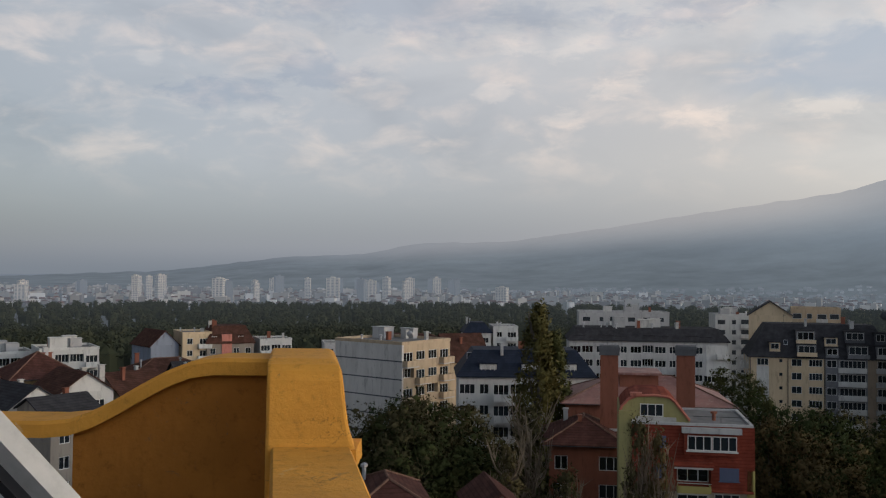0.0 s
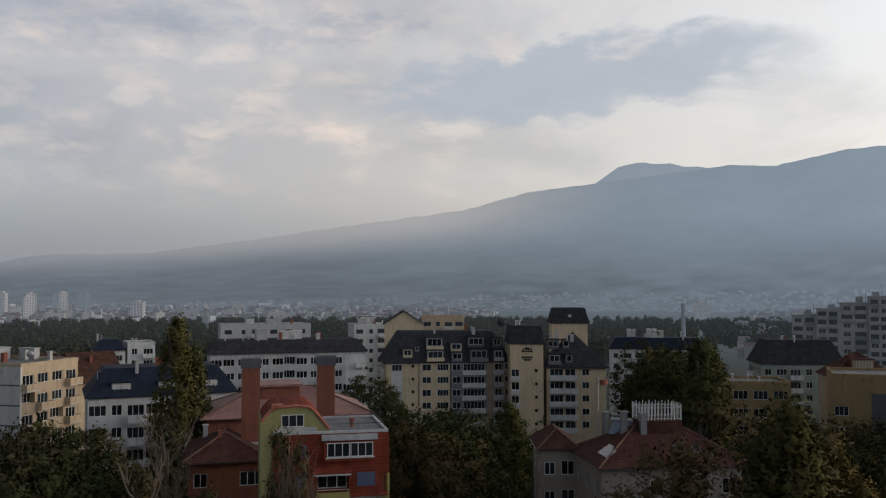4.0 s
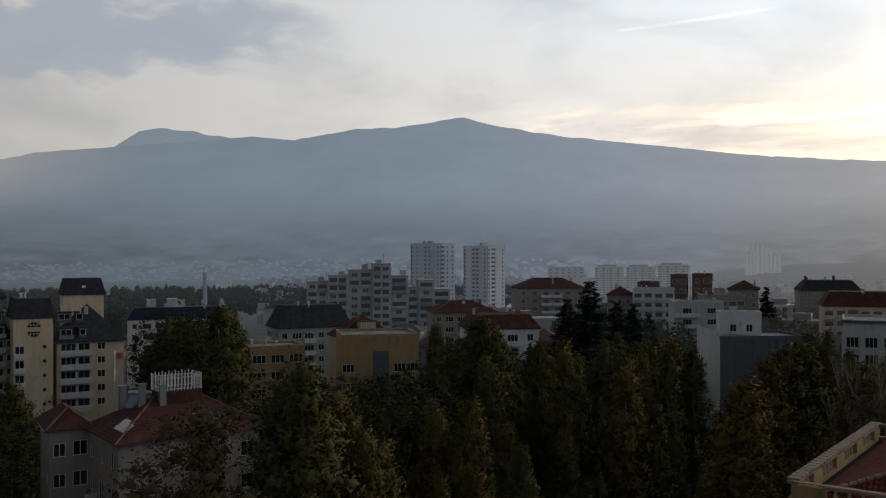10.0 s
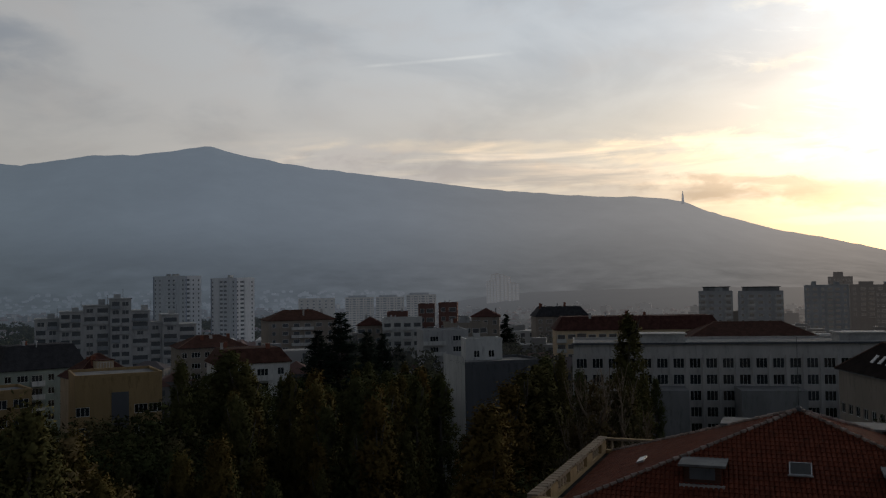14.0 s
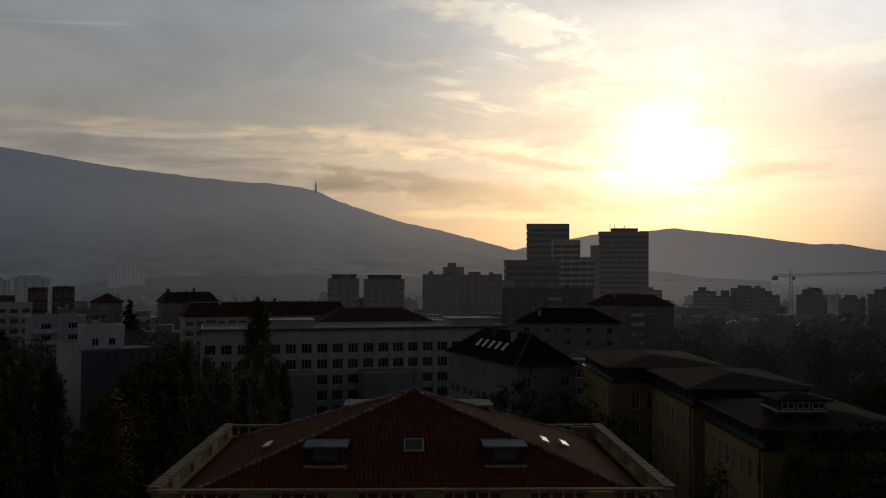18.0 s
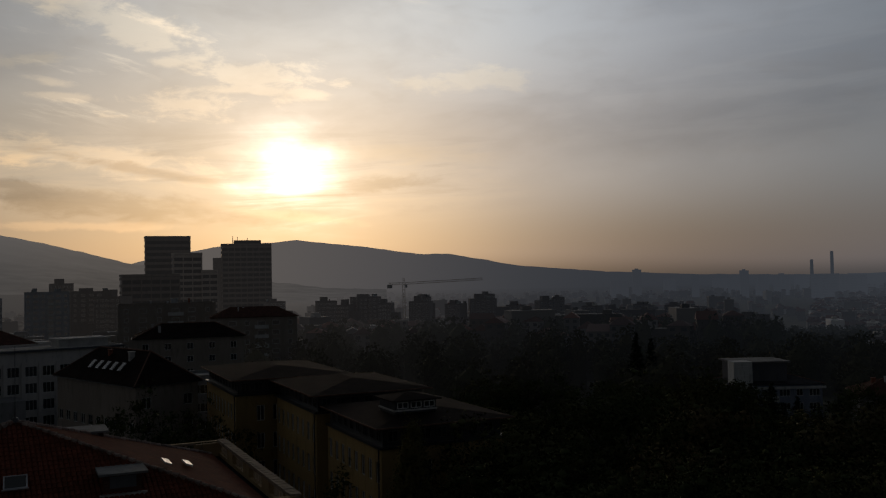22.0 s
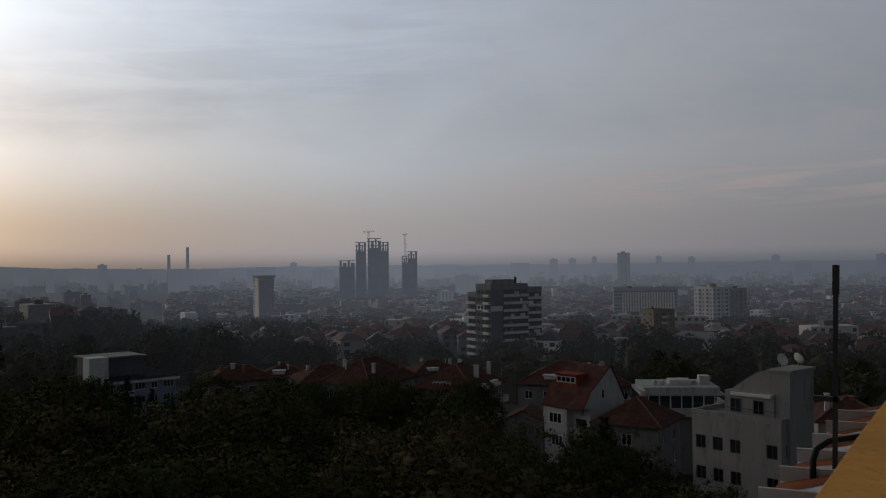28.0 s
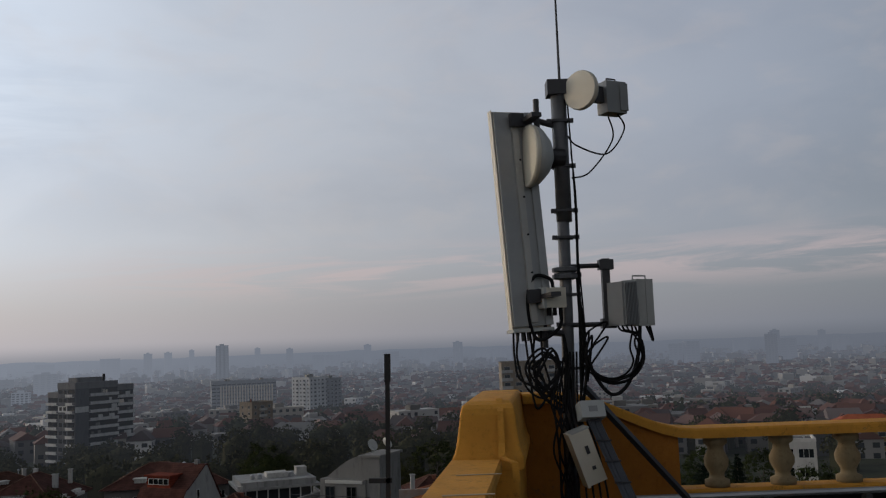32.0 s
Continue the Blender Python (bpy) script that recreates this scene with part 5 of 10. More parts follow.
# ---- the roof terrace ----
def ochre_paint(name, base):
    """Old ochre wall paint with dirt runs, hairline cracks and pale scuffs."""
    m = bpy.data.materials.new(name)
    m.use_nodes = True
    n = Nodes(m.node_tree)
    b = n.add("ShaderNodeBsdfPrincipled")
    co = n.add("ShaderNodeTexCoord").outputs["Object"]
    col = n.mix(n.smooth(n.noise(co, 2.2, 6, 0.65), 0.3, 0.75), tuple(c * 0.78 for c in base), base)
    col = n.mix(n.smooth(n.noise(co, 14.0, 6, 0.75), 0.52, 0.72, 0.0, 0.6), col, tuple(c * 0.45 for c in base))
    col = n.mix(n.smooth(n.noise(co, 5.5, 9, 0.8, 1.2), 0.585, 0.68, 0.0, 0.75), col, (0.10, 0.085, 0.06))
    col = n.mix(n.smooth(n.noise(co, 3.4, 7, 0.7, 0.8), 0.64, 0.72, 0.0, 0.35), col, (0.62, 0.52, 0.33))
    crack = n.math("ABSOLUTE", n.math("SUBTRACT", n.noise(co, 1.1, 7, 0.6, 0.3), 0.5))
    col = n.mix(n.math("MULTIPLY", n.smooth(crack, 0.0, 0.003, 0.45, 0.0), n.smooth(n.noise(co, 0.9, 3, 0.5), 0.50, 0.58)), col, (0.03, 0.02, 0.012))
    run = n.add("ShaderNodeMapping")
    n.put(run.inputs["Vector"], co)
    run.inputs["Scale"].default_value = (1, 1, 0.12)
    col = n.mix(n.smooth(n.noise(run.outputs[0], 9.0, 5, 0.7), 0.55, 0.8, 0.0, 0.5), col, tuple(c * 0.5 for c in base))
    n.put(b.inputs["Base Color"], col)
    b.inputs["Roughness"].default_value = 0.8
    b.inputs["Specular IOR Level"].default_value = 0.25
    bp = n.add("ShaderNodeBump")
    bp.inputs["Strength"].default_value = 0.55
    bp.inputs["Distance"].default_value = 0.012
    n.put(bp.inputs["Height"], n.noise(co, 26.0, 6, 0.65))
    n.put(b.inputs["Normal"], bp.outputs[0])
    o = n.add("ShaderNodeOutputMaterial")
    n.put(o.inputs[0], b.outputs[0])
    return m


M_OCHREP = ochre_paint("weathered_ochre_paint", (0.72, 0.335, 0.050))
# wing walls: their shade is put into a darker copy of the ochre
M_OCHRESHADE = ochre_paint("shaded_ochre_wall_paint", (0.41, 0.155, 0.022))
M_STONEP = ochre_paint("dirty_pale_stone", (0.30, 0.23, 0.13))
M_FELT = material("black_roofing_felt", (0.010, 0.010, 0.011), rough=0.95, spec=0.08, vary=0.4, scale=2.0, tint=(0.05, 0.05, 0.048), bump=0.4)
M_TIN = material("rusty_tin_sheet", (0.34, 0.33, 0.32), rough=0.55, vary=0.25, scale=2.0, tint=(0.26, 0.15, 0.10), metal=0.1)
M_RUST = material("orange_rust", (0.20, 0.065, 0.025), rough=0.9, vary=0.4, scale=6.0, tint=(0.10, 0.045, 0.025), bump=0.3, spec=0.1)
M_BLACK = material("black_rubber", (0.009, 0.009, 0.010), rough=0.75, spec=0.2, vary=0.3, scale=4)
M_POST = material("black_iron", (0.015, 0.015, 0.017), rough=0.6, vary=0.3, scale=5)
M_ANT = material("pale_grey_antenna_shell", (0.46, 0.48, 0.47), rough=0.45, vary=0.06, scale=2)
M_ANTBACK = material("brushed_aluminium_back", (0.36, 0.375, 0.38), rough=0.5, metal=0.15, vary=0.12, scale=3)
M_RADOME = material("cream_radome", (0.66, 0.62, 0.52), rough=0.45, vary=0.06, scale=2)
M_BOX = material("light_grey_cabinet", (0.44, 0.44, 0.42), rough=0.5, vary=0.1, scale=3, tint=(0.34, 0.33, 0.31))
M_GREYBOX = material("grey_radio_casing", (0.27, 0.28, 0.285), rough=0.5, vary=0.08, scale=3)
M_POLE = material("dull_galvanised_pole", (0.13, 0.135, 0.145), rough=0.55, metal=0.4, vary=0.25, scale=6)

FLOOR = EYE - 1.60
COPE = EYE - 0.88


def sweep(stations, low, overhang=0.0):
    """A bar along stations (x, y, top, width), down to low(top)."""
    s = Shape()
    n = len(stations)
    for i, (x, y, z, w) in enumerate(stations):
        a, b = stations[max(0, i - 1)], stations[min(n - 1, i + 1)]
        t = Vector((b[0] - a[0], b[1] - a[1], 0)).normalized()
        side = Vector((t.y, -t.x, 0)) * (w / 2 + overhang)
        p = Vector((x, y, z))
        zl = low(z)
        c = 0.02
        s.v += [tuple(p - side + Vector((0, 0, -c))), tuple(p - side * 0.93), tuple(p + side * 0.93), tuple(p + side + Vector((0, 0, -c))),
                (x + side.x, y + side.y, zl), (x - side.x, y - side.y, zl)]
    for i in range(n - 1):
        for k in range(6):
            a, b = i * 6 + k, i * 6 + (k + 1) % 6
            s.f.append((a, a + 6, b + 6, b))
            s.m.append(0)
    s.f.append(tuple(range(6)))
    s.f.append(tuple(reversed(range((n - 1) * 6, n * 6))))
    s.m += [0, 0]
    return s


# main parapet, gently bowed outwards
line = [(-0.665, 4.56), (-0.467, 3.50), (-0.19, 2.2), (0.12, 1.0), (0.30, 0.0), (0.345, -1.0), (0.30, -2.1), (0.17, -3.24), (-0.04, -5.1), (-0.27, -6.95)]
terrace = thing("roof_parapet", pose(0, 0, 0), "weathered ochre masonry parapet with ogee wings round the roof terrace", "parapet")
fine = []
for k in range(len(line) - 1):
    for j in range(4):
        t = j / 4
        fine.append((line[k][0] * (1 - t) + line[k + 1][0] * t, line[k][1] * (1 - t) + line[k + 1][1] * t))
fine.append(line[-1])
part("coping", sweep([(x, y, COPE, 0.40) for x, y in fine], lambda z: z - 0.085), terrace, mats=(M_OCHREP,))
# openings between short piers below the coping
part("base_wall", sweep([(x, y, FLOOR + 0.22, 0.30) for x, y in fine], lambda z: FLOOR - 0.3), terrace, mats=(M_OCHREP,))
BAL = [(0.085, 0), (0.085, 0.05), (0.055, 0.07), (0.05, 0.10), (0.085, 0.20), (0.09, 0.26), (0.06, 0.36), (0.045, 0.41), (0.08, 0.44), (0.08, 0.50)]
bal_mesh = Shape().lathe(BAL, 12).mesh("baluster", M_OCHREP, smooth=True)
pier = Shape().box(-0.14, 0.14, -0.22, 0.22, 0, 0.42).mesh("pier", M_OCHREP)
for k in range(len(line) - 1):
    (ax, ay), (bx, by) = line[k], line[k + 1]
    turn = math.degrees(math.atan2(by - ay, bx - ax)) - 90
    part("pier", pier, terrace, pose(bx, by, FLOOR + 0.221, 0, 0, turn))
    for t in (0.3, 0.5, 0.7):
        part("baluster", bal_mesh, terrace, pose(ax + (bx - ax) * t, ay + (by - ay) * t, FLOOR + 0.221) @ Matrix.Diagonal((0.9, 0.9, 0.82, 1)))

# corner pillars: raised blocks with a battered face and soft edges
def pillar(x, y, half, y_back, sign, tilt, plain=0.0):
    """A corner block: widens downwards, with a low crown and a moulded foot."""
    s = Shape()
    prof = [(0.0, -1.9, 0.235), (0.0, -0.985, 0.235), (-0.005, -0.975, 0.282), (-0.005, -0.888, 0.282), (0.02, -0.845, 0.262), (0.05, -0.76, 0.243), (0.075, -0.66, 0.230),
            (0.10, -0.56, 0.219), (0.125, -0.515, 0.212), (0.17, -0.485, 0.20), (0.26, -0.462, 0.175)]
    n = 4
    for off, z, w in prof:
        k = w / 0.235 * half
        j = plain or k
        for px, py in ((-j, y + sign * off), (k, y + sign * off), (k, y_back - sign * off * 0.2), (-j, y_back - sign * off * 0.2)):
            s.v.append((x + px + tilt * (py - y), py, EYE + z))
    for i in range(len(prof) - 1):
        for k in range(n):
            a, b = i * n + k, i * n + (k + 1) % n
            s.f.append((a, b, b + n, a + n) if sign > 0 else (b, a, a + n, b + n))
            s.m.append(0)
    top = tuple(range((len(prof) - 1) * n, len(prof) * n))
    s.f.append(top if sign > 0 else tuple(reversed(top)))
    s.m.append(0)
    p = part("pillar", s, terrace, mats=(M_OCHREP,))
    bev = p.modifiers.new("soft", "BEVEL")
    bev.width, bev.segments, bev.limit_method = 0.018, 2, "ANGLE"
    return p


pillar(-0.70, 4.50, 0.225, 5.45, 1, -0.16, 0.185)
pillar(-0.37, -7.05, 0.235, -9.0, -1, 0.13)
part("foot_block", Shape().box(-0.57, -0.422, 4.47, 4.78, EYE - 0.975, EYE - 0.886, taper=0.004), terrace, mats=(M_OCHREP,))


def ogee(t):
    t = min(1.0, max(0.0, t))
    return t * t * (3 - 2 * t)


def wing(x0, x1, x2, x3, y, z_hi, z_lo, slope):
    """A side wall that sweeps down from the pillar in an ogee to a low balustrade."""
    st = []
    xs = [x0 + (x3 - x0) * k / 44 for k in range(45)]
    for x in xs:
        t = (x - x1) / (x2 - x1)
        st.append((x, y + slope * (x - x0), EYE + z_hi + (z_lo - z_hi) * ogee(t), 0.30))
    part("wing_coping", sweep(st, lambda z: z - 0.095, 0.03), terrace, mats=(M_OCHREP,))
    body = [(x, yy, z - 0.096, 0.22) for x, yy, z, w in st if (x - x2) * (x2 - x0) <= 0]
    part("wing_wall", sweep(body, lambda z: FLOOR - 0.3), terrace, mats=(M_OCHRESHADE,))
    xe = body[-1][0]
    part("plinth", sweep([(xe, y + slope * (xe - x0), FLOOR + 0.16, 0.26), (x3, y + slope * (x3 - x0), FLOOR + 0.16, 0.26)], lambda z: FLOOR - 0.3), terrace, mats=(M_OCHREP,))
    n = int(abs(x3 - xe) / 0.62)
    for k in range(1 if y > 0 else 0, n):
        x = xe + (x3 - xe) * (k + 0.6) / n
        part("baluster", wing_bal, terrace, pose(x, y + slope * (x - x0), FLOOR + 0.161))


hb = (EYE - 0.87 - 0.096) - (FLOOR + 0.162)
wing_bal = Shape().lathe([(0.12, 0), (0.12, 0.06), (0.075, 0.08), (0.07, 0.12), (0.115, 0.2), (0.12, 0.26), (0.08, 0.34), (0.075, 0.38), (0.115, 0.41), (0.115, hb - 0.005)], 12).mesh("baluster", M_STONEP, smooth=True)
wing(-0.88, -1.30, -2.24, -7.0, 5.28, -0.50, -0.87, -0.02)
wing(-0.80, -1.15, -2.42, -8.0, -8.75, -0.49, -0.87, 0.0)

# roof deck and the block below
deck = Shape()
edge = [(x - 0.05, y) for x, y in fine]
deck.quad(*[(x, y, FLOOR) for x, y in reversed(edge)], (-0.75, 5.3, FLOOR), (-9.0, 5.3, FLOOR), (-9.0, -8.8, FLOOR), (-0.7, -8.8, FLOOR))
deck.f[-1] = tuple(reversed(deck.f[-1]))
tagged(part("roof_deck", deck, mats=(M_FELT,)), "black felt roof deck of the terrace", "roof deck", kind="structure")
low = Shape()
outline = [(x + 0.14, y) for x, y in fine] + [(-0.5, -9.0), (-9.0, -9.0), (-9.0, 5.4), (-0.85, 5.4)]
for i in range(len(outline)):
    a, b = outline[i], outline[(i + 1) % len(outline)]
    low.quad((*a, 0), (*b, 0), (*b, FLOOR - 0.02), (*a, FLOOR - 0.02))
tagged(part("own_building", low, mats=(M_OCHRE,)), "ochre walls of the house under the terrace", "building", kind="structure")
tagged(part("felt_upstand", sweep([(-0.95, 5.10, FLOOR + 0.27, 0.05), (-2.3, 5.07, FLOOR + 0.26, 0.05)], lambda z: FLOOR + 0.001), mats=(M_FELT,)),
       "black felt strip folded up the wall foot", "felt strip", kind="structure")
tagged(part("felt_upstand", sweep([(-0.85, -8.55, FLOOR + 0.08, 0.05), (-7.5, -8.55, FLOOR + 0.08, 0.05)], lambda z: FLOOR + 0.001), mats=(M_FELT,)),
       "black felt strip folded up the wall foot", "felt strip", kind="structure")

# tin ledge outside, sheet by sheet
ledge = thing("tin_ledge", pose(0, 0, 0), "pale rusty tin sheets over the outer cornice", "tin ledge")
pts = [(x, y) for x, y in fine if -7.2 < y < -1.2]
for i in range(len(pts) - 1):
    (ax, ay), (bx, by) = pts[i], pts[i + 1]
    z = EYE - 1.02
    s = Shape()
    o, w = 0.155, 0.36
    s.quad((ax + o, ay, z + 0.02), (ax + o + w, ay, z - 0.07), (bx + o + w, by + 0.012, z - 0.07), (bx + o, by + 0.012, z + 0.02))
    s.quad((ax + o, ay, z - 0.02), (bx + o, by + 0.012, z - 0.02), (bx + o + w, by + 0.012, z - 0.11), (ax + o + w, ay, z - 0.11))
    s.quad((ax + o + w, ay, z - 0.07), (ax + o + w, ay, z - 0.11), (bx + o + w, by + 0.012, z - 0.11), (bx + o + w, by + 0.012, z - 0.07))
    s.quad((ax + o, ay, z + 0.02), (ax + o, ay, z - 0.02), (ax + o + w, ay, z - 0.11), (ax + o + w, ay, z - 0.07))
    s.box(ax + o, ax + o + w, ay - 0.012, ay + 0.012, z - 0.06, z + 0.012)
    sheet = part("sheet", s, ledge, mats=(M_TIN,))
    s = Shape()
    far = 0.16 + 0.14 * math.sin(i * 2.3) ** 2
    mx, my = bx + (ax - bx) * far, by + 0.012 + (ay - by) * far
    nx, ny = bx + (ax - bx) * far * 1.9, by + 0.012 + (ay - by) * far * 1.9
    c = 0.55 + 0.3 * math.sin(i * 1.7)
    s.quad((mx + o, my, z + 0.023), (nx + o + w * c, ny, z + 0.023 - 0.09 * c), (mx + o + w, my, z - 0.067), (bx + o + w, by + 0.02, z - 0.067), (bx + o, by + 0.02, z + 0.023))
    part("rust_patch", s, sheet, mats=(M_RUST,), label="orange rust at the seam")
part("cornice", sweep([(x + 0.32, y, EYE - 1.145, 0.33) for x, y in pts], lambda z: z - 0.25), ledge, mats=(M_OCHREP,))
hook = Shape().tube([(0.375, -4.60, EYE - 1.08), (0.375, -4.62, EYE - 0.97), (0.36, -4.68, EYE - 0.925), (0.31, -4.80, EYE - 0.905), (0.10, -5.05, EYE - 0.90), (-0.02, -5.2, EYE - 0.93)], 0.015, 8)
tagged(part("cable_conduit", hook, mats=(M_BLACK,), smooth=True), "thick black cable conduit bent over the parapet", "conduit")
post = thing("iron_post", pose(0.285, -4.74, EYE - 1.2, 0, -1.2, 0), "thin black iron post fixed outside the parapet", "post")
part("upright", Shape().box(-0.012, 0.012, -0.012, 0.012, 0, 1.16), post, mats=(M_POST,))
part("cap", Shape().box(-0.016, 0.016, -0.016, 0.016, 1.02, 1.165), post, mats=(M_POST,))
part("arm", Shape().box(-0.02, 0.10, -0.012, 0.012, 0.50, 0.525), post, mats=(M_POST,))

# slanted grey steel strut by the first wing
strut = thing("steel_strut", pose(0, 0, 0), "pale grey painted steel strut leaning across the corner", "strut")
s = Shape()
s.tube([(-1.62, 2.55, EYE - 0.10), (-0.92, 2.86, EYE - 1.04)], 0.05, 4)
part("bar", s, strut, mats=(M_BOX,))
s = Shape().tube([(-1.66, 2.60, EYE - 0.21), (-0.97, 2.90, EYE - 1.14)], 0.03, 4)
part("lower_angle", s, strut, mats=(M_DARKMETAL,))
part("foot", Shape().tube([(-0.93, 2.86, EYE - 1.03), (-0.55, 3.03, FLOOR)], 0.05, 4), strut, mats=(M_BOX,))

# cream strap and white marks on the coping
strap = Shape()
ys = [(-0.49, -8.0, -0.457), (-0.49, -7.33, -0.457), (-0.485, -7.15, -0.545), (-0.48, -7.06, -0.78), (-0.47, -6.98, -0.876), (-0.50, -6.80, -0.876), (-0.55, -6.72, -0.89), (-0.555, -6.70, -1.02)]
for i in range(len(ys) - 1):
    (ax, ay, az), (bx, by, bz) = ys[i], ys[i + 1]
    strap.quad((ax - 0.025, ay + 0.02, EYE + az + 0.012), (ax + 0.025, ay + 0.02, EYE + az + 0.012), (bx + 0.025, by + 0.02, EYE + bz + 0.012), (bx - 0.025, by + 0.02, EYE + bz + 0.012))
    strap.quad((ax + 0.025, ay, EYE + az), (ax - 0.025, ay, EYE + az), (bx - 0.025, by, EYE + bz), (bx + 0.025, by, EYE + bz))
tagged(part("cable_cover", strap, mats=(M_OCHREP,)), "flat ochre-painted cable strip over the corner pillar", "cable strip")
for y0, w in ((-6.15, 0.022), (-5.35, 0.03)):
    x0 = -0.10 + (-0.33 + 0.10) * (y0 + 5.1) / (-6.95 + 5.1)
    tagged(part("paint_mark", Shape().box(x0 - 0.18, x0 + 0.13, y0 - w / 2, y0 + w / 2, COPE + 0.002, COPE + 0.006), mats=(M_PEACH,)), "pale worn line of sealant across the coping", "sealant line")

# ---- the antenna mast ----
MX, MY = -1.23, -8.22


def at(dx, dy, dz):
    return MX + dx, MY + dy, EYE + dz


mast = thing("antenna_mast", pose(0, 0, 0), "grey steel telecom mast with antennas and coiled black cables", "antenna mast")
part("pole", Shape().tube([at(0.06, 0, -1.6), at(0.02, 0, 0.2), at(0, 0, 2.42)], [0.07, 0.056, 0.056], 14), mast, mats=(M_POLE,), smooth=True)
part("pole_sleeve", Shape().tube([at(0, 0, 1.1), at(0, 0, 2.44)], 0.073, 14), mast, mats=(M_POLE,), smooth=True)
part("pole_cap", Shape().box(MX - 0.10, MX + 0.11, MY - 0.09, MY + 0.09, EYE + 2.30, EYE + 2.44), mast, mats=(M_DARKMETAL,))
part("lightning_rod", Shape().tube([at(-0.02, 0, 2.4), at(-0.02, 0, 3.9)], [0.014, 0.007], 6), mast, mats=(M_DARKMETAL,))
for z in (-0.25, 0.15, 0.42, 0.6, 0.95, 1.2, 1.62, 2.05):
    part("clamp", Shape().box(MX - 0.08, MX + 0.08, MY - 0.08, MY + 0.08, EYE + z - 0.012, EYE + z + 0.012).box(
        MX - 0.125, MX - 0.08, MY + 0.02, MY + 0.05, EYE + z - 0.02, EYE + z + 0.02).box(MX + 0.08, MX + 0.125, MY + 0.02, MY + 0.05, EYE + z - 0.02, EYE + z + 0.02), mast, mats=(M_DARKMETAL,))
part("flange", Shape().lathe([(0.07, -0.06), (0.13, -0.05), (0.13, -0.015), (0.09, -0.01), (0.09, 0.01), (0.13, 0.015), (0.13, 0.05), (0.07, 0.06)], 14, at=at(0.01, 0, 0.62)), mast, mats=(M_POLE,))

panel = thing("panel_antenna", pose(MX + 0.375, MY + 0.10, EYE + 0.12, 0, 2.2, 0) @ pose(0, 0, 0, 2.5, 0, 20), "tall pale grey panel antenna seen from its back", "antenna")
panel.parent = None
s = Shape()
prof = [(-0.20, -0.005), (-0.17, -0.03), (0.17, -0.03), (0.20, -0.005), (0.20, 0.03), (-0.20, 0.03)]
n = len(prof)
for z in (0.0, 2.03):
    s.v += [(x, y, z) for x, y in prof]
for k in range(n):
    s.f.append((k, (k + 1) % n, n + (k + 1) % n, n + k))
    s.m.append(0)
s.f += [tuple(reversed(range(n))), tuple(range(n, 2 * n))]
s.m += [0, 0]
part("radome", s, panel, mats=(M_RADOME,))
part("back_tray", Shape().box(-0.195, 0.195, 0.031, 0.075, 0.02, 2.01), panel, mats=(M_ANTBACK,))
part("back_rib", Shape().box(-0.035, 0.025, 0.076, 0.105, 0.05, 1.97), panel, mats=(M_BOX,))
part("back_fold", Shape().box(-0.195, -0.12, 0.076, 0.095, 0.02, 2.01).box(0.17, 0.195, 0.076, 0.09, 0.02, 2.01), panel, mats=(M_ANTBACK,))
part("edge_strip", Shape().box(0.201, 0.21, -0.004, 0.07, 0.0, 2.03), panel, mats=(M_RADOME,))
part("end_cap", Shape().box(-0.205, 0.205, -0.07, 0.08, -0.03, 0.0), panel, mats=(M_ANT,))
for k in range(6):
    part("connector", Shape().tube([(-0.14 + k * 0.055, 0.0, -0.03), (-0.14 + k * 0.055, 0.0, -0.11)], 0.016, 8), panel, mats=(M_DARKMETAL,))
for z in (0.22, 1.86):
    part("bracket", Shape().box(-0.08, 0.05, 0.106, 0.16, z, z + 0.12).box(-0.16, -0.06, 0.10, 0.36, z + 0.03, z + 0.07), panel, mats=(M_DARKMETAL,))
for z in (0.5, 0.85, 1.2, 1.55):
    part("screw", Shape().tube([(-0.025, 0.104, z), (-0.025, 0.112, z)], 0.010, 8), panel, mats=(M_BLACK,))
part("bracket_arm", Shape().tube([at(0, 0, 2.0), at(0.30, 0.05, 2.08)], 0.03, 8).tube([at(0.22, 0.05, 1.92), at(0.22, 0.05, 2.26)], 0.028, 8).tube([at(0.22, 0.05, 2.13), at(0.42, 0.1, 2.0)], 0.018, 6), mast, mats=(M_DARKMETAL,))
part("bracket_arm", Shape().tube([at(0, 0, 0.06), at(0.36, 0.08, 0.10)], 0.03, 8).tube([at(0.24, 0.06, -0.06), at(0.24, 0.06, 0.62)], 0.03, 8), mast, mats=(M_DARKMETAL,))


def drum(name, x, y, z, r, deep, face, label):
    """A covered microwave dish: a shallow drum face and a cone behind it."""
    root = thing(name, Matrix.Translation((x, y, z)) @ Vector(face).to_track_quat("Z", "Y").to_matrix().to_4x4(), label, "dish antenna")
    part("radome", Shape().lathe([(r, 0), (r, 0.03), (r * 0.96, 0.045), (r * 0.5, 0.052), (0.01, 0.055)], 28), root, mats=(M_RADOME,), smooth=False)
    part("reflector", Shape().lathe([(r * 0.25, -deep), (r * 0.6, -deep * 0.75), (r * 0.9, -deep * 0.35), (r, -0.004)], 28), root, mats=(M_ANT,), smooth=True)
    part("hub", Shape().tube([(0, 0, -deep - 0.12), (0, 0, -deep)], r * 0.28, 12), root, mats=(M_DARKMETAL,))


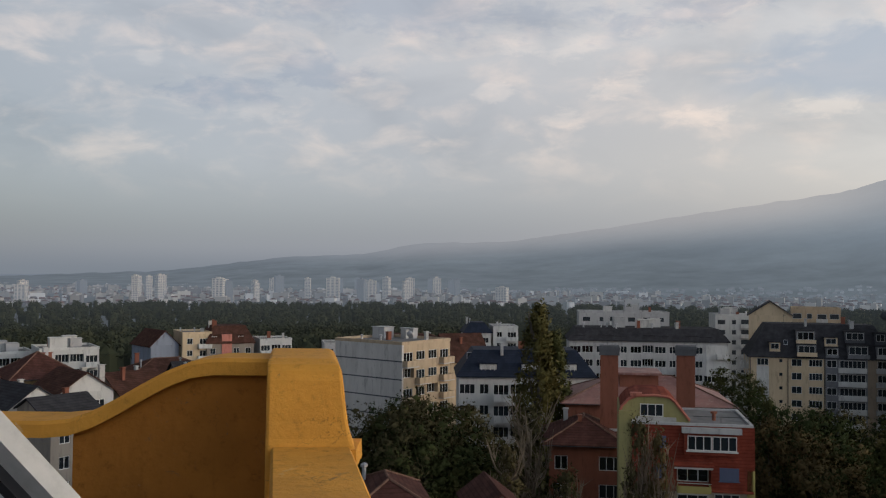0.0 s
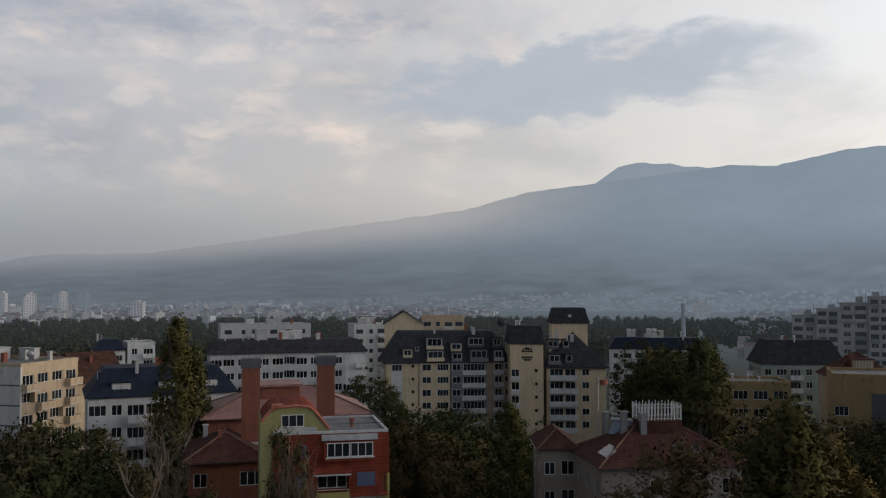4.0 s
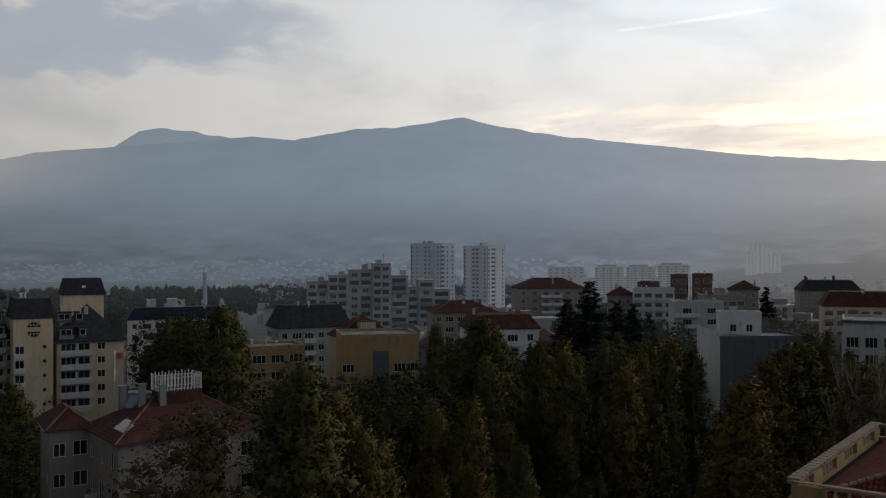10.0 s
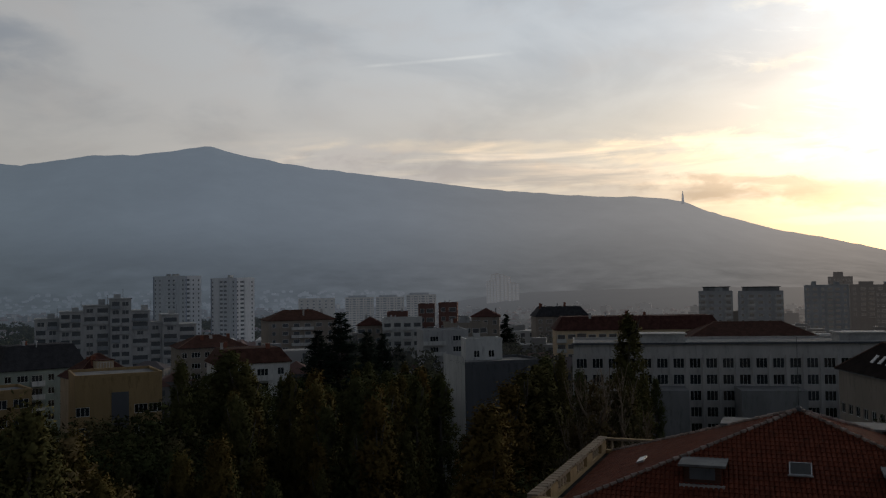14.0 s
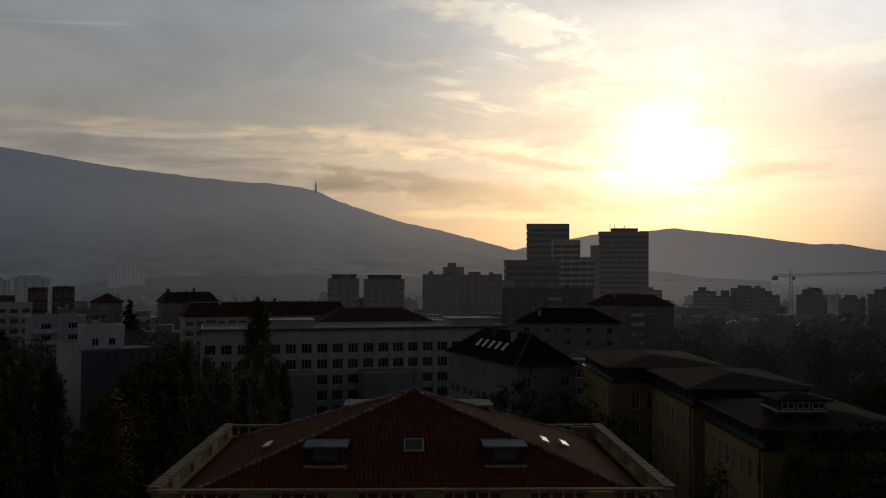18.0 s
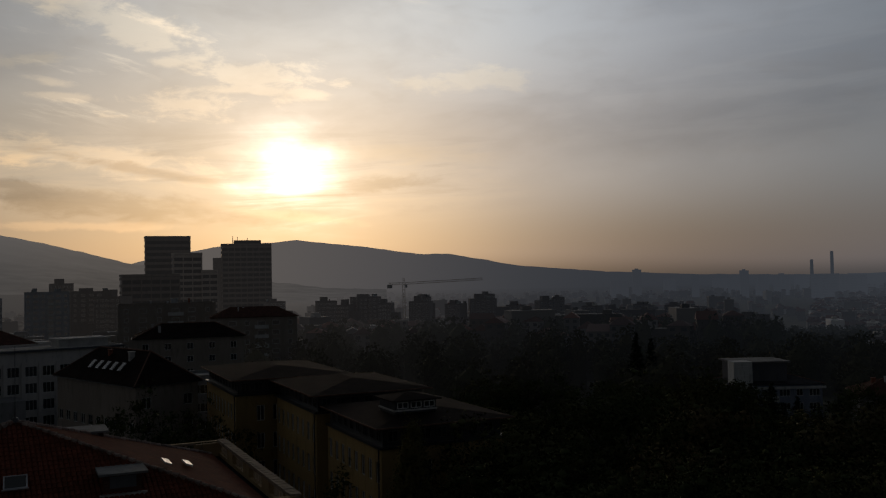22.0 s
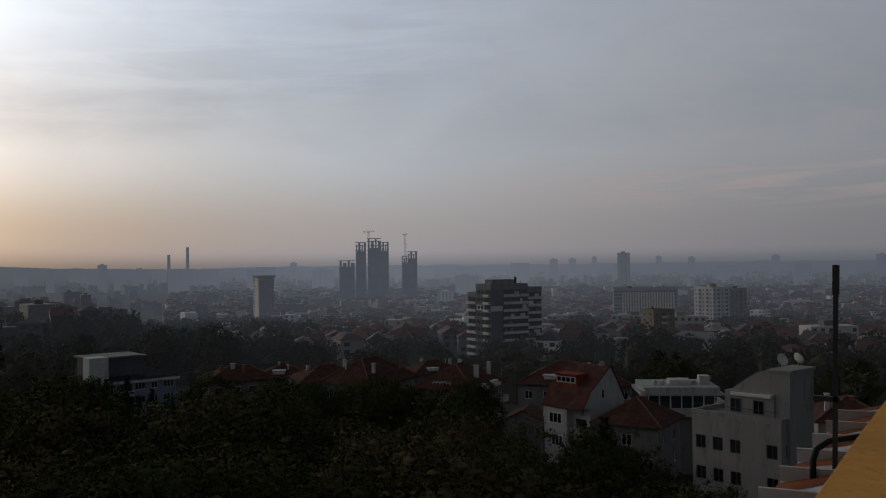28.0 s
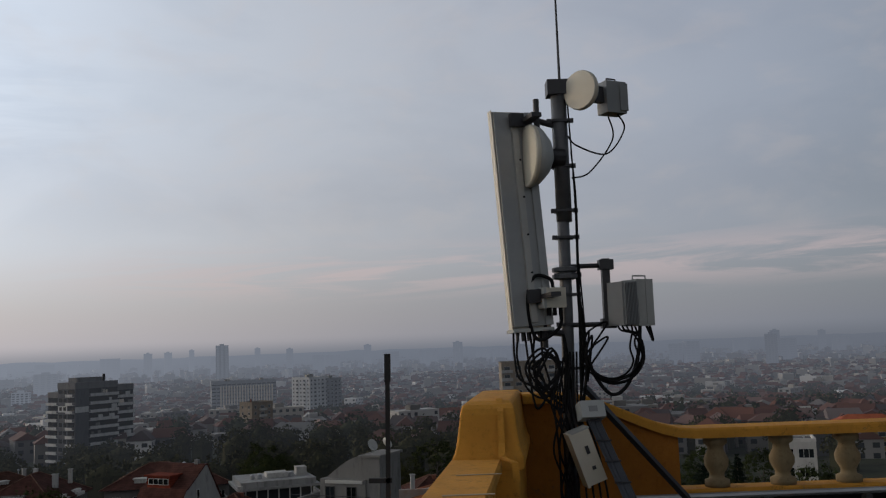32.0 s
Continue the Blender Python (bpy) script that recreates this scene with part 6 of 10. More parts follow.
drum("dish_antenna", *at(0.30, 0.14, 1.70), 0.29, 0.20, (0.975, 0.23, 0.02), "cream round dish antenna clamped to the mast")
drum("dish_antenna", *at(-0.20, 0.16, 2.30), 0.185, 0.10, (0.72, 0.69, 0.0), "small cream dish antenna at the mast top")
head = thing("radio_unit", pose(*at(-0.50, 0.02, 2.10), 0, 0, 25), "small grey radio unit behind the top dish", "radio unit")
part("casing", Shape().box(-0.11, 0.11, -0.08, 0.08, 0, 0.30), head, mats=(M_GREYBOX,))
part("casing_lid", Shape().box(-0.115, -0.03, 0.081, 0.10, 0.02, 0.28), head, mats=(M_GREYBOX,))
part("handle", Shape().tube([(-0.05, 0, 0.30), (-0.05, 0, 0.34), (0.05, 0, 0.34), (0.05, 0, 0.30)], 0.008, 6), head, mats=(M_DARKMETAL,))
part("coupler", Shape().box(0.11, 0.20, -0.03, 0.03, 0.10, 0.25), head, mats=(M_DARKMETAL,))
part("bracket_arm", Shape().box(MX - 0.20, MX, MY - 0.03, MY + 0.03, EYE + 2.22, EYE + 2.30), mast, mats=(M_METAL,))

rru = thing("radio_unit", pose(*at(-0.55, 0.10, 0.11), 0, 0, 24), "grey radio unit with cooling fins on a side bracket", "radio unit")
part("casing", Shape().box(-0.16, 0.02, -0.10, 0.13, 0, 0.42), rru, mats=(M_BOX,))
part("fin_block", Shape().box(0.021, 0.18, -0.10, 0.13, 0.01, 0.40), rru, mats=(M_GREYBOX,))
for k in range(9):
    part("fin", Shape().box(0.03 + k * 0.016, 0.036 + k * 0.016, 0.131, 0.15, 0.02, 0.39), rru, mats=(M_GREYBOX,))
part("cover", Shape().box(-0.155, -0.075, 0.131, 0.137, 0.02, 0.40), rru, mats=(M_BOX,))
part("cover", Shape().box(-0.07, 0.012, 0.131, 0.137, 0.02, 0.24), rru, mats=(M_BOX,))
part("handle", Shape().tube([(-0.14, 0.05, 0.42), (-0.14, 0.05, 0.455), (0.0, 0.05, 0.455), (0.0, 0.05, 0.42)], 0.008, 6), rru, mats=(M_BOX,))
for z in (0.14, 0.68):
    part("side_arm", Shape().tube([at(0, 0, z), at(-0.38, 0.02, z)], 0.022, 8).box(MX - 0.42, MX - 0.29, MY - 0.04, MY + 0.08, EYE + z - 0.04, EYE + z + 0.05), mast, mats=(M_DARKMETAL,))
part("side_bar", Shape().box(MX - 0.385, MX - 0.315, MY - 0.02, MY + 0.06, EYE + 0.10, EYE + 0.74), mast, mats=(M_DARKMETAL,))

small = thing("junction_box", pose(*at(0.16, 0.16, 0.30), 0, 0, 20), "small light grey junction box on the mast", "junction box")
part("casing", Shape().box(-0.10, 0.10, -0.05, 0.06, 0, 0.18), small, mats=(M_RADOME,))
part("lid", Shape().box(0.10, 0.125, -0.055, 0.065, -0.005, 0.185), small, mats=(M_ANT,))
for k in range(3):
    part("gland", Shape().tube([(-0.07 + k * 0.06, 0, 0), (-0.07 + k * 0.06, 0, -0.07)], 0.02, 8), small, mats=(M_BLACK,))


def cable(pts, r=0.012, steps=10):
    """A hanging cable, rounded through pts, as part of the mast."""
    P = [Vector(p) for p in pts]
    out = []
    for i in range(len(P) - 1):
        p0, p1, p2, p3 = P[max(0, i - 1)], P[i], P[i + 1], P[min(len(P) - 1, i + 2)]
        for k in range(steps):
            t = k / steps
            out.append(0.5 * ((2 * p1) + (p2 - p0) * t + (2 * p0 - 5 * p1 + 4 * p2 - p3) * t * t + (3 * p1 - p0 - 3 * p2 + p3) * t ** 3))
    out.append(P[-1])
    part("cable", Shape().tube(out, r, 6), mast, mats=(M_BLACK,), smooth=True)


rc = random.Random(9)
for k in range(7):
    z0 = (2.2, 1.75, 0.75, 0.7, 0.62, 0.55, 0.5)[k]
    o = -0.075 - 0.01 * (k % 4)
    cable([at(o, 0.06, z0)] + ([at(o - 0.02, 0.08, 1.3), at(o - 0.01, 0.08, 0.6)] if z0 > 1.4 else []) + [at(o - 0.02 + 0.02 * (k % 3), 0.10, -0.2), at(o + 0.05, 0.12, -0.7), at(o + 0.1, 0.2, -1.2)], 0.008)
cable([at(-0.55, 0.02, 2.10), at(-0.60, 0.03, 1.95), at(-0.42, 0.05, 1.72), at(-0.15, 0.06, 1.80), at(-0.06, 0.06, 1.9)], 0.008)
cable([at(-0.46, 0.02, 2.08), at(-0.48, 0.05, 1.85), at(-0.25, 0.06, 1.55), at(-0.08, 0.06, 1.5)], 0.008)
for k in range(6):
    a = rc.uniform(-0.02, 0.02)
    x0 = -0.42 - 0.035 * k
    dp = 0.10 + 0.055 * k
    rl = (0.29, 0.275, 0.255, 0.20, 0.265, 0.23)[k]
    cx, cz = -0.35 + a, -0.40 + rl + 0.03 * (k % 2)
    turn = [at(cx - rl * math.sin(w), 0.13 + 0.01 * k, cz + rl * math.cos(w) * (0.9 + 0.05 * (k % 3))) for w in [radians(60 + 42 * j) for j in range(8 - k % 3)]]
    cable([at(x0, 0.12, 0.16), at(x0 - 0.02, 0.13, 0.08)] + turn + [at(-0.10 + a, 0.12, -0.05 - dp)], 0.0095)
cable([at(-0.66, 0.12, 0.16), at(-0.70, 0.14, 0.04), at(-0.73, 0.12, -0.02), at(-0.71, 0.10, 0.12)], 0.012)
cable([at(-0.10, 0.10, 0.10), at(-0.13, 0.14, -0.20), at(-0.30, 0.16, -0.48), at(-0.46, 0.16, -0.42), at(-0.58, 0.15, -0.15), at(-0.62, 0.13, 0.15)], 0.018)
for k in range(6):
    x0 = 0.53 - 0.05 * k
    d = 0.16 * math.sin(k * 2.4) ** 2
    cable([at(x0, 0.12, 0.10), at(x0 + 0.03 * math.sin(k * 1.9), 0.14, -0.14), at(x0 - 0.05, 0.16, -0.34 - d), at(0.22 + 0.05 * (k % 3), 0.16, -0.42 - d), at(0.14, 0.15, -0.26), at(0.28 - 0.02 * k, 0.17, -0.06 - 0.5 * d),
           at(0.44 - 0.03 * k, 0.18, -0.22), at(0.34, 0.17, -0.44 + d), at(0.10, 0.13, -0.48 - 0.03 * k), at(0.05, 0.12, -0.18), at(0.08, 0.12, 0.05 - 0.04 * k), at(0.02, 0.12, -0.5)], 0.011)
cable([at(0.10, 0.16, 0.28), at(0.12, 0.18, 0.12), at(0.32, 0.18, 0.02), at(0.40, 0.17, 0.30), at(0.33, 0.16, 0.58), at(0.18, 0.16, 0.56), at(0.16, 0.16, 0.46)], 0.018)
for k in range(7):
    e = 0.07 * math.sin(k * 2.1)
    cable([at(0.03 + 0.02 * k, 0.12, -0.15 - 0.03 * (k % 3)), at(0.10 + 0.016 * k + e, 0.17, -0.55), at(0.08 + 0.018 * k - e, 0.20 + 0.01 * k, -0.95), at(0.06 + 0.02 * k + 0.6 * e, 0.24, -1.3), at(0.02 + 0.03 * k - e, 0.34, -1.57)], 0.010)
for k in range(5):
    cable([at(0.06 - 0.03 * k, 0.13, -0.1), at(0.10 - 0.04 * k, 0.16, -0.6), at(0.03 - 0.05 * k, 0.20, -1.0), at(0.05 - 0.06 * k, 0.45, -1.5), at(0.1, 1.1, -1.57)], 0.010)
cable([at(0.30, 0.5, -1.56), at(0.34, 1.6, -1.57), at(-0.2, 2.9, -1.57), at(-1.5, 3.6, -1.57), at(-3.5, 4.0, -1.57)], 0.022)
cable([at(0.26, 0.6, -1.56), at(0.1, 1.9, -1.57), at(-0.9, 2.9, -1.57), at(-3.0, 3.4, -1.57)], 0.022)

case = thing("equipment_box", pose(*at(-0.13, 0.34, -1.21), 0, 19, 8), "tilted cream metal equipment box with cables beside the mast", "equipment box")
part("casing", Shape().box(-0.06, 0.10, -0.08, 0.08, 0, 0.46), case, mats=(M_RADOME,))
part("side_cover", Shape().box(0.101, 0.125, -0.085, 0.085, -0.01, 0.47), case, mats=(M_RADOME,))
part("latch", Shape().box(0.0, 0.03, 0.081, 0.092, 0.26, 0.33).box(0.0, 0.03, 0.081, 0.092, 0.12, 0.15), case, mats=(M_DARKMETAL,))
part("lid", Shape().box(-0.07, 0.10, -0.085, 0.085, 0.461, 0.475), case, mats=(M_BOX,))
top = thing("junction_box", pose(*at(-0.11, 0.30, -0.69), 20, 0, 10), "white cable box below the antennas", "junction box")
part("casing", Shape().box(-0.11, 0.11, -0.07, 0.07, 0, 0.15), top, mats=(M_ANT,))
part("label_plate", Shape().box(-0.04, 0.04, 0.071, 0.075, 0.05, 0.10), top, mats=(M_GREYBOX,))
tray = thing("cable_tray", pose(0, 0, 0), "grey steel cable tray slanting down to the deck", "cable tray")
p0, p1 = Vector(at(-0.10, 0.22, -0.62)), Vector(at(-0.40, 0.94, -1.585))
M_TRAY = material("dark_blue_grey_steel", (0.055, 0.062, 0.078), rough=0.5, metal=0.3, vary=0.25, scale=5)
for o in (-0.047, 0.047):
    part("rail", Shape().tube([p0 + Vector((o, 0.02, 0)), p1 + Vector((o, 0.02, 0))], 0.012, 4), tray, mats=(M_TRAY,))
part("sheet", Shape().tube([p0 + Vector((-0.024, 0, 0)), p1 + Vector((-0.024, 0, 0))], 0.03, 4).tube([p0 + Vector((0.024, 0, 0)), p1 + Vector((0.024, 0, 0))], 0.03, 4), tray, mats=(M_TRAY,))
for k in range(6):
    q = p0.lerp(p1, (k + 0.5) / 6)
    part("strap", Shape().box(q.x - 0.068, q.x + 0.068, q.y + 0.03, q.y + 0.045, q.z - 0.006, q.z + 0.006), tray, mats=(M_DARKMETAL,))
brace = thing("steel_brace", pose(0, 0, 0), "dark flat steel brace from the mast to the deck", "brace")
part("bar", Shape().tube([at(-0.10, 0.0, -0.42), at(-1.12, -0.12, -1.59)], 0.035, 4), brace, mats=(M_DARKMETAL,))
block = thing("concrete_foot", pose(*at(-0.62, 0.92, -1.60)), "small concrete block with a bolt on the deck", "concrete block")
part("slab", Shape().box(-0.065, 0.065, -0.06, 0.06, 0, 0.075, taper=0.012), block, mats=(M_STONEP,))
part("bolt", Shape().tube([(0, 0, 0.07), (0, 0, 0.20)], 0.007, 6), block, mats=(M_POLE,))
pipe = thing("steel_pipe", pose(0, 0, 0), "galvanised pipe on low feet along the wall", "pipe")
part("tube", Shape().tube([(-1.75, -8.35, FLOOR + 0.14), (-7.5, -8.35, FLOOR + 0.14)], 0.03, 8), pipe, mats=(M_METAL,))
for x in (-2.2, -3.0, -3.9, -4.9):
    part("foot", Shape().box(x - 0.03, x + 0.03, -8.40, -8.30, FLOOR, FLOOR + 0.109), pipe, mats=(M_DARKMETAL,))



# ---- houses towards the east and the park ----
def bands(root, o, u, length, zs, mat, t=0.12):
    """Thin seams across a blank wall."""
    for z in zs:
        a = Vector(o) + Vector((0, 0, z))
        s = Shape()
        if abs(u[0]) > 0.5:
            s.box(a.x, a.x + length, a.y - 0.03, a.y + 0.02, a.z, a.z + t)
        else:
            s.box(a.x - 0.03, a.x + 0.02, a.y, a.y + length, a.z, a.z + t)
        part("seam", s, root, mats=(mat,))


g = building("pale grey and peach apartment block with a blank side wall", -6.5, 144.9, 52.6, 12.9, 15.0, 23.2, 0, M_PEACH,
             front=["bWWb", "lbWb", "bWlb", "lbWb", "bWlb", "lbWb", "bWlb"], storey=2.95, top=0.6, panel=M_PEACH, bits=7, kinds="ccvx", seed=3)
s = Shape()
s.quad((-0.02, 15.0, 0), (-0.02, 0, 0), (-0.02, 0, 23.7), (-0.02, 15.0, 23.7))
s.quad((-0.02, 0, 0), (0.35, -0.02, 0), (0.35, -0.02, 23.7), (-0.02, 0, 23.7))
part("side_cladding", s, g, mats=(plaster("light_grey_insulation", (0.56, 0.54, 0.51)),), label="smooth light grey insulated wall")
bands(g, (-0.02, 0, 0), (0, 1, 0), 15.0, [20.4 - 2.95 * k for k in range(7)], M_DKGREY, 0.2)
dish(pose(5.5, 3.0, 24.6, 80, 0, 120), 0.55, M_METAL, "grey dish", g)
building("narrow beige house with a steep brown roof", 1.5, 168.0, 19.5, 8.0, 11, 18.4, -1, M_CREAM, front=["ww"] * 6, side=["ww"] * 6, roof="gable", roof_mat=M_TILEOLD,
         roof_h=4.7, along="x", name="house", category="house", bits=2, kinds="c")
building("white flats with dark roofs and balconies", 5.8, 234.9, 3.6, 7.0, 10, 19.2, -2, M_WHITE, front=["wb"] * 5, side=["ww"] * 5, roof="mansard", roof_mat=M_NAVY, roof_h=2.6, bits=2)
building("white flats with small square windows", 13.4, 236, 3.6, 6.6, 10, 20.6, -2, M_WHITE, front=["wr"] * 5, side=["ww"] * 5, roof="flat", bits=4, seed=8)
g = building("white house with a tall navy tiled roof and skylights", 2.4, 128.0, 0.9, 19.4, 11.0, 20.1, 0, M_WHITE, front=["WwbWwbWW"] * 5, storey=3.0, top=0.3,
             roof="mansard", roof_mat=M_NAVY, roof_h=3.6, inset=2.2, bits=3, kinds="cv", seed=5)
for k in range(7):
    for q in range(2):
        skylight(g, Matrix.Translation((1.2 + k * 2.6, 0.72 + 0.95 * q, 20.1 + 1.05 + 1.45 * q)) @ pose(0, 0, 0, -35, 0, 0), 0.75, 1.05)
for k, c in enumerate((3.0, 9.0, 14.5)):
    dormer(g, c, 0.25, 20.3, 2.4, 1.7, 1.6, M_WHITE, M_NAVY)
g = building("long grey-white panel block with enclosed balconies", 26.7, 188.1, -5.1, 32.6, 12.2, 21.0, -1, M_GREYW, front=["bWwgwWlWwgWwb", "gWwbwWlWwbWwg", "bWwgbWlWwgWbg", "gWwbwWgWwbWwb", "bWwgwWlWbgWwg", "gWwgwWlWwgWwg"], right=["..w"] * 6, storey=2.85, top=0.5,
             roof="mansard", roof_mat=M_SHINGLE, roof_h=2.5, inset=1.5, bits=14, kinds="ccvax", seed=4)
for k in range(11):
    dormer(g, 1.0 + k * 2.9, 0.45, 21.25, (2.0, 1.5, 2.3)[k % 3], (1.7, 1.5, 1.9)[k % 3], 1.4, (M_WHITE, M_GREYW, M_OLD)[k % 3], M_SHINGLE)
part("end_cladding", Shape().box(28.2, 32.62, -0.05, -0.005, 15.0, 21.4), g, mats=(M_WHITE,), label="white insulated end wall")
building("white flats beyond the panel block", 79.0, 259.0, -7.1, 14.0, 11, 23.2, -2, M_WHITE, front=["WwgW"] * 7, bits=6, seed=6, kinds="cvx")
building("grey flats with cluttered roof", 40.0, 262.0, -5.0, 26.0, 11, 23.6, -3, M_GREYW, front=["WwgWWw"] * 7, bits=9, seed=16, kinds="cvxa")

# works with two brick chimneys
g = building("old brick works with a faded red sheet roof", 15.3, 111.0, -7.8, 20.0, 13.0, 18.9, 0, M_BRICK, front=["WWWWW"] * 3, storey=4.6, top=0.6, roof="hip", roof_mat=M_PINK,
             roof_h=2.9, name="works_building", category="works building", over=0.6)
part("roof_lantern", Shape().box(6.8, 11.6, 3.5, 9.0, 20.0, 22.3), g, mats=(M_BRICK,))
part("lantern_roof", Shape().box(6.4, 12.0, 3.1, 9.4, 22.31, 22.6), g, mats=(M_PINK,))
part("vent_block", Shape().box(14.6, 15.8, 4.0, 5.0, 19.6, 22.4), g, mats=(M_WHITE,))
for x, y, z0, z1, h in ((17.4, 98.5, 2.0, 27.0, -10.0), (25.3, 96.7, 2.0, 27.2, -14.7)):
    c = thing("brick_chimney", pose(x, y, z0, 0, 0, h), "tall square red brick chimney with a dark cap", "chimney", "works chimneys")
    H = z1 - z0
    part("shaft", Shape().box(0, 1.95, 0, 1.95, -2.0, H - 0.9), c, mats=(M_BRICK,))
    part("crown", Shape().box(-0.12, 2.07, -0.12, 2.07, H - 0.9, H - 0.35).box(-0.2, 2.15, -0.2, 2.15, H - 0.349, H - 0.1), c, mats=(M_DKGREY,))
    part("cap", Shape().box(-0.1, 2.05, -0.1, 2.05, H - 0.099, H + 0.1), c, mats=(M_DKGREY,))
    part("ring", Shape().box(-0.06, 2.01, -0.06, 2.01, H - 9.2, H - 8.9), c, mats=(M_CONC,))
building("low dark brick house with a red tiled hip roof", 11.3, 94.3, -7.0, 7.6, 10.0, 17.0, 0, M_BRICK, front=["w.W"] * 5, side=["ww"] * 5, roof="hip", roof_mat=M_TILE, roof_h=2.3,
         name="house", category="house", bits=2, kinds="c", over=0.7)

# the brick-red house with white-framed windows
def fit_window(root, x, z, w, h, bars=2, y=0.0, mat=None):
    """A window set on the face of a wall."""
    return add_window(root, Matrix.Translation((x, y - 0.05, z)), w, h, bars, mat or M_FRAME, 0)


M_REDTILE = material("red_tile_cladding", (0.21, 0.048, 0.030), rough=0.85, vary=0.25, scale=2.0, tint=(0.12, 0.035, 0.026), bump=0.5, spec=0.05, courses=0.3)
M_LEMON = plaster("faded_lemon", (0.30, 0.27, 0.12))
M_SALMON = plaster("salmon_coping", (0.42, 0.15, 0.11))
g = thing("house", pose(18.2, 77.9, 0, 0, 0, -10.1), "brick-red house with tiled upper storeys and white loggias", "house")
part("wall", Shape().box(-1.45, 8.0, 0.12, 9.0, 0, 16.6), g, mats=(plaster("cream_lower_wall", (0.50, 0.43, 0.33)),))
part("corner_pier", Shape().box(8.001, 8.64, 0.0, 8.9, 0, 18.3), g, mats=(M_YELLOW,), label="lemon yellow corner strip")
s = Shape()
s.box(-1.6, 2.15, 0, 9.1, 16.6, 22.0).box(2.151, 5.0, 0.9, 9.1, 16.6, 22.0).box(5.001, 8.45, 0, 9.1, 16.6, 22.0).box(2.151, 5.0, 0, 0.899, 18.75, 22.0)
part("upper_wall", s, g, mats=(M_REDTILE,), label="brick-red tile-clad upper storeys")
part("upper_slope", Shape().box(8.451, 8.66, 0.2, 9.0, 18.3, 21.9, taper=0.02), g, mats=(M_REDTILE,))
for x0, x1 in ((-1.75, 2.1), (5.05, 8.5)):
    part("tile_lip", Shape().box(x0, x1, -0.42, -0.005, 16.45, 16.62, taper=0.03), g, mats=(M_REDTILE,))
part("roof", flat_roof(10.05, 9.1, 0.22, 0.22), g, Matrix.Translation((-1.6, 0, 22.004)), mats=(M_GREYW, M_ROOFGREY))
part("bay_wall", Shape().box(2.75, 7.3, -0.45, -0.005, 19.6, 21.35), g, mats=(M_REDTILE,))
part("bay_head", Shape().box(2.55, 7.5, -0.62, -0.005, 21.45, 21.9), g, mats=(M_GREYW,), label="white fascia over the strip window")
part("bay_sill", Shape().box(2.9, 7.2, -0.56, -0.455, 19.86, 19.98), g, mats=(M_WHITE,))
fit_window(g, 3.02, 19.99, 2.0, 1.25, 3, -0.46)
fit_window(g, 5.08, 19.99, 2.0, 1.25, 3, -0.46)
part("tile_awning", Shape().box(1.75, 5.2, -0.95, -0.005, 18.62, 18.76).box(1.75, 5.2, -0.7, -0.005, 18.761, 19.0, taper=0.06), g, mats=(M_REDTILE,))
part("awning_trim", Shape().box(1.9, 5.1, -0.9, -0.8, 18.45, 18.6), g, mats=(M_WHITE,))
fit_window(g, 2.25, 17.05, 2.65, 1.5, 3, 0.86)
part("balcony", Shape().box(2.15, 4.95, -0.85, 0.85, 16.25, 16.4), g, mats=(M_CONC,))
part("balcony_panel", Shape().box(2.15, 4.95, -0.9, -0.8, 16.401, 17.0).box(2.15, 2.25, -0.8, 0.0, 16.401, 17.0).box(4.85, 4.95, -0.8, 0.0, 16.401, 17.0), g, mats=(M_YELLOW,), label="lemon yellow balcony front")
part("balcony_rail", Shape().tube([(2.15, -0.85, 17.25), (4.95, -0.85, 17.25)], 0.03, 5), g, mats=(M_FRAME,))
for x, z, w, h in ((0.42, 20.1, 0.85, 0.95), (0.40, 17.5, 0.85, 1.15), (5.72, 17.4, 1.6, 1.1)):
    part("shutter", Shape().box(x, x + w, -0.07, -0.004, z, z + h).box(x - 0.08, x + w + 0.08, -0.11, -0.004, z - 0.1, z - 0.02), g, mats=(plaster("slate_blue_shutter", (0.10, 0.12, 0.19)),), label="closed slate-blue shutters")
for x, w in ((-0.3, 1.75), (5.3, 2.1)):
    for z in (14.95, 11.9, 8.9):
        fit_window(g, x, z, w, 1.3, 3, 0.12)
for z in (14.8, 11.7):
    fit_window(g, 2.2, z, 2.6, 1.4, 3, 0.12)
part("balcony_panel", Shape().box(2.1, 4.9, -0.9, -0.8, 13.4, 14.3).box(2.1, 4.9, -0.9, 0.11, 13.2, 13.399), g, mats=(M_YELLOW,))
part("roof_rail", Shape().tube([(3.6, 0.5, 22.75), (8.2, 0.5, 22.75), (8.2, 8.6, 22.75)], 0.025, 5).tube([(5.9, 0.5, 22.1), (5.9, 0.5, 22.75)], 0.02, 4).tube([(8.2, 0.5, 22.1), (8.2, 0.5, 22.75)], 0.02, 4), g, mats=(M_DARKMETAL,))
part("vent_pipe", Shape().lathe([(0.16, 0), (0.16, 0.6), (0.3, 0.65), (0.3, 0.8)], 8, at=(5.6, 3.0, 22.05)), g, mats=(M_BRICK,))
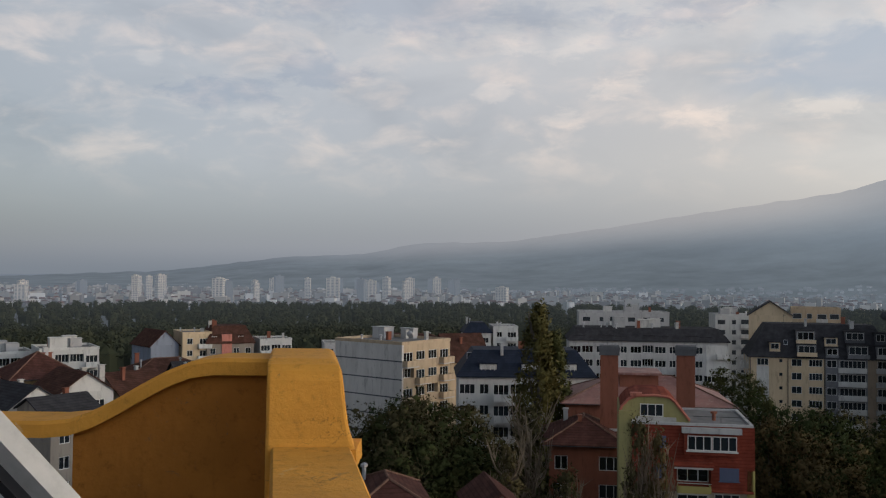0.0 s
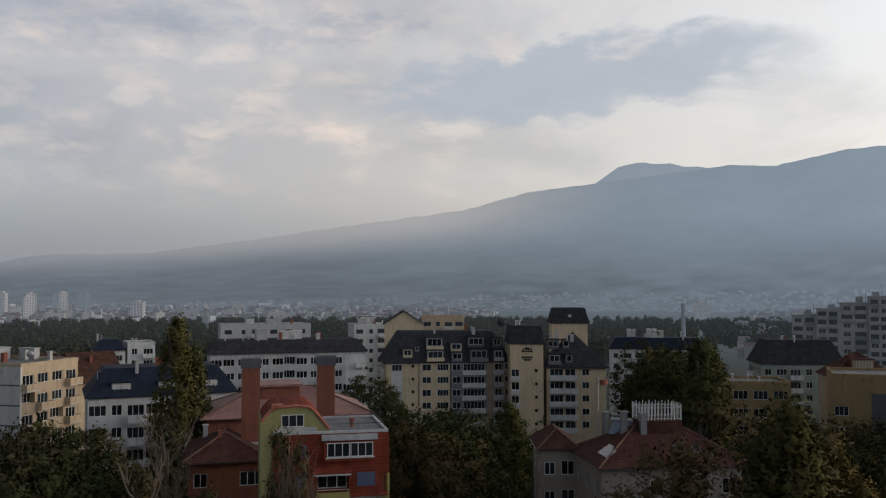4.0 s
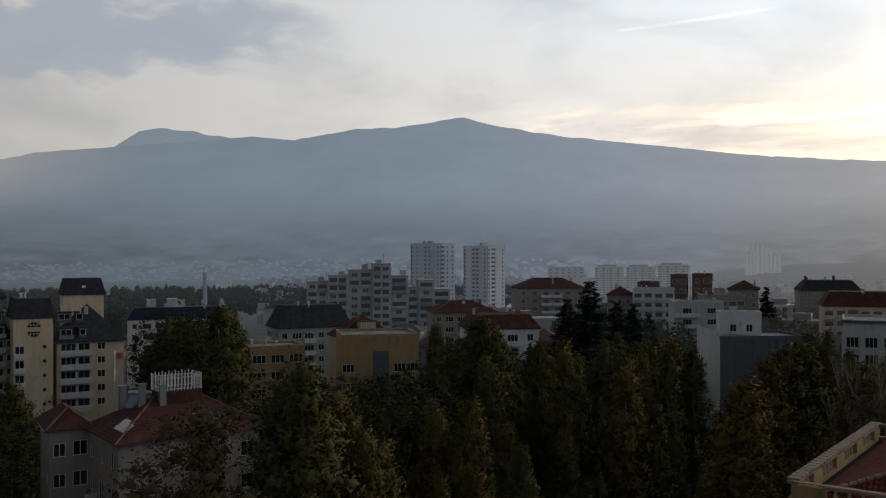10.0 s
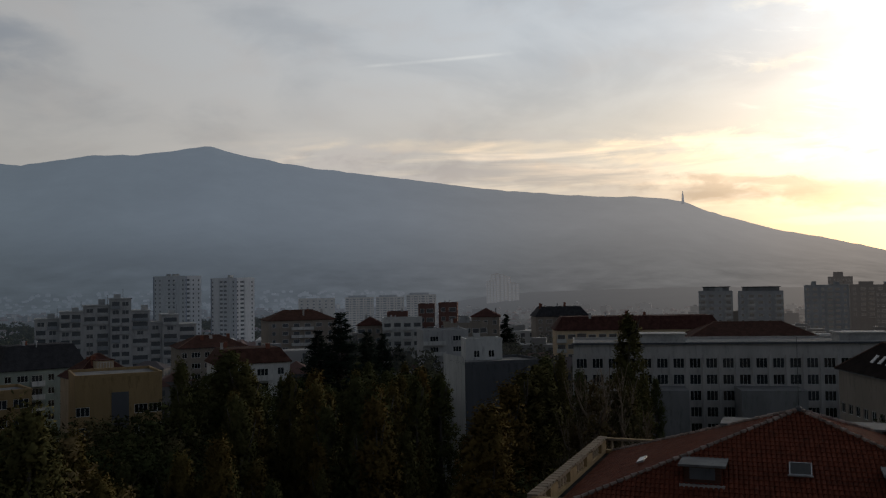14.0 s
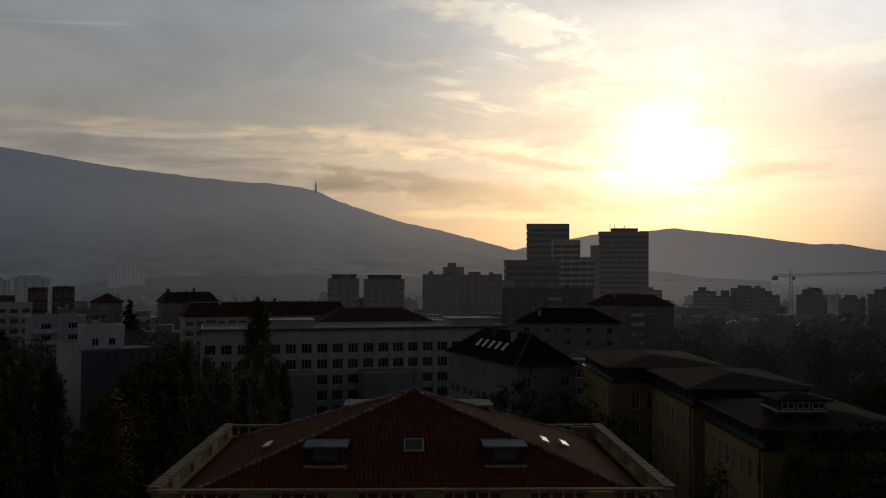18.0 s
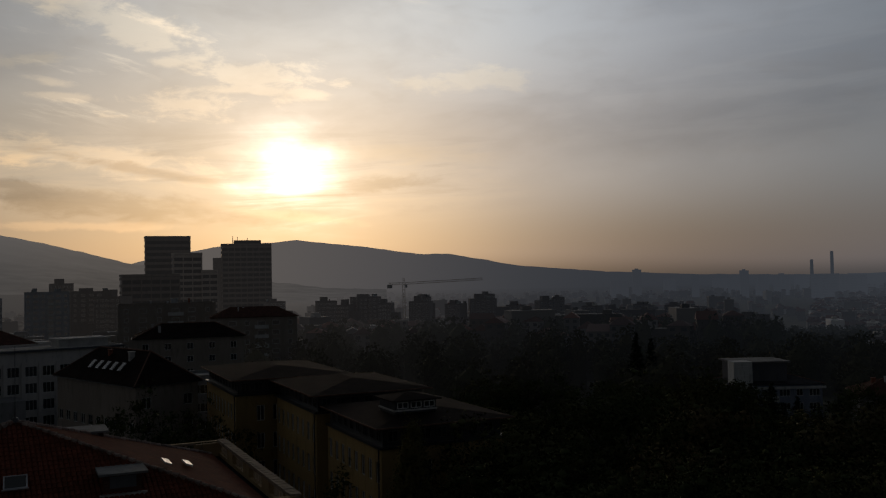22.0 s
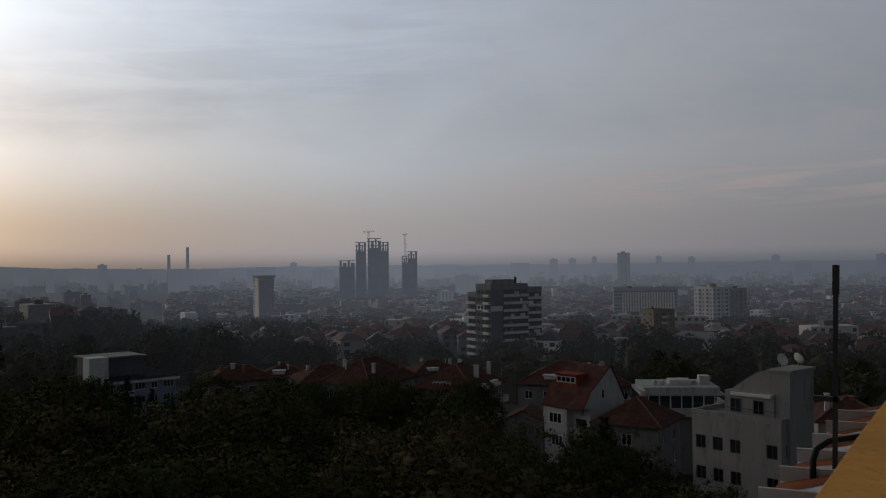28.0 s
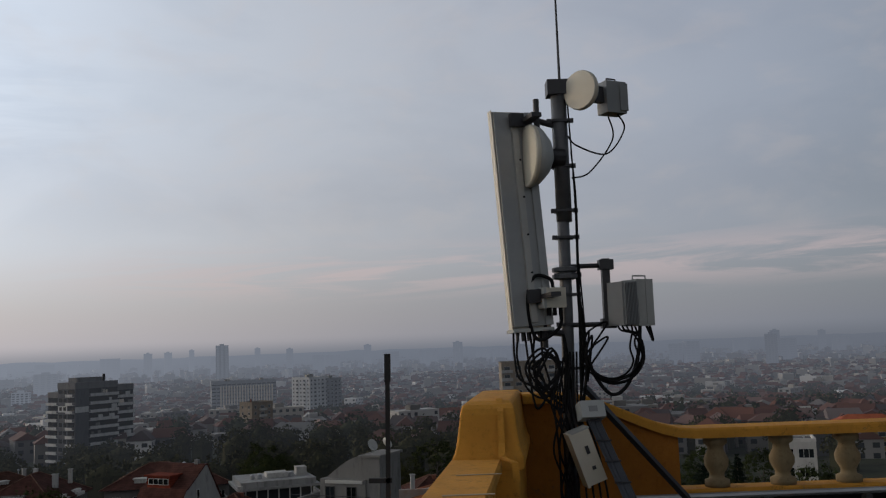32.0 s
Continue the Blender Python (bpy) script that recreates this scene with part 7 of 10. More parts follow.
# lemon gable with a broken arch behind it
g = thing("house", pose(18.2, 77.9, 0, 0, 0, -10.1) @ pose(0, 1.2, 0), "faded lemon house with an arched gable edged in salmon", "house")
part("wall", Shape().box(-2.75, -1.62, -0.9, 8, 0, 23.0).box(-1.619, 3.3, 8.0, 9.0, 0, 22.2), g, mats=(M_LEMON,))
prof = [(-2.75, 22.6), (-2.5, 23.3), (-1.9, 23.95), (-1.2, 24.25), (0.4, 24.35), (1.6, 24.2), (2.1, 23.8), (3.35, 22.25)]
s, e = Shape(), Shape()
for (xa, za), (xb, zb) in zip(prof, prof[1:]):
    for y in (0.0, 7.9):
        s.quad((xa, y, 21.9), (xb, y, 21.9), (xb, y, zb), (xa, y, za))
    s.quad((xa, 0, za), (xb, 0, zb), (xb, 7.9, zb), (xa, 7.9, za), slot=1)
    e.tube([(xa, -0.08, za + 0.03), (xb, -0.08, zb + 0.03)], 0.13, 6)
part("gable", s, g, mats=(M_LEMON, M_REDTILE))
part("gable_coping", e, g, mats=(M_SALMON,), label="salmon-coloured arched coping")
part("pier_cap", Shape().box(-1.75, -0.75, -0.4, 0.5, 24.3, 24.55), g, mats=(M_SALMON,))
fit_window(g, -0.9, 22.5, 2.0, 1.1, 3)
part("balcony_panel", Shape().box(-1.3, 2.2, -0.35, -0.25, 22.01, 22.5), g, mats=(M_CONC,))
building("low house roof of red tiles among trees", -5.2, 54.8, 10, 4.6, 7, 20.2, 0, M_OLD, roof="hip", roof_mat=M_TILE, roof_h=1.4, name="house", category="house", bits=1, kinds="v")
building("low house roof of red tiles among trees", 2.4, 59.9, 7.5, 3.2, 6, 19.0, 0, M_OLD, roof="gable", roof_mat=M_TILE, roof_h=1.2, along="y", name="house", category="house")

# the big cream block with charcoal roofs
def roof_dormer(root, x, z, w, h, eave, rise, inset, wall, roof_mat, balcony=None, slope0=-0.4):
    """A dormer that stands out of a mansard slope, with a window, and a low balcony front where given."""
    y = slope0 + (inset - slope0) * (z - eave) / rise - 0.15
    dm = part("dormer", Shape().box(x, x + w, y, y + 2.6, z, z + h), root, mats=(wall,))
    part("dormer_roof", Shape().box(x - 0.2, x + w + 0.2, y - 0.3, y + 2.6, z + h + 0.004, z + h + 0.2), dm, mats=(roof_mat,))
    n = max(1, round(w / 1.3))
    part("window", cache_window((w - 0.5), h * 0.62, n), dm, Matrix.Translation((x + 0.25, y - 0.07, z + h * 0.28)))
    if balcony:
        part("balcony_panel", Shape().box(x - 0.1, x + w + 0.1, y - 0.75, y - 0.65, z - 0.1, z + 0.75).box(x - 0.1, x + w + 0.1, y - 0.65, y, z - 0.1, z), dm, mats=(balcony,))


def cache_window(w, h, bars, mat=None):
    mat = mat or M_FRAME
    window_meshes(w, h, bars, mat)
    return cache[("win", round(w, 2), round(h, 2), bars, mat.name)][2]


def column_of(root, x, w, h, tops, bars, y=0.0, mat=None):
    """One window above another on a wall face."""
    for z in tops:
        part("window", cache_window(w, h, bars, mat), root, Matrix.Translation((x, y - 0.06, z - h)))


def balconies(root, x, w, tops, deep, mat, tall=1.05, y=0.0):
    """Balcony fronts one above another; tops: upper edge of each front."""
    for z in tops:
        part("balcony", Shape().box(x, x + w, y - deep, y - deep + 0.1, z - tall, z).box(x, x + 0.1, y - deep + 0.1, y, z - tall, z).box(x + w - 0.1, x + w, y - deep + 0.1, y, z - tall, z).box(
            x + 0.1, x + w - 0.1, y - deep + 0.1, y, z - tall, z - tall + 0.14), root, mats=(mat,))


M_GREYBAY = plaster("slate_grey_render", (0.19, 0.195, 0.21))
M_TAUPE = plaster("taupe_render", (0.30, 0.24, 0.18))
EA, RI, IN = 17.85, 6.8, 3.6
g = thing("apartment_building", pose(64.8, 188.7, 0, 0, 0, -13.9), "cream and grey apartment block with charcoal mansard roof and balconies", "building")
part("wall", Shape().box(0, 14.86, 0, 14, -2, EA), g, mats=(M_CREAM,))
part("grey_wall", Shape().box(14.861, 22.9, -0.25, 14, -2, EA), g, mats=(M_GREYBAY,), label="slate-grey centre bays")
part("taupe_wall", Shape().box(22.901, 28.4, -0.1, 14, -2, EA), g, mats=(M_TAUPE,))
part("roof", mansard_roof(28.4, 14, RI, IN), g, Matrix.Translation((0, 0, EA + 0.16)), mats=(M_SHINGLE,))
rows = [17.65 - 2.83 * k for k in range(6)]
column_of(g, 1.5, 2.25, 1.45, rows, 3)
part("spandrel", Shape().box(1.4, 3.85, -0.04, -0.004, 0, 16.1), g, mats=(M_WHITE,), label="white strip below the windows")
column_of(g, 5.9, 0.62, 0.65, [z - 0.1 for z in rows], 1, 0, M_DARKFRAME)
column_of(g, 8.3, 2.0, 1.45, rows, 2)
column_of(g, 11.7, 2.6, 1.45, rows, 4)
for x in (0.15, 7.6, 14.7):
    part("downpipe", Shape().tube([(x, -0.1, 0), (x, -0.1, EA)], 0.07, 6), g, mats=(M_DARKMETAL,))
column_of(g, 15.1, 1.9, 1.5, rows, 2, -0.25)
column_of(g, 17.6, 4.9, 1.55, rows, 6, -0.25)
balconies(g, 17.3, 5.3, [z - 1.45 for z in rows], 0.9, M_WHITE, y=-0.25)
column_of(g, 24.8, 1.7, 1.5, rows, 2, -0.1)
balconies(g, 24.5, 2.3, [z - 1.45 for z in rows], 0.8, M_GREYW, y=-0.1)
column_of(g, 27.1, 0.8, 1.4, rows, 1, -0.1)
for y in (2.0, 7.5):
    for z in rows:
        part("balcony", Shape().box(-0.9, 0, y, y + 3.2, z - 2.5, z - 1.45), g, mats=(M_WHITE,))
        part("window", cache_window(2.4, 1.4, 3), g, Matrix.Translation((-0.06, y + 2.8, z - 1.5)) @ pose(0, 0, 0, 0, 0, -90))
for x, z, w, h, m, bal in ((4.0, 19.1, 2.1, 1.9, M_CREAM, None), (9.4, 18.4, 3.7, 2.3, M_GREYBAY, M_CREAM), (9.4, 20.9, 3.7, 2.6, M_GREYBAY, M_CREAM), (14.9, 18.2, 2.5, 2.0, M_GREYBAY, None), (14.9, 20.4, 2.5, 1.8, M_CREAM, None),
                           (19.1, 18.2, 4.0, 2.6, M_DKGREY, M_GREYBAY), (18.9, 21.2, 3.8, 2.3, M_DKGREY, None), (24.6, 18.3, 2.1, 2.4, M_GREYBAY, M_GREYW), (24.6, 21.0, 2.1, 2.3, M_DKGREY, None)):
    roof_dormer(g, x, z, w, h, EA, RI, IN, m, M_SHINGLE, bal)
roof_bits(g, 24, 8, EA + RI, 9, 7, "ccvva")
skylight(g, Matrix.Translation((6.9, 1.0, 20.6)) @ pose(0, 0, 0, -35, 0, 0), 0.8, 1.1)
dish(pose(27.6, 6.0, 26.6, 70, 0, 150), 1.05, M_DKGREY, "dark dish", g)
g = thing("stair_tower", pose(88.8, 176.1, 0, 0, 0, -21.7), "cream stair tower with a split round window and charcoal cap", "tower")
part("wall", Shape().box(0.6, 7.9, 0, 13, -2, 22.3), g, mats=(M_CREAM,))
part("roof", mansard_roof(7.3, 13, 3.9, 0.5, 0.25), g, Matrix.Translation((0.6, 0, 22.46)), mats=(M_SHINGLE,))
for sign, name_z in ((1, 20.55), (-1, 19.75)):
    p, f = Shape(), Shape()
    arc = [(4.3 + 1.28 * math.cos(w), name_z + sign * 1.15 * math.sin(w)) for w in [math.pi * k / 14 for k in range(15)]]
    pts = [(x, -0.03, z) for x, z in arc]
    p.quad(*(reversed(pts) if sign < 0 else pts))
    for (xa, za), (xb, zb) in zip(arc, arc[1:] + arc[:1]):
        f.tube([(xa, -0.05, za), (xb, -0.05, zb)], 0.06, 5)
    for o in (-0.6, 0.0, 0.6):
        f.box(4.3 + o - 0.05, 4.3 + o + 0.05, -0.09, -0.035, *sorted((name_z, name_z + sign * (1.1 - 0.35 * abs(o)))))
    f.box(3.15, 5.45, -0.09, -0.035, *sorted((name_z + sign * 0.45, name_z + sign * 0.55)))
    rw = part("round_window", f, g, mats=(M_CREAM,), label="half-round cream-framed window")
    part("pane", p, rw, mats=(M_GLASS,))
tops = [16.9 - 2.9 * k for k in range(5)]
column_of(g, 6.0, 0.62, 0.62, tops, 1, 0, M_DARKFRAME)
column_of(g, 0.85, 1.7, 1.6, tops, 2)
balconies(g, 0.6, 2.1, [z - 1.5 for z in tops], 0.9, M_WHITE)
roof_bits(g, 5.5, 10, 26.2, 12, 6, "vvav")
EA, RI = 17.05, 7.4
g = thing("apartment_building", pose(97.4, 174.1, 0, 0, 0, -24.2), "cream wing with white balconies and a charcoal hip roof", "building")
part("wall", Shape().box(0, 13.1, 0, 13, -2, EA), g, mats=(M_CREAM,))
part("roof", hip_roof(13.1, 13, RI, 0.7), g, Matrix.Translation((0, 0, EA + 0.18)), mats=(M_SHINGLE,))
tops = [16.85 - 2.88 * k for k in range(5)]
column_of(g, 0.8, 2.9, 1.5, tops, 3)
column_of(g, 4.1, 2.3, 1.5, tops, 2)
balconies(g, 0.6, 6.2, [z - 1.35 for z in tops], 0.9, M_WHITE, 1.2)
column_of(g, 7.85, 1.55, 1.45, tops, 2)
part("balcony", Shape().lathe([(0.9, 0), (0.9, 1.05), (0.75, 1.05), (0.75, 0.12)], 16, at=(12.6, 0.1, 13.4)), g, mats=(M_SALMON,), label="rounded orange balcony")
for z in tops:
    part("window", cache_window(1.6, 1.4, 2), g, Matrix.Translation((13.16, 4.0, z - 1.4)) @ pose(0, 0, 0, 0, 0, 90))
for x, z, w, h in ((0.5, 17.9, 2.6, 2.1), (4.2, 17.9, 1.6, 2.1), (0.4, 21.0, 2.7, 2.0), (3.8, 21.0, 1.7, 2.0)):
    roof_dormer(g, x, z, w, h, EA, RI, 6.5, M_DKGREY, M_SHINGLE, M_GREYBAY if z < 20 and w > 2 else None, -0.7)
roof_bits(g, 8, 8, EA + RI - 1.2, 13, 4, "cv")
g = building("cream house with a pointed gable and dark verge", *place(18.9, 232), -19.0, 10.0, 13, 25.3, -1, M_CREAM, front=[".s", ".."], roof="gable", roof_mat=M_SHINGLE, roof_h=3.3, along="y", name="house", category="house", bits=1, kinds="v")
g = building("slim cream tower house with a dark steep roof", 111.0, 195.5, -24.6, 8.8, 9, 25.8, 0, M_CREAM, front=["....", "...."], roof="mansard", roof_mat=M_SHINGLE, roof_h=3.7, inset=0.5, name="house", category="house")
part("roof_window", Shape().box(4.0, 4.8, -0.05, 0.35, 27.0, 28.0), g, mats=(M_FRAME,))
building("orange-topped flats behind the cream block", 92.0, 236.0, -20, 12, 10, 26.2, -3, M_PEACH, front=["WwbW"] * 6, bits=3, seed=14)
building("dark-roofed terrace of white flats", 140.0, 214.0, -32, 26.0, 11, 17.5, -1, M_WHITE, front=["wWbwWbwW"] * 5, roof="mansard", roof_mat=M_NAVY, roof_h=3.0, bits=6, kinds="cx", seed=15)

# far side of the first corner
building("white flats with dark loggias and flat roofs", -78.0, 173.3, 32.2, 11.0, 11, 19.1, -1, M_WHITE, front=["wllb", "bllb", "wllb", "wllw", "wllw"], panel=M_WHITE, storey=2.9, top=0.5, bits=4, seed=17, kinds="cx")
building("white flats with dark loggias and flat roofs", -90.5, 178.0, 34.2, 8.5, 11, 17.8, -1, M_WHITE, front=["bllw"] * 5, side=["ww"] * 5, bits=4, seed=18, kinds="cx")
building("house with a large orange-red tiled roof", -56.5, 117.5, 40.3, 9.0, 9, 20.2, 0, M_OCHRE, front=["www"] * 5, roof="hip", roof_mat=M_TILE, roof_h=3.2, name="house", category="house", bits=3, kinds="c", seed=19)
building("pale house with enclosed balconies", -63.5, 110.0, 40, 6.5, 9, 20.6, 0, M_CREAM, front=["gw"] * 5, name="house", category="house", bits=2, seed=20)
for k, (x, y, zt, m) in enumerate(((-47.3, 110.3, 19.6, M_TILEOLD), (-41.5, 116.0, 18.8, M_TILEOLD), (-50.5, 104.0, 18.6, M_SHINGLE), (-44.0, 101.0, 17.6, M_SHINGLE))):
    building("small white gabled house with dormer and tiled roof", x, y, 43.2 + 4 * k, 7.0, 9, zt, 0, M_WHITE if k % 2 == 0 else M_OLD, front=["ww"] * 5, roof="gable", roof_mat=m, roof_h=2.4, along="x" if k % 2 else "y",
             name="house", category="house", bits=2, kinds="c", seed=22 + k)
building("blue-grey gabled house end with brown roof", -69.7, 213.9, 40.0, 7.0, 12, 16.9, -2, M_BLUEGREY, front=["..", "ww"], roof="gable", roof_mat=M_TILEOLD, roof_h=3.4, along="y", name="house", category="house")
building("cream flats with terraces", -63.0, 217.0, 28, 7.0, 11, 19.5, -2, M_CREAM, front=["wb"] * 6, bits=3, seed=27)
g = building("terrace of houses with a brown mansard roof", -57.6, 219.0, 24.5, 11.5, 11, 17.0, -2, M_OLD, front=["wwww"] * 5, roof="mansard", roof_mat=M_TILEOLD, roof_h=4.2, inset=1.8, bits=3, kinds="c", seed=28)
part("pink_bay", Shape().box(3.6, 6.0, -0.2, 2.0, 16.0, 21.3), g, mats=(plaster("salmon_render", (0.55, 0.22, 0.17)),))
for x in (1.0, 7.5):
    dormer(g, x, 0.4, 19.3, 1.6, 1.8, 1.8, M_TILEOLD, M_TILEOLD)
building("white modern flats with rounded terraces", -45.5, 223.5, 22.7, 8.0, 10, 17.6, -2, M_WHITE, front=["bWb"] * 5, bits=5, kinds="ca", seed=29)
building("long brown tiled roof below the terrace houses", -55.1, 160.8, 33.9, 14.0, 9, 16.2, -1, M_PEACH, front=["WwWw"] * 4, roof="hip", roof_mat=M_TILEOLD, roof_h=2.2, name="house", category="house", bits=3, kinds="cv", seed=31)
building("grey pitched roofs with skylights", -44.0, 150.0, 30, 10.0, 9, 16.6, -1, M_OLD, roof="gable", roof_mat=M_SHINGLE, roof_h=2.6, along="x", name="house", category="house", bits=2, kinds="v", seed=32)
building("flats at the edge of the park", -30.0, 228.0, 12, 16.0, 10, 16.4, -2, M_GREYW, front=["wWwbW"] * 5, bits=6, seed=33, kinds="cva")
building("long low roofs at the edge of the park", -20.0, 238.0, 6, 22.0, 10, 15.8, -2, M_PEACH, front=["wWwbWw"] * 5, roof="hip", roof_mat=M_TILEOLD, roof_h=2.4, bits=6, seed=34, kinds="cv")



# ---- houses below the mountain ----
g = building("grey old house with a wide red tiled hip roof and skylights", 45.35, 70.7, -15.6, 14.0, 9.9, 18.2, 0, M_OLD, front=[".w.w", "w.ww", "w.ww"], side=["nnw", "nbw", "nbw", "nbw"], storey=3.1, top=0.3,
             roof="hip", roof_mat=M_TILE, roof_h=3.1, name="house", category="house", over=0.45)
for y, w, h in ((3.9, 1.5, 1.4), (1.7, 0.7, 1.1), (2.5, 0.7, 1.1)):
    skylight(g, Matrix.Translation((0.75, y, 19.08)) @ pose(0, 0, 0, 0, 57, 0) @ pose(0, 0, 0, 0, 0, -90), w, h)
for x in (7.6, 9.4):
    skylight(g, Matrix.Translation((x, 1.2, 19.35)) @ pose(0, 0, 0, -58, 0, 0), 0.7, 1.1)
pan = thing("solar_heater", g.matrix_basis @ pose(2.6, 6.4, 20.4, 0, 0, -40), "blue-grey solar water heaters on the tiled roof", "solar heater")
for k in range(2):
    part("collector", Shape().box(1.1 * k, 1.1 * k + 1.0, 0, 0.06, 0, 1.7), pan, pose(0, 0, 0, -48, 0, 0), mats=(M_BLUEGREY,))
part("tank", Shape().tube([(-0.2, 1.35, 1.25), (2.3, 1.35, 1.25)], 0.22, 10), pan, mats=(M_METAL,))
part("stand", Shape().box(0.0, 0.06, 1.2, 1.26, -1.0, 1.1).box(2.0, 2.06, 1.2, 1.26, -1.0, 1.1).box(0, 2.06, 0, 0.06, -0.9, 0.0), pan, mats=(M_DARKMETAL,))
for x, y, h in ((3.4, 4.6, 22.7), (5.0, 3.6, 22.6), (2.6, 8.0, 22.2)):
    part("chimney", Shape().box(x, x + 0.6, y, y + 0.5, 19.6, h).box(x - 0.08, x + 0.68, y - 0.08, y + 0.58, h, h + 0.12), g, mats=(M_GREY,))
part("flue", Shape().tube([(2.2, 8.4, 20.2), (2.2, 8.4, 25.6)], 0.05, 6).lathe([(0.16, 0), (0.16, 0.12)], 8, at=(2.2, 8.4, 25.6)), g, mats=(M_METAL,))
cage = thing("roof_balustrade", g.matrix_basis.copy(), "white picket balustrade round a small roof platform", "balustrade")
part("platform", Shape().box(5.0, 9.2, 3.7, 6.3, 20.6, 22.0), cage, mats=(M_TILEOLD,))
for y in (3.75, 6.2):
    part("rail", Shape().box(5.05, 9.15, y, y + 0.05, 23.2, 23.28).box(5.05, 9.15, y, y + 0.05, 22.15, 22.22), cage, mats=(M_WHITE,))
    for k in range(13):
        x = 5.05 + 4.0 * k / 12
        part("picket", Shape().box(x, x + 0.10, y - 0.03, y - 0.002, 22.0, 23.55 + 0.12 * (k % 2)), cage, mats=(M_WHITE,))
for x in (5.0, 9.14):
    part("rail", Shape().box(x, x + 0.05, 3.82, 6.19, 23.2, 23.28), cage, mats=(M_WHITE,))
    for k in range(7):
        y = 3.9 + 2.1 * k / 6
        part("picket", Shape().box(x - 0.03, x - 0.002, y, y + 0.10, 22.0, 23.6), cage, mats=(M_WHITE,))
building("small house with a faded tiled roof", 44.4, 80.6, -22.0, 3.7, 6.6, 18.4, 0, M_OLD, front=["nw"] * 4, side=["nn"] * 4, roof="hip", roof_mat=M_TILEOLD, roof_h=1.7, name="house", category="house", seed=42, over=0.35)
g = building("ochre hall with a tall dark window recess", 108.2, 103.9, -41.2, 13.0, 12, 21.2, 0, M_OCHRE, front=["......", "W...WW", "W...WW", "W...WW"], storey=3.2, top=0.4, name="hall", category="hall")
# a dark sheet on the wall stands in for the recess and its shade
part("dark_recess", Shape().box(5.3, 7.9, -0.06, -0.005, 13.0, 18.8), g, mats=(M_DKGREY,))
building("flat-roofed ochre annex with pale parapet", 100.5, 118.0, -30.4, 9.5, 9, 19.0, 0, M_OCHRE, front=["WWW"] * 4, name="hall", category="hall", bits=3, kinds="v", seed=43)
g = building("grey-green flats with dark slate mansard roof", 144.4, 159.3, -27.2, 18.0, 11, 17.5, -1, plaster("grey_green_render", (0.28, 0.32, 0.28)), front=["wWbwWw"] * 5, side=["gw"] * 5, roof="mansard", roof_mat=M_SHINGLE,
             roof_h=5.2, inset=2.0, bits=4, kinds="cv", seed=44)
for x in (1.2, 6.5, 12.6):
    dormer(g, x, 0.5, 18.0, 2.6, 2.0, 2.0, M_WHITE, M_SHINGLE)
dormer(g, 9.5, 1.5, 20.3, 2.0, 1.5, 1.5, M_DKGREY, M_SHINGLE)
g = building("house with red tiled gables and terraces", 140.6, 135.1, -31.1, 12.0, 11, 16.8, 0, M_PEACH, front=["wbbw"] * 4, roof="hip", roof_mat=M_TILE, roof_h=4.6, name="house", category="house", bits=2, kinds="c", seed=45)
dormer(g, 4.2, 0.4, 18.2, 3.6, 2.2, 3.0, M_PEACH, M_TILE)
M_PALECONC = in_distance(plaster("stained_pale_concrete", (0.36, 0.35, 0.34), tint=(0.17, 0.165, 0.16)))
g = thing("apartment_building", pose(234.57, 224.95, -6, 0, 0, -46.2), "stepped pale concrete apartment block with loggias and roof terraces", "building")
rs4 = random.Random(46)
for x0, x1, zt, y in ((-12.86, -5.2, 31.2, 1.0), (-5.2, 2.0, 33.5, -0.8), (2.0, 10.7, 35.4, 0.2), (10.7, 17.4, 37.6, -1.5), (17.4, 23.5, 33.3, -0.4), (23.5, 27.6, 29.1, 0.8), (27.6, 33.1, 31.7, -0.9), (33.1, 39.2, 28.2, 0.4)):
    part("wall", Shape().box(x0, x1 - 0.01, y, 13, 0, zt), g, mats=(M_PALECONC,))
    part("roof", Shape().box(x0 - 0.3, x1 + 0.25, y - 0.45, 13.2, zt + 0.004, zt + 0.35), g, mats=(M_FARCONC,))
    n = 2 if x1 - x0 > 6.5 else 1
    for k in range(9):
        z = zt - 0.55 - 2.85 * k
        for j in range(n):
            a = x0 + 0.5 + j * (x1 - x0 - 0.5) / n
            b = x0 + (j + 1) * (x1 - x0 - 0.5) / n - 0.2
            kind = rs4.random()
            if kind < 0.6:
                part("loggia", Shape().box(a, b, y - 0.03, y - 0.004, z - 1.7, z - 0.25), g, mats=(M_FARGLASS,))
                part("balcony_panel", Shape().box(a - 0.2, b + 0.2, y - 0.9, y - 0.8, z - 2.75, z - 1.7).box(a - 0.2, b + 0.2, y - 0.8, y - 0.001, z - 2.85, z - 2.7), g, mats=(rs4.choice((M_PALECONC, M_FARCONC, M_FARGREY)),))
            else:
                m = (a + b) / 2
                part("window", Shape().box(m - 1.0, m - 0.06, y - 0.03, y - 0.004, z - 1.7, z - 0.4).box(m + 0.06, m + 1.0, y - 0.03, y - 0.004, z - 1.7, z - 0.4), g, mats=(M_FARGLASS,))
for x, z, h in ((-9.0, 31.5, 1.6), (7.0, 35.7, 2.0), (-1.5, 33.8, 1.2), (12.0, 37.9, 1.4), (21.0, 33.6, 1.8), (30.0, 32.0, 1.4)):
    part("roof_hut", Shape().box(x, x + 2.2, 4, 6, z, z + h), g, mats=(M_FARCONC,))
    part("aerial", Shape().tube([(x + 3, 5, z), (x + 3, 5, z + 3.4)], 0.06, 4), g, mats=(M_DARKMETAL,))
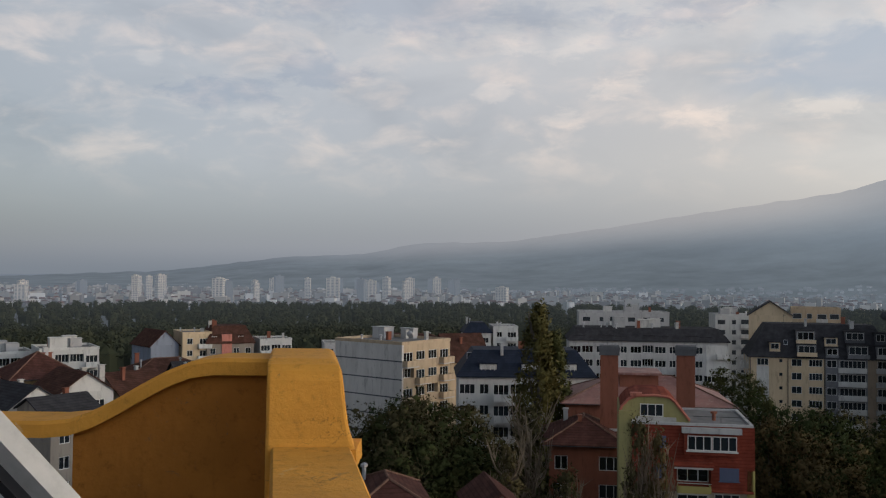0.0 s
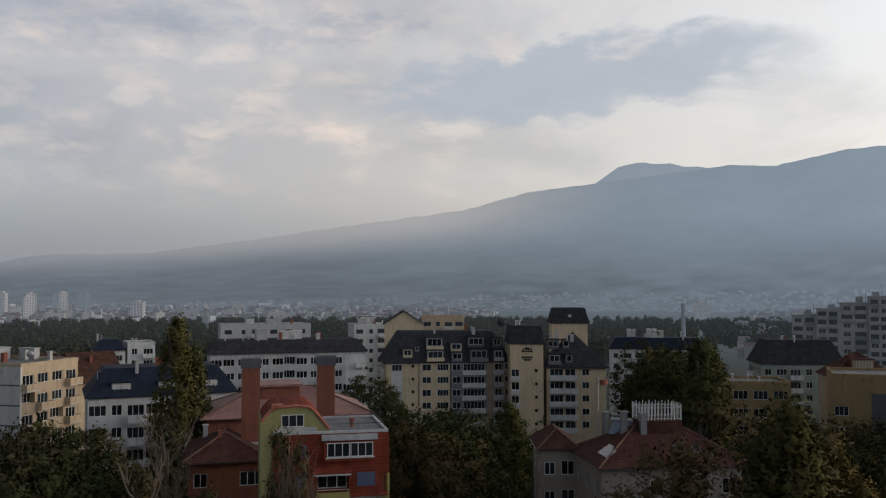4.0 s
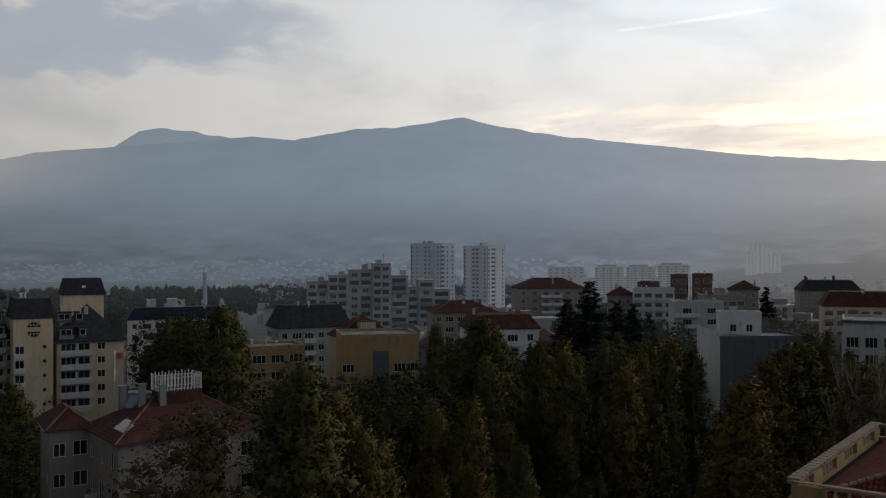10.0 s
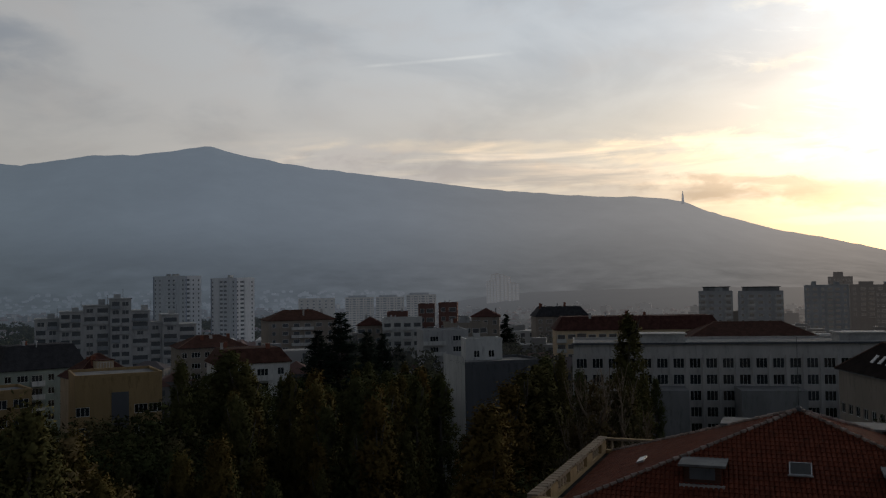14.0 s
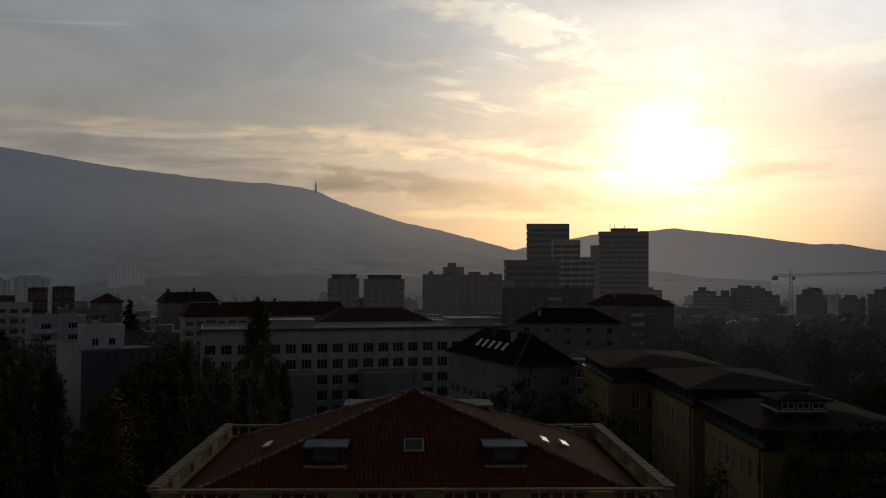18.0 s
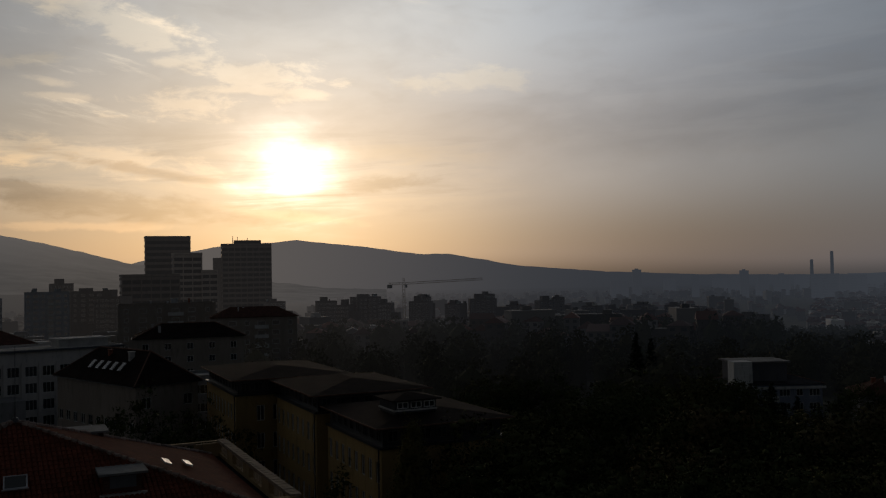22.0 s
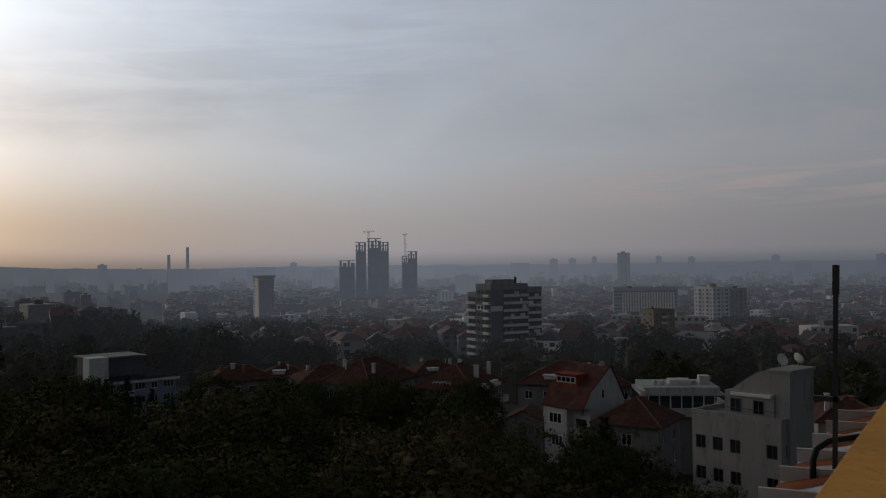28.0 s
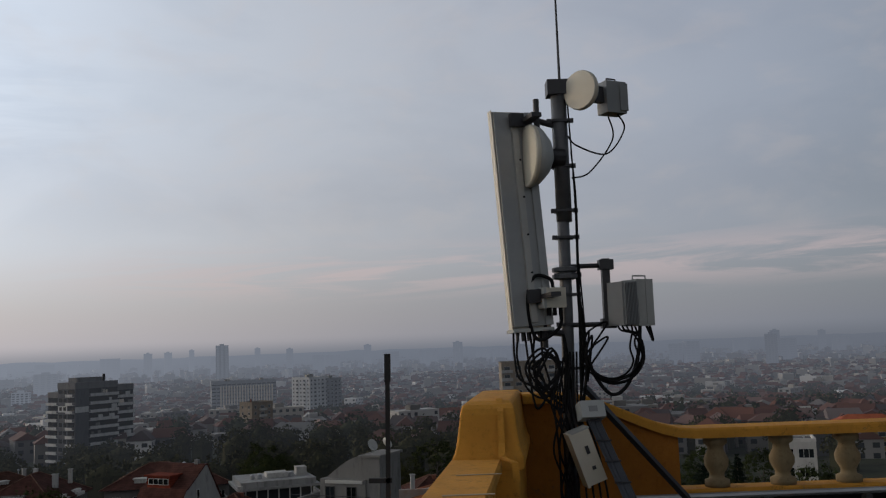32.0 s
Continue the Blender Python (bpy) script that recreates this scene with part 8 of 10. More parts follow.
building("dull flats with a brown hipped roof and arched bays", 196.0, 153.0, -42.2, 18.0, 12, 18.8, -2, M_OLD, front=["wWwwWw"] * 6, roof="hip", roof_mat=M_TILEOLD, roof_h=3.0, bits=4, kinds="c", seed=50)
building("pale brown flats with a low wide tiled roof", 278.1, 177.7, -46.4, 25.0, 14, 22.6, -4, M_OLD, front=["wWbbWw"] * 7, roof="hip", roof_mat=M_TILEOLD, roof_h=3.6, bits=4, kinds="c", seed=51)
building("brick-red and white flats among trees", 150.0, 108.0, -44.0, 15.0, 11, 19.5, 0, M_WHITE, front=["wbrw", "wbrw", "wlrw", "wbrw"], roof="mansard", roof_mat=M_TILEOLD, roof_h=2.8, bits=3, kinds="c", seed=52)
for k, (x, y, h, w, d, zt) in enumerate(((475.4, 366.0, -14.0, 13.0, 33.0, 42.6), (502.2, 346.3, -10.4, 18.0, 23.0, 41.0))):
    g = building("pale high-rise block of flats with window columns", x, y, h, w, d, zt, -20, M_MIDWHITE, front=[("lww", "wl.w")[k]] * 17, side=[("ww.bb.w", "w.ll.w")[k]] * 17, storey=2.9, top=1.2, bits=4, kinds="xa", seed=53 + k,
                 name="tower_block", category="tower block", group="twin towers", panel=M_MIDWHITE)
    part("blue_strip", Shape().box(-0.08, -0.005, d - 1.2, d - 0.2, 0, zt + 20).box(0.3, 1.2, -0.08, -0.005, 0, zt + 20), g, mats=(M_BLUEGREY,))
g = building("dark flat-roofed hall with a white end wall", 140.8, 51.7, -49.8, 14.5, 11.0, 21.4, 0, M_DKGREY, front=["...w.", "...w.", "....."], storey=3.4, top=1.2, name="hall", category="hall")
part("white_end", Shape().box(-0.06, -0.005, 0, 11, 0, 22.7), g, mats=(M_WHITE,))
building("white rooftop room with a shallow roof", 149.0, 54.5, -60.0, 6.6, 5.0, 24.8, 21.0, M_WHITE, front=[".n.n."], right=["n"], top=0.9, name="roof_room", category="roof room")
building("white house with a long strip window", 221.2, 93.1, -57.2, 12.5, 10, 22.3, -1, M_GREYW, front=["bW", "bW", "ww"], storey=2.9, top=0.6, name="house", category="house", bits=2, seed=56)
building("dull flats with flat roofs among trees", 238.0, 92.0, -60, 11.0, 11, 23.4, -1, M_OLD, front=["wWwbW"] * 6, bits=5, kinds="cx", seed=57)
building("dark mansard block with many roof windows", 330.0, 92.0, -66, 20.0, 14, 22.0, -3, M_OLD, front=["wWwWwW"] * 7, roof="mansard", roof_mat=M_SHINGLE, roof_h=3.6, inset=2.5, bits=4, kinds="c", seed=58)
for b0, b1, zt in ((62.25, 64.05, 19.3), (64.2, 66.0, 19.3), (66.15, 68.05, 21.6)):
    x, y = place(b0, 1150)
    w = 1150 * radians(b1 - b0)
    g = building("long pale slab of flats in the haze", x, y, -b0, w, 14, zt, -30, M_FARWHITE, front=["lwlwlwlw"] * 16, storey=3.0, top=0.8, group="pale slabs")
    part("roof_room", Shape().box(w * 0.1, w * 0.75, 3, 11, zt + 30.5, zt + 33.0), g, mats=(M_FARGREY,))
building("wide flat-roofed sheds in the haze", *place(59.3, 1100), -60, 44.0, 16, 19.6, -30, M_FARWHITE, front=["WWWWWW"] * 3, storey=4.0)

for b0, w, zt, wall, k in ((64.9, 6.5, 25.8, M_FADEDBRICK, 0), (66.9, 5.0, 28.2, M_FADEDBRICK, 1), (68.2, 6.0, 28.5, M_FADEDBRICK, 2), (70.3, 9.0, 24.2, M_OLD, 3), (63.0, 8.0, 22.0, M_OLD, 4)):
    building("brick-red upper flats stepping above white ones" if k < 3 else "low flats with brown roofs and dormers", *place(b0, 290), -b0 - 3, w, 11, zt, -2, wall, front=["wW" if k < 3 else "Www"] * 7, side=["w.w"] * 7, roof="flat" if k < 3 else "hip",
             roof_mat=None if k < 3 else M_TILE, roof_h=2.6, bits=2, kinds="cv", seed=140 + k)
building("white flats with wide loggias under the brick-red storeys", *place(64.6, 282), -66, 12.5, 8, 24.2, -2, M_WHITE, front=["bWbW"] * 7, bits=2, kinds="v", seed=146)

building("white flat-roofed house with dark glazing below the balustrade", *place(200.3, 152), 162, 6.0, 8, 18.0, 0, M_BRIGHT, front=["WW"] * 5, side=["WW"] * 5, name="house", category="house", bits=2, kinds="v", seed=150)
building("house with a bright orange-red hipped roof", *place(206.8, 196), 155, 11.0, 10, 14.6, -2, M_CREAM, front=["ww"] * 4, roof="hip", roof_mat=M_TILE, roof_h=3.4, name="house", category="house", bits=1, kinds="c", seed=151)

# the white school with pilasters
g = building("long white school with rows of large windows and pilasters", 194.7, 45.9, -76.7, 69.4, 18, 21.2, -1, M_SCHOOL, front=["S" * 20] * 6, storey=3.5, top=2.5, name="school", category="school", frame_mat=M_FRAME)
for k in range(21):
    part("pilaster", Shape().box(69.4 * k / 20 - 0.28, 69.4 * k / 20 + 0.28, -0.35, -0.005, 0, 19.9), g, mats=(M_SCHOOL,))
part("cornice", Shape().box(-0.4, 69.8, -0.7, -0.005, 22.15, 22.55), g, mats=(M_DKGREY,))
for x in (14.0, 57.0):
    part("roof_light", Shape().box(x, x + 10.5, 4.0, 10.0, 22.3, 24.0).box(x - 0.4, x + 10.9, 3.6, 10.4, 24.0, 24.3), g, mats=(M_CONC,))
for x, w in ((13.0, 10.5), (34.0, 13.0), (59.5, 9.5)):
    part("stair_block", Shape().box(x, x + w, -9.0, -0.36, 0, 13.2), g, mats=(M_GREY,))
g = building("long flats with a red tiled mansard and cream bays", 256.8, 65.6, -70.7, 48.0, 13, 20.8, -2, M_CREAM, front=["bWlbWWbWlbWWbWlb"] * 6, roof="mansard", roof_mat=M_TILE, roof_h=3.8, inset=2.0, bits=4, kinds="cv", seed=60)
for k in range(16):
    skylight(g, Matrix.Translation((2.0 + 2.8 * k, 0.75, 23.9)) @ pose(0, 0, 0, -38, 0, 0), 0.8, 1.1)
building("brown hipped roof behind the school", 222.0, 24.0, -76, 30.0, 14, 21.0, -1, M_OLD, roof="hip", roof_mat=M_TILEOLD, roof_h=3.5, bits=3, kinds="c", seed=61)
for b0, w, zt, k in ((84.45, 15.0, 29.4, 0), (86.75, 19.5, 29.2, 1)):
    g = building("white seven-storey flats with terraces and a dark roof", *place(b0, 430), -86.5, w, 14, zt, -8, M_GREYW, front=["bWwb", "wbWwb"][k:k + 1] * 9, side=["ww"] * 9, bits=4, kinds="cx", seed=62 + k, group="white flats")
    part("set_back", Shape().box(2.0, w - 1.5, 2.5, 11, zt + 8.02, zt + 10.2), g, mats=(M_GREY,))
    part("set_back_roof", Shape().box(1.5, w - 1.0, 2.0, 11.5, zt + 10.21, zt + 10.5), g, mats=(M_SHINGLE,))
building("pale flats on the slope", *place(90.5, 520), -91, 22.0, 12, 31.0, -10, M_GREYW, front=["wWwbWw"] * 9, bits=3, kinds="cx", seed=66)



# ---- the ochre house with the tiled roof and balustrade ----
PZ = 23.0
g = building("ochre institute with red tiled pyramid roof behind a balustrade", 49.4, 14.2, -90.0, 28.4, 20.2, 21.6, 0, M_OCHRE, front=["tttttttttt"] * 5, side=["tttttt"] * 5, right=["tttttt"] * 5, storey=3.8, top=0.6,
             name="institute", category="building", roof="none")
part("roof_slab", Shape().box(0, 28.4, 0, 20.2, 21.62, 21.75), g, mats=(M_FELT,))
part("cornice", Shape().box(-0.5, 28.9, -0.5, 0.0, 21.3, 21.62).box(-0.5, 28.9, 20.2, 20.7, 21.3, 21.62).box(-0.5, 0, 0, 20.2, 21.3, 21.62).box(28.4, 28.9, 0, 20.2, 21.3, 21.62), g, mats=(M_OCHRE,))
E0, E1, F0, F1, EZ = 0.9, 27.5, 0.9, 19.3, 22.0
APX, APZ = (14.2, 10.1), 26.85
corner = [(E0, F0), (E1, F0), (E1, F1), (E0, F1)]
under = Shape()
for k in range(4):
    a, b = corner[k], corner[(k + 1) % 4]
    under.quad((*a, EZ - 0.05), (*b, EZ - 0.05), (*APX, APZ - 0.06))
part("roof_boarding", under, g, mats=(M_TILEOLD,))

M_PAN = material("pantile_clay", (0.145, 0.042, 0.024), rough=0.8, vary=0.3, scale=3.0, tint=(0.07, 0.035, 0.025), object_vary=0.5, spec=0.06)


def tile_points(p, u, v, n, w, l):
    """One barrel tile at p: u across, v up the slope, n outwards."""
    out = []
    for t, lift in ((0.0, 0.05), (1.0, 0.012)):
        for a in (-1.0, -0.45, 0.45, 1.0):
            out.append(p + u * (a * w * 0.5 * (1.0 - 0.12 * t)) + v * (t * l * 1.12) + n * (lift + 0.07 * (1 - a * a)))
    return out


one = Shape()
one.v = [tuple(q) for q in tile_points(Vector((0, 0, 0)), Vector((1, 0, 0)), Vector((0, 1, 0)), Vector((0, 0, 1)), 0.27, 0.40)]
for k in range(3):
    one.f.append((k, k + 1, k + 5, k + 4))
    one.m.append(0)
one.f.append((0, 3, 2, 1))
one.m.append(0)
tile_mesh = one.mesh("roof_tile", M_PAN)
rest = Shape()
count = 0
for k in range(4):
    a, b = Vector((*corner[k], EZ)), Vector((*corner[(k + 1) % 4], EZ))
    top = Vector((*APX, APZ))
    u = (b - a).normalized()
    foot = a + u * (top - a).dot(u)
    v = (top - foot).normalized()
    n = u.cross(v)
    span, slope, mid = (b - a).length, (top - foot).length, (foot - a).length
    if k == 2:
        continue
    for row in range(int(slope / 0.40)):
        f = row * 0.40 / slope
        x0, x1 = mid * f, span - (span - mid) * f
        for c in range(int((x1 - x0) / 0.27)):
            p = a + u * (x0 + 0.13 + 0.27 * c) + v * (row * 0.40)
            if k == 0 and row in (9, 10, 11, 12) and count < 290:
                m = Matrix((u, v, n)).transposed().to_4x4()
                m.translation = p
                part("roof_tile", tile_mesh, g, m)
                count += 1
            else:
                i = len(rest.v)
                rest.v += [tuple(q) for q in tile_points(p, u, v, n, 0.27, 0.40)]
                for j in range(3):
                    rest.f.append((i + j, i + j + 1, i + j + 5, i + j + 4))
                    rest.m.append(0)
                rest.f.append((i, i + 3, i + 2, i + 1))
                rest.m.append(0)
tagged(part("roof_tiles", rest, g, mats=(M_PAN,)), kind="stuff")
M_RIDGE = material("mortared_ridge_tile", (0.26, 0.20, 0.17), rough=0.9, vary=0.4, scale=3.0, tint=(0.14, 0.06, 0.04), object_vary=0.6)
rr = random.Random(77)
for k in range(4):
    a, top = Vector((*corner[k], EZ + 0.12)), Vector((*APX, APZ + 0.12))
    q = 36
    for j in range(q):
        c = a.lerp(top, (j + 0.5) / q)
        e = (top - a).normalized() * 0.19
        part("ridge_tile", Shape().tube([c - e, c + e], [0.13 + rr.uniform(-0.02, 0.04), 0.10], 7), g, mats=(M_RIDGE,))
part("finial", Shape().lathe([(0.25, 0), (0.2, 0.2), (0.05, 0.3), (0.03, 0.9), (0.01, 1.0)], 8, at=(14.2, 10.1, 26.9)), g, mats=(M_DARKMETAL,))
part("roof_aerial", Shape().tube([(14.2, 10.1, 27), (14.2, 10.1, 31.4)], 0.02, 5), g, mats=(M_DARKMETAL,))


def roof_box(x, y, z):
    """A flat-capped vent house on the slope."""
    b = part("vent_house", Shape().box(x, x + 2.0, y, y + 2.4, z - 0.9, z + 0.45), g, mats=(M_TILEOLD,))
    part("vent_cap", Shape().box(x - 0.3, x + 2.3, y - 0.35, y + 2.6, z + 0.451, z + 0.58), b, mats=(M_ROOFGREY,))
    part("vent_flashing", Shape().box(x - 0.25, x + 2.25, y - 0.3, y + 0.0, z - 0.85, z - 0.55), b, mats=(M_METAL,))
    part("vent_mouth", Shape().box(x + 0.3, x + 1.7, y - 0.02, y - 0.004, z - 0.3, z + 0.35), b, mats=(M_DKGREY,))


roof_box(8.0, 3.6, 24.0)
roof_box(18.6, 3.6, 24.0)
roof_box(9.6, 13.4, 24.9)
roof_box(17.4, 13.4, 24.9)
skylight(g, Matrix.Translation((13.6, 4.3, 24.15)) @ pose(0, 0, 0, -62, 0, 0), 1.2, 1.1)
# steel slabs, narrowed to show as slivers of glint in the camera's view
for x, y, z in ((4.9, 8.2, 23.7), (22.4, 7.0, 24.2), (24.0, 9.2, 23.55)):
    part("roof_light", Shape().box(-0.22, 0.22, -0.8, 0.8, 0, 0.10), g, Matrix.Translation((x, y, z)) @ pose(0, 0, 0, 0, -19 if x < 14 else 19, 0), mats=(M_METAL,))

# stained stone whose base is darkened for the shade on it
M_COPING = plaster("stained_shaded_coping", (0.23, 0.18, 0.13), tint=(0.10, 0.08, 0.06))
# balustrade: piers, rails and turned balusters
rail = thing("roof_balustrade", g.matrix_basis.copy(), "ochre and white balustrade round the tiled roof", "balustrade")
bal2 = Shape().lathe([(0.12, 0), (0.07, 0.08), (0.12, 0.3), (0.06, 0.55), (0.11, 0.68)], 8).mesh("baluster", M_PEACH, smooth=True)


def run_rail(p, q, bays, blocks):
    p, q = Vector(p), Vector(q)
    d = (q - p).normalized()
    turn = math.degrees(math.atan2(d.y, d.x))
    L = (q - p).length
    m = Matrix.Translation(p) @ pose(0, 0, 0, 0, 0, turn)
    part("base_rail", Shape().box(0, L, -0.22, 0.22, 0, 0.25), rail, m, mats=(M_OCHRE,))
    step = L / bays
    for k in range(bays):
        part("pier", Shape().box(k * step, k * step + step * 0.36, -0.24, 0.24, 0.251, 0.98), rail, m, mats=(M_OCHRE,))
        part("coping", Shape().box(k * step + step * 0.36 - 0.1, (k + 1) * step + 0.1, -0.27, 0.27, 0.985, 1.12), rail, m, mats=(M_COPING,))
        for j in range(4):
            part("baluster", bal2, rail, m @ Matrix.Translation((k * step + step * (0.46 + 0.14 * j), 0, 0.27)))
    if blocks:
        for k in range(int(L / 0.72)):
            part("coping_block", Shape().box(k * 0.72 + 0.04, k * 0.72 + 0.64, -0.32, 0.32, 1.122, 1.26), rail, m, mats=(M_COPING,))
    else:
        part("coping_line", Shape().box(0, L, -0.2, 0.2, 1.122, 1.16), rail, m, mats=(M_OCHRE,))


run_rail((0, 0, 21.76), (28.4, 0, 21.76), 6, False)
run_rail((0, 20.2, 21.76), (0, 0, 21.76), 4, True)
run_rail((28.4, 0, 21.76), (28.4, 20.2, 21.76), 4, True)
run_rail((28.4, 20.2, 21.76), (0, 20.2, 21.76), 5, False)

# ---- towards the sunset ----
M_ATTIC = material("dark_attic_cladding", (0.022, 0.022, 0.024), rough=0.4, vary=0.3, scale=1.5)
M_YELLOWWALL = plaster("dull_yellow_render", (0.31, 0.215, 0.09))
# roof base blackened to give these roofs their shade against the sunset
M_BACKLITROOF = material("backlit_roof_sheet", (0.018, 0.013, 0.012), rough=0.9, vary=0.4, scale=1.2, tint=(0.028, 0.018, 0.015), bump=0.3, spec=0.02)


def institute(x, y, w, d, z, label):
    """A long yellow block: tall windows, a dark set-back attic and a thin overhanging roof."""
    g = building(label, x, y, -91.0, w, d, z - 1.95, 0, M_YELLOWWALL, front=[".tt..t.", ".tt..tt", ".tt..tt", ".tt..tt"], side=["t" * int(d / 1.9)] * 4, storey=3.4, top=0.45, name="institute", category="building", roof="none",
                 frame_mat=M_FRAME)
    part("attic", Shape().box(0.25, w - 0.25, 0.25, d - 0.05, z - 1.949, z - 0.25), g, mats=(M_ATTIC,), label="dark glazed attic storey")
    part("cornice", Shape().box(-0.25, w + 0.25, -0.25, d, z - 2.15, z - 1.951), g, mats=(M_ATTIC,))
    for k in range(int(w / 1.6)):
        part("attic_window", cache_window(1.0, 1.0, 2, M_DARKFRAME), g, Matrix.Translation((0.7 + 1.6 * k, 0.18, z - 1.6)))
    for k in range(int(d / 1.9)):
        part("attic_window", cache_window(1.0, 1.0, 2, M_DARKFRAME), g, Matrix.Translation((0.18, 1.7 + 1.9 * k, z - 1.6)) @ pose(0, 0, 0, 0, 0, -90))
    part("roof", hip_roof(w, d, 0.9, 0.75, thick=0.12), g, Matrix.Translation((0, 0, z - 0.13)), mats=(M_BACKLITROOF,))
    part("roof_edge", Shape().box(-0.78, w + 0.78, -0.80, -0.751, z - 0.26, z - 0.12).box(-0.80, -0.751, -0.75, d, z - 0.26, z - 0.12), g, mats=(M_RIDGECAP,))
    part("downpipe", Shape().tube([(-0.1, 0.5, 0), (-0.1, 0.5, z - 2.2)], 0.06, 6), g, mats=(M_DARKMETAL,))
    return g


g = institute(74.6, -29.3, 12.4, 15.9, 21.97, "long yellow institute with dark attic and thin hipped roof")
part("roof_lantern", Shape().box(2.6, 6.8, 3.2, 7.2, 22.2, 23.5), g, mats=(M_ATTIC,))
part("lantern_roof", hip_roof(4.2, 4.0, 0.5, 0.45, thick=0.1), g, Matrix.Translation((2.6, 3.2, 23.62)), mats=(M_BACKLITROOF,))
part("lantern_sill", Shape().box(2.5, 6.9, 3.1, 3.195, 22.55, 22.7).box(2.5, 2.595, 3.2, 7.2, 22.55, 22.7), g, mats=(M_CONC,))
for k in range(3):
    part("window", cache_window(1.1, 0.6, 2), g, Matrix.Translation((2.85 + 1.35 * k, 3.12, 22.8)))
institute(91.6, -28.7, 12.4, 17.0, 23.0, "taller middle wing of the yellow institute")
institute(109.4, -24.2, 14.0, 20.0, 23.2, "rear wing of the yellow institute")
g = building("cream house with dark hipped roof and roof windows", 121.5, -14.0, -69.6, 9.0, 24.0, 21.6, 0, M_OLD, front=["w.w"] * 5, side=["..........", "wwwwwwwwww", "wwwwwwwwww"], storey=3.2, top=0.6, roof="hip", roof_mat=M_BACKLITROOF,
             roof_h=4.0, name="house", category="house", bits=2, kinds="c", seed=71)
for k in range(5):
    skylight(g, Matrix.Translation((0.9, 7.0 + 2.2 * k, 23.4)) @ pose(0, 0, 0, 0, 45, 0) @ pose(0, 0, 0, 0, 0, -90), 0.9, 1.3)
building("pale terrace below the trees", *place(97.8, 150), -98, 14.0, 9, 19.5, 0, M_GREY, front=["WWW"] * 3, name="house", category="house")
building("brown roofs on the slope", *place(96.5, 210), -97, 24.0, 12, 22.5, -1, M_OLD, front=["wwwww"] * 4, roof="hip", roof_mat=M_BACKLITROOF, roof_h=3.0, name="house", category="house", bits=3, kinds="c", seed=72)
building("flats with flat roofs on the slope", *place(95.6, 300), -96, 30.0, 12, 28.0, -3, M_OLD, front=["wWwbWw"] * 6, bits=4, kinds="cx", seed=73)
building("low flats with roof windows", *place(101.0, 280), -101, 26.0, 12, 24.0, -3, M_OLD, front=["wWwbWw"] * 6, roof="hip", roof_mat=M_TILEOLD, roof_h=3.0, bits=3, seed=74)

M_CURTAIN = in_distance(material("dark_curtain_wall", (0.06, 0.065, 0.075), rough=0.3, vary=0.2, scale=0.3), 6000.0)
# base darkened to put backlit shade into the western walls
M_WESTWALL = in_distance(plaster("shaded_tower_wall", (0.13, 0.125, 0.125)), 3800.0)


# lighter base puts light into the stepped flats, which stand lit
M_TOWERPALE = in_distance(plaster("pale_tower_concrete", (0.42, 0.37, 0.33)), 4500.0)


def ribbed_tower(label, x, y, head, w, d, zt, zb, wall, floors, fins, name="office_tower", category="tower"):
    """An office tower with floor bands and upright fins."""
    root = thing(name, pose(x, y, zb, 0, 0, head), label, category, "towers by the sunset")
    h = zt - zb
    part("core", Shape().box(0, w, 0, d, 0, h), root, mats=(M_CURTAIN,))
    for k in range(floors):
        z = h * (k + 0.5) / floors
        part("floor_band", Shape().box(-0.25, w + 0.25, -0.25, d + 0.25, z, z + h / floors * 0.42), root, mats=(wall,))
    for k in range(fins):
        x0 = w * k / (fins - 1)
        part("fin", Shape().box(x0 - 0.3, x0 + 0.3, -0.55, -0.26, 0, h + 0.5), root, mats=(wall,))
    part("parapet", Shape().box(-0.4, w + 0.4, -0.4, d + 0.4, h + 0.01, h + 1.4), root, mats=(wall,))
    return root


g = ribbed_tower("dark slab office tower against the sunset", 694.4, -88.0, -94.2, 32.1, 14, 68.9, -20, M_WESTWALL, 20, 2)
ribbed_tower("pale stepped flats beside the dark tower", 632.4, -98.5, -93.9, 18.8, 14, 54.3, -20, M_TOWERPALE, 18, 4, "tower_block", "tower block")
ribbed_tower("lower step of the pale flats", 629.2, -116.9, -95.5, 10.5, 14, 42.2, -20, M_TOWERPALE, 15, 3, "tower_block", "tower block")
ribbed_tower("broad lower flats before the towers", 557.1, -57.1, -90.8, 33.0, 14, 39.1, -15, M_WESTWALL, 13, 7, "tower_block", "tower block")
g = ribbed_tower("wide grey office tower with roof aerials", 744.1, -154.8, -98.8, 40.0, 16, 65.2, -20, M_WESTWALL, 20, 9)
part("side_wing", Shape().box(-7.0, -0.5, 1, 14, 0, 75.0), g, mats=(M_WESTWALL,))
part("roof_plant", Shape().box(10, 32, 3, 12, 86.6, 89.5), g, mats=(M_CURTAIN,))
for x in (9.0, 13.0, 21.0):
    part("mast", Shape().tube([(x, 6, 86), (x, 6, 94 - x * 0.1)], 0.25, 5), g, mats=(M_DARKMETAL,))
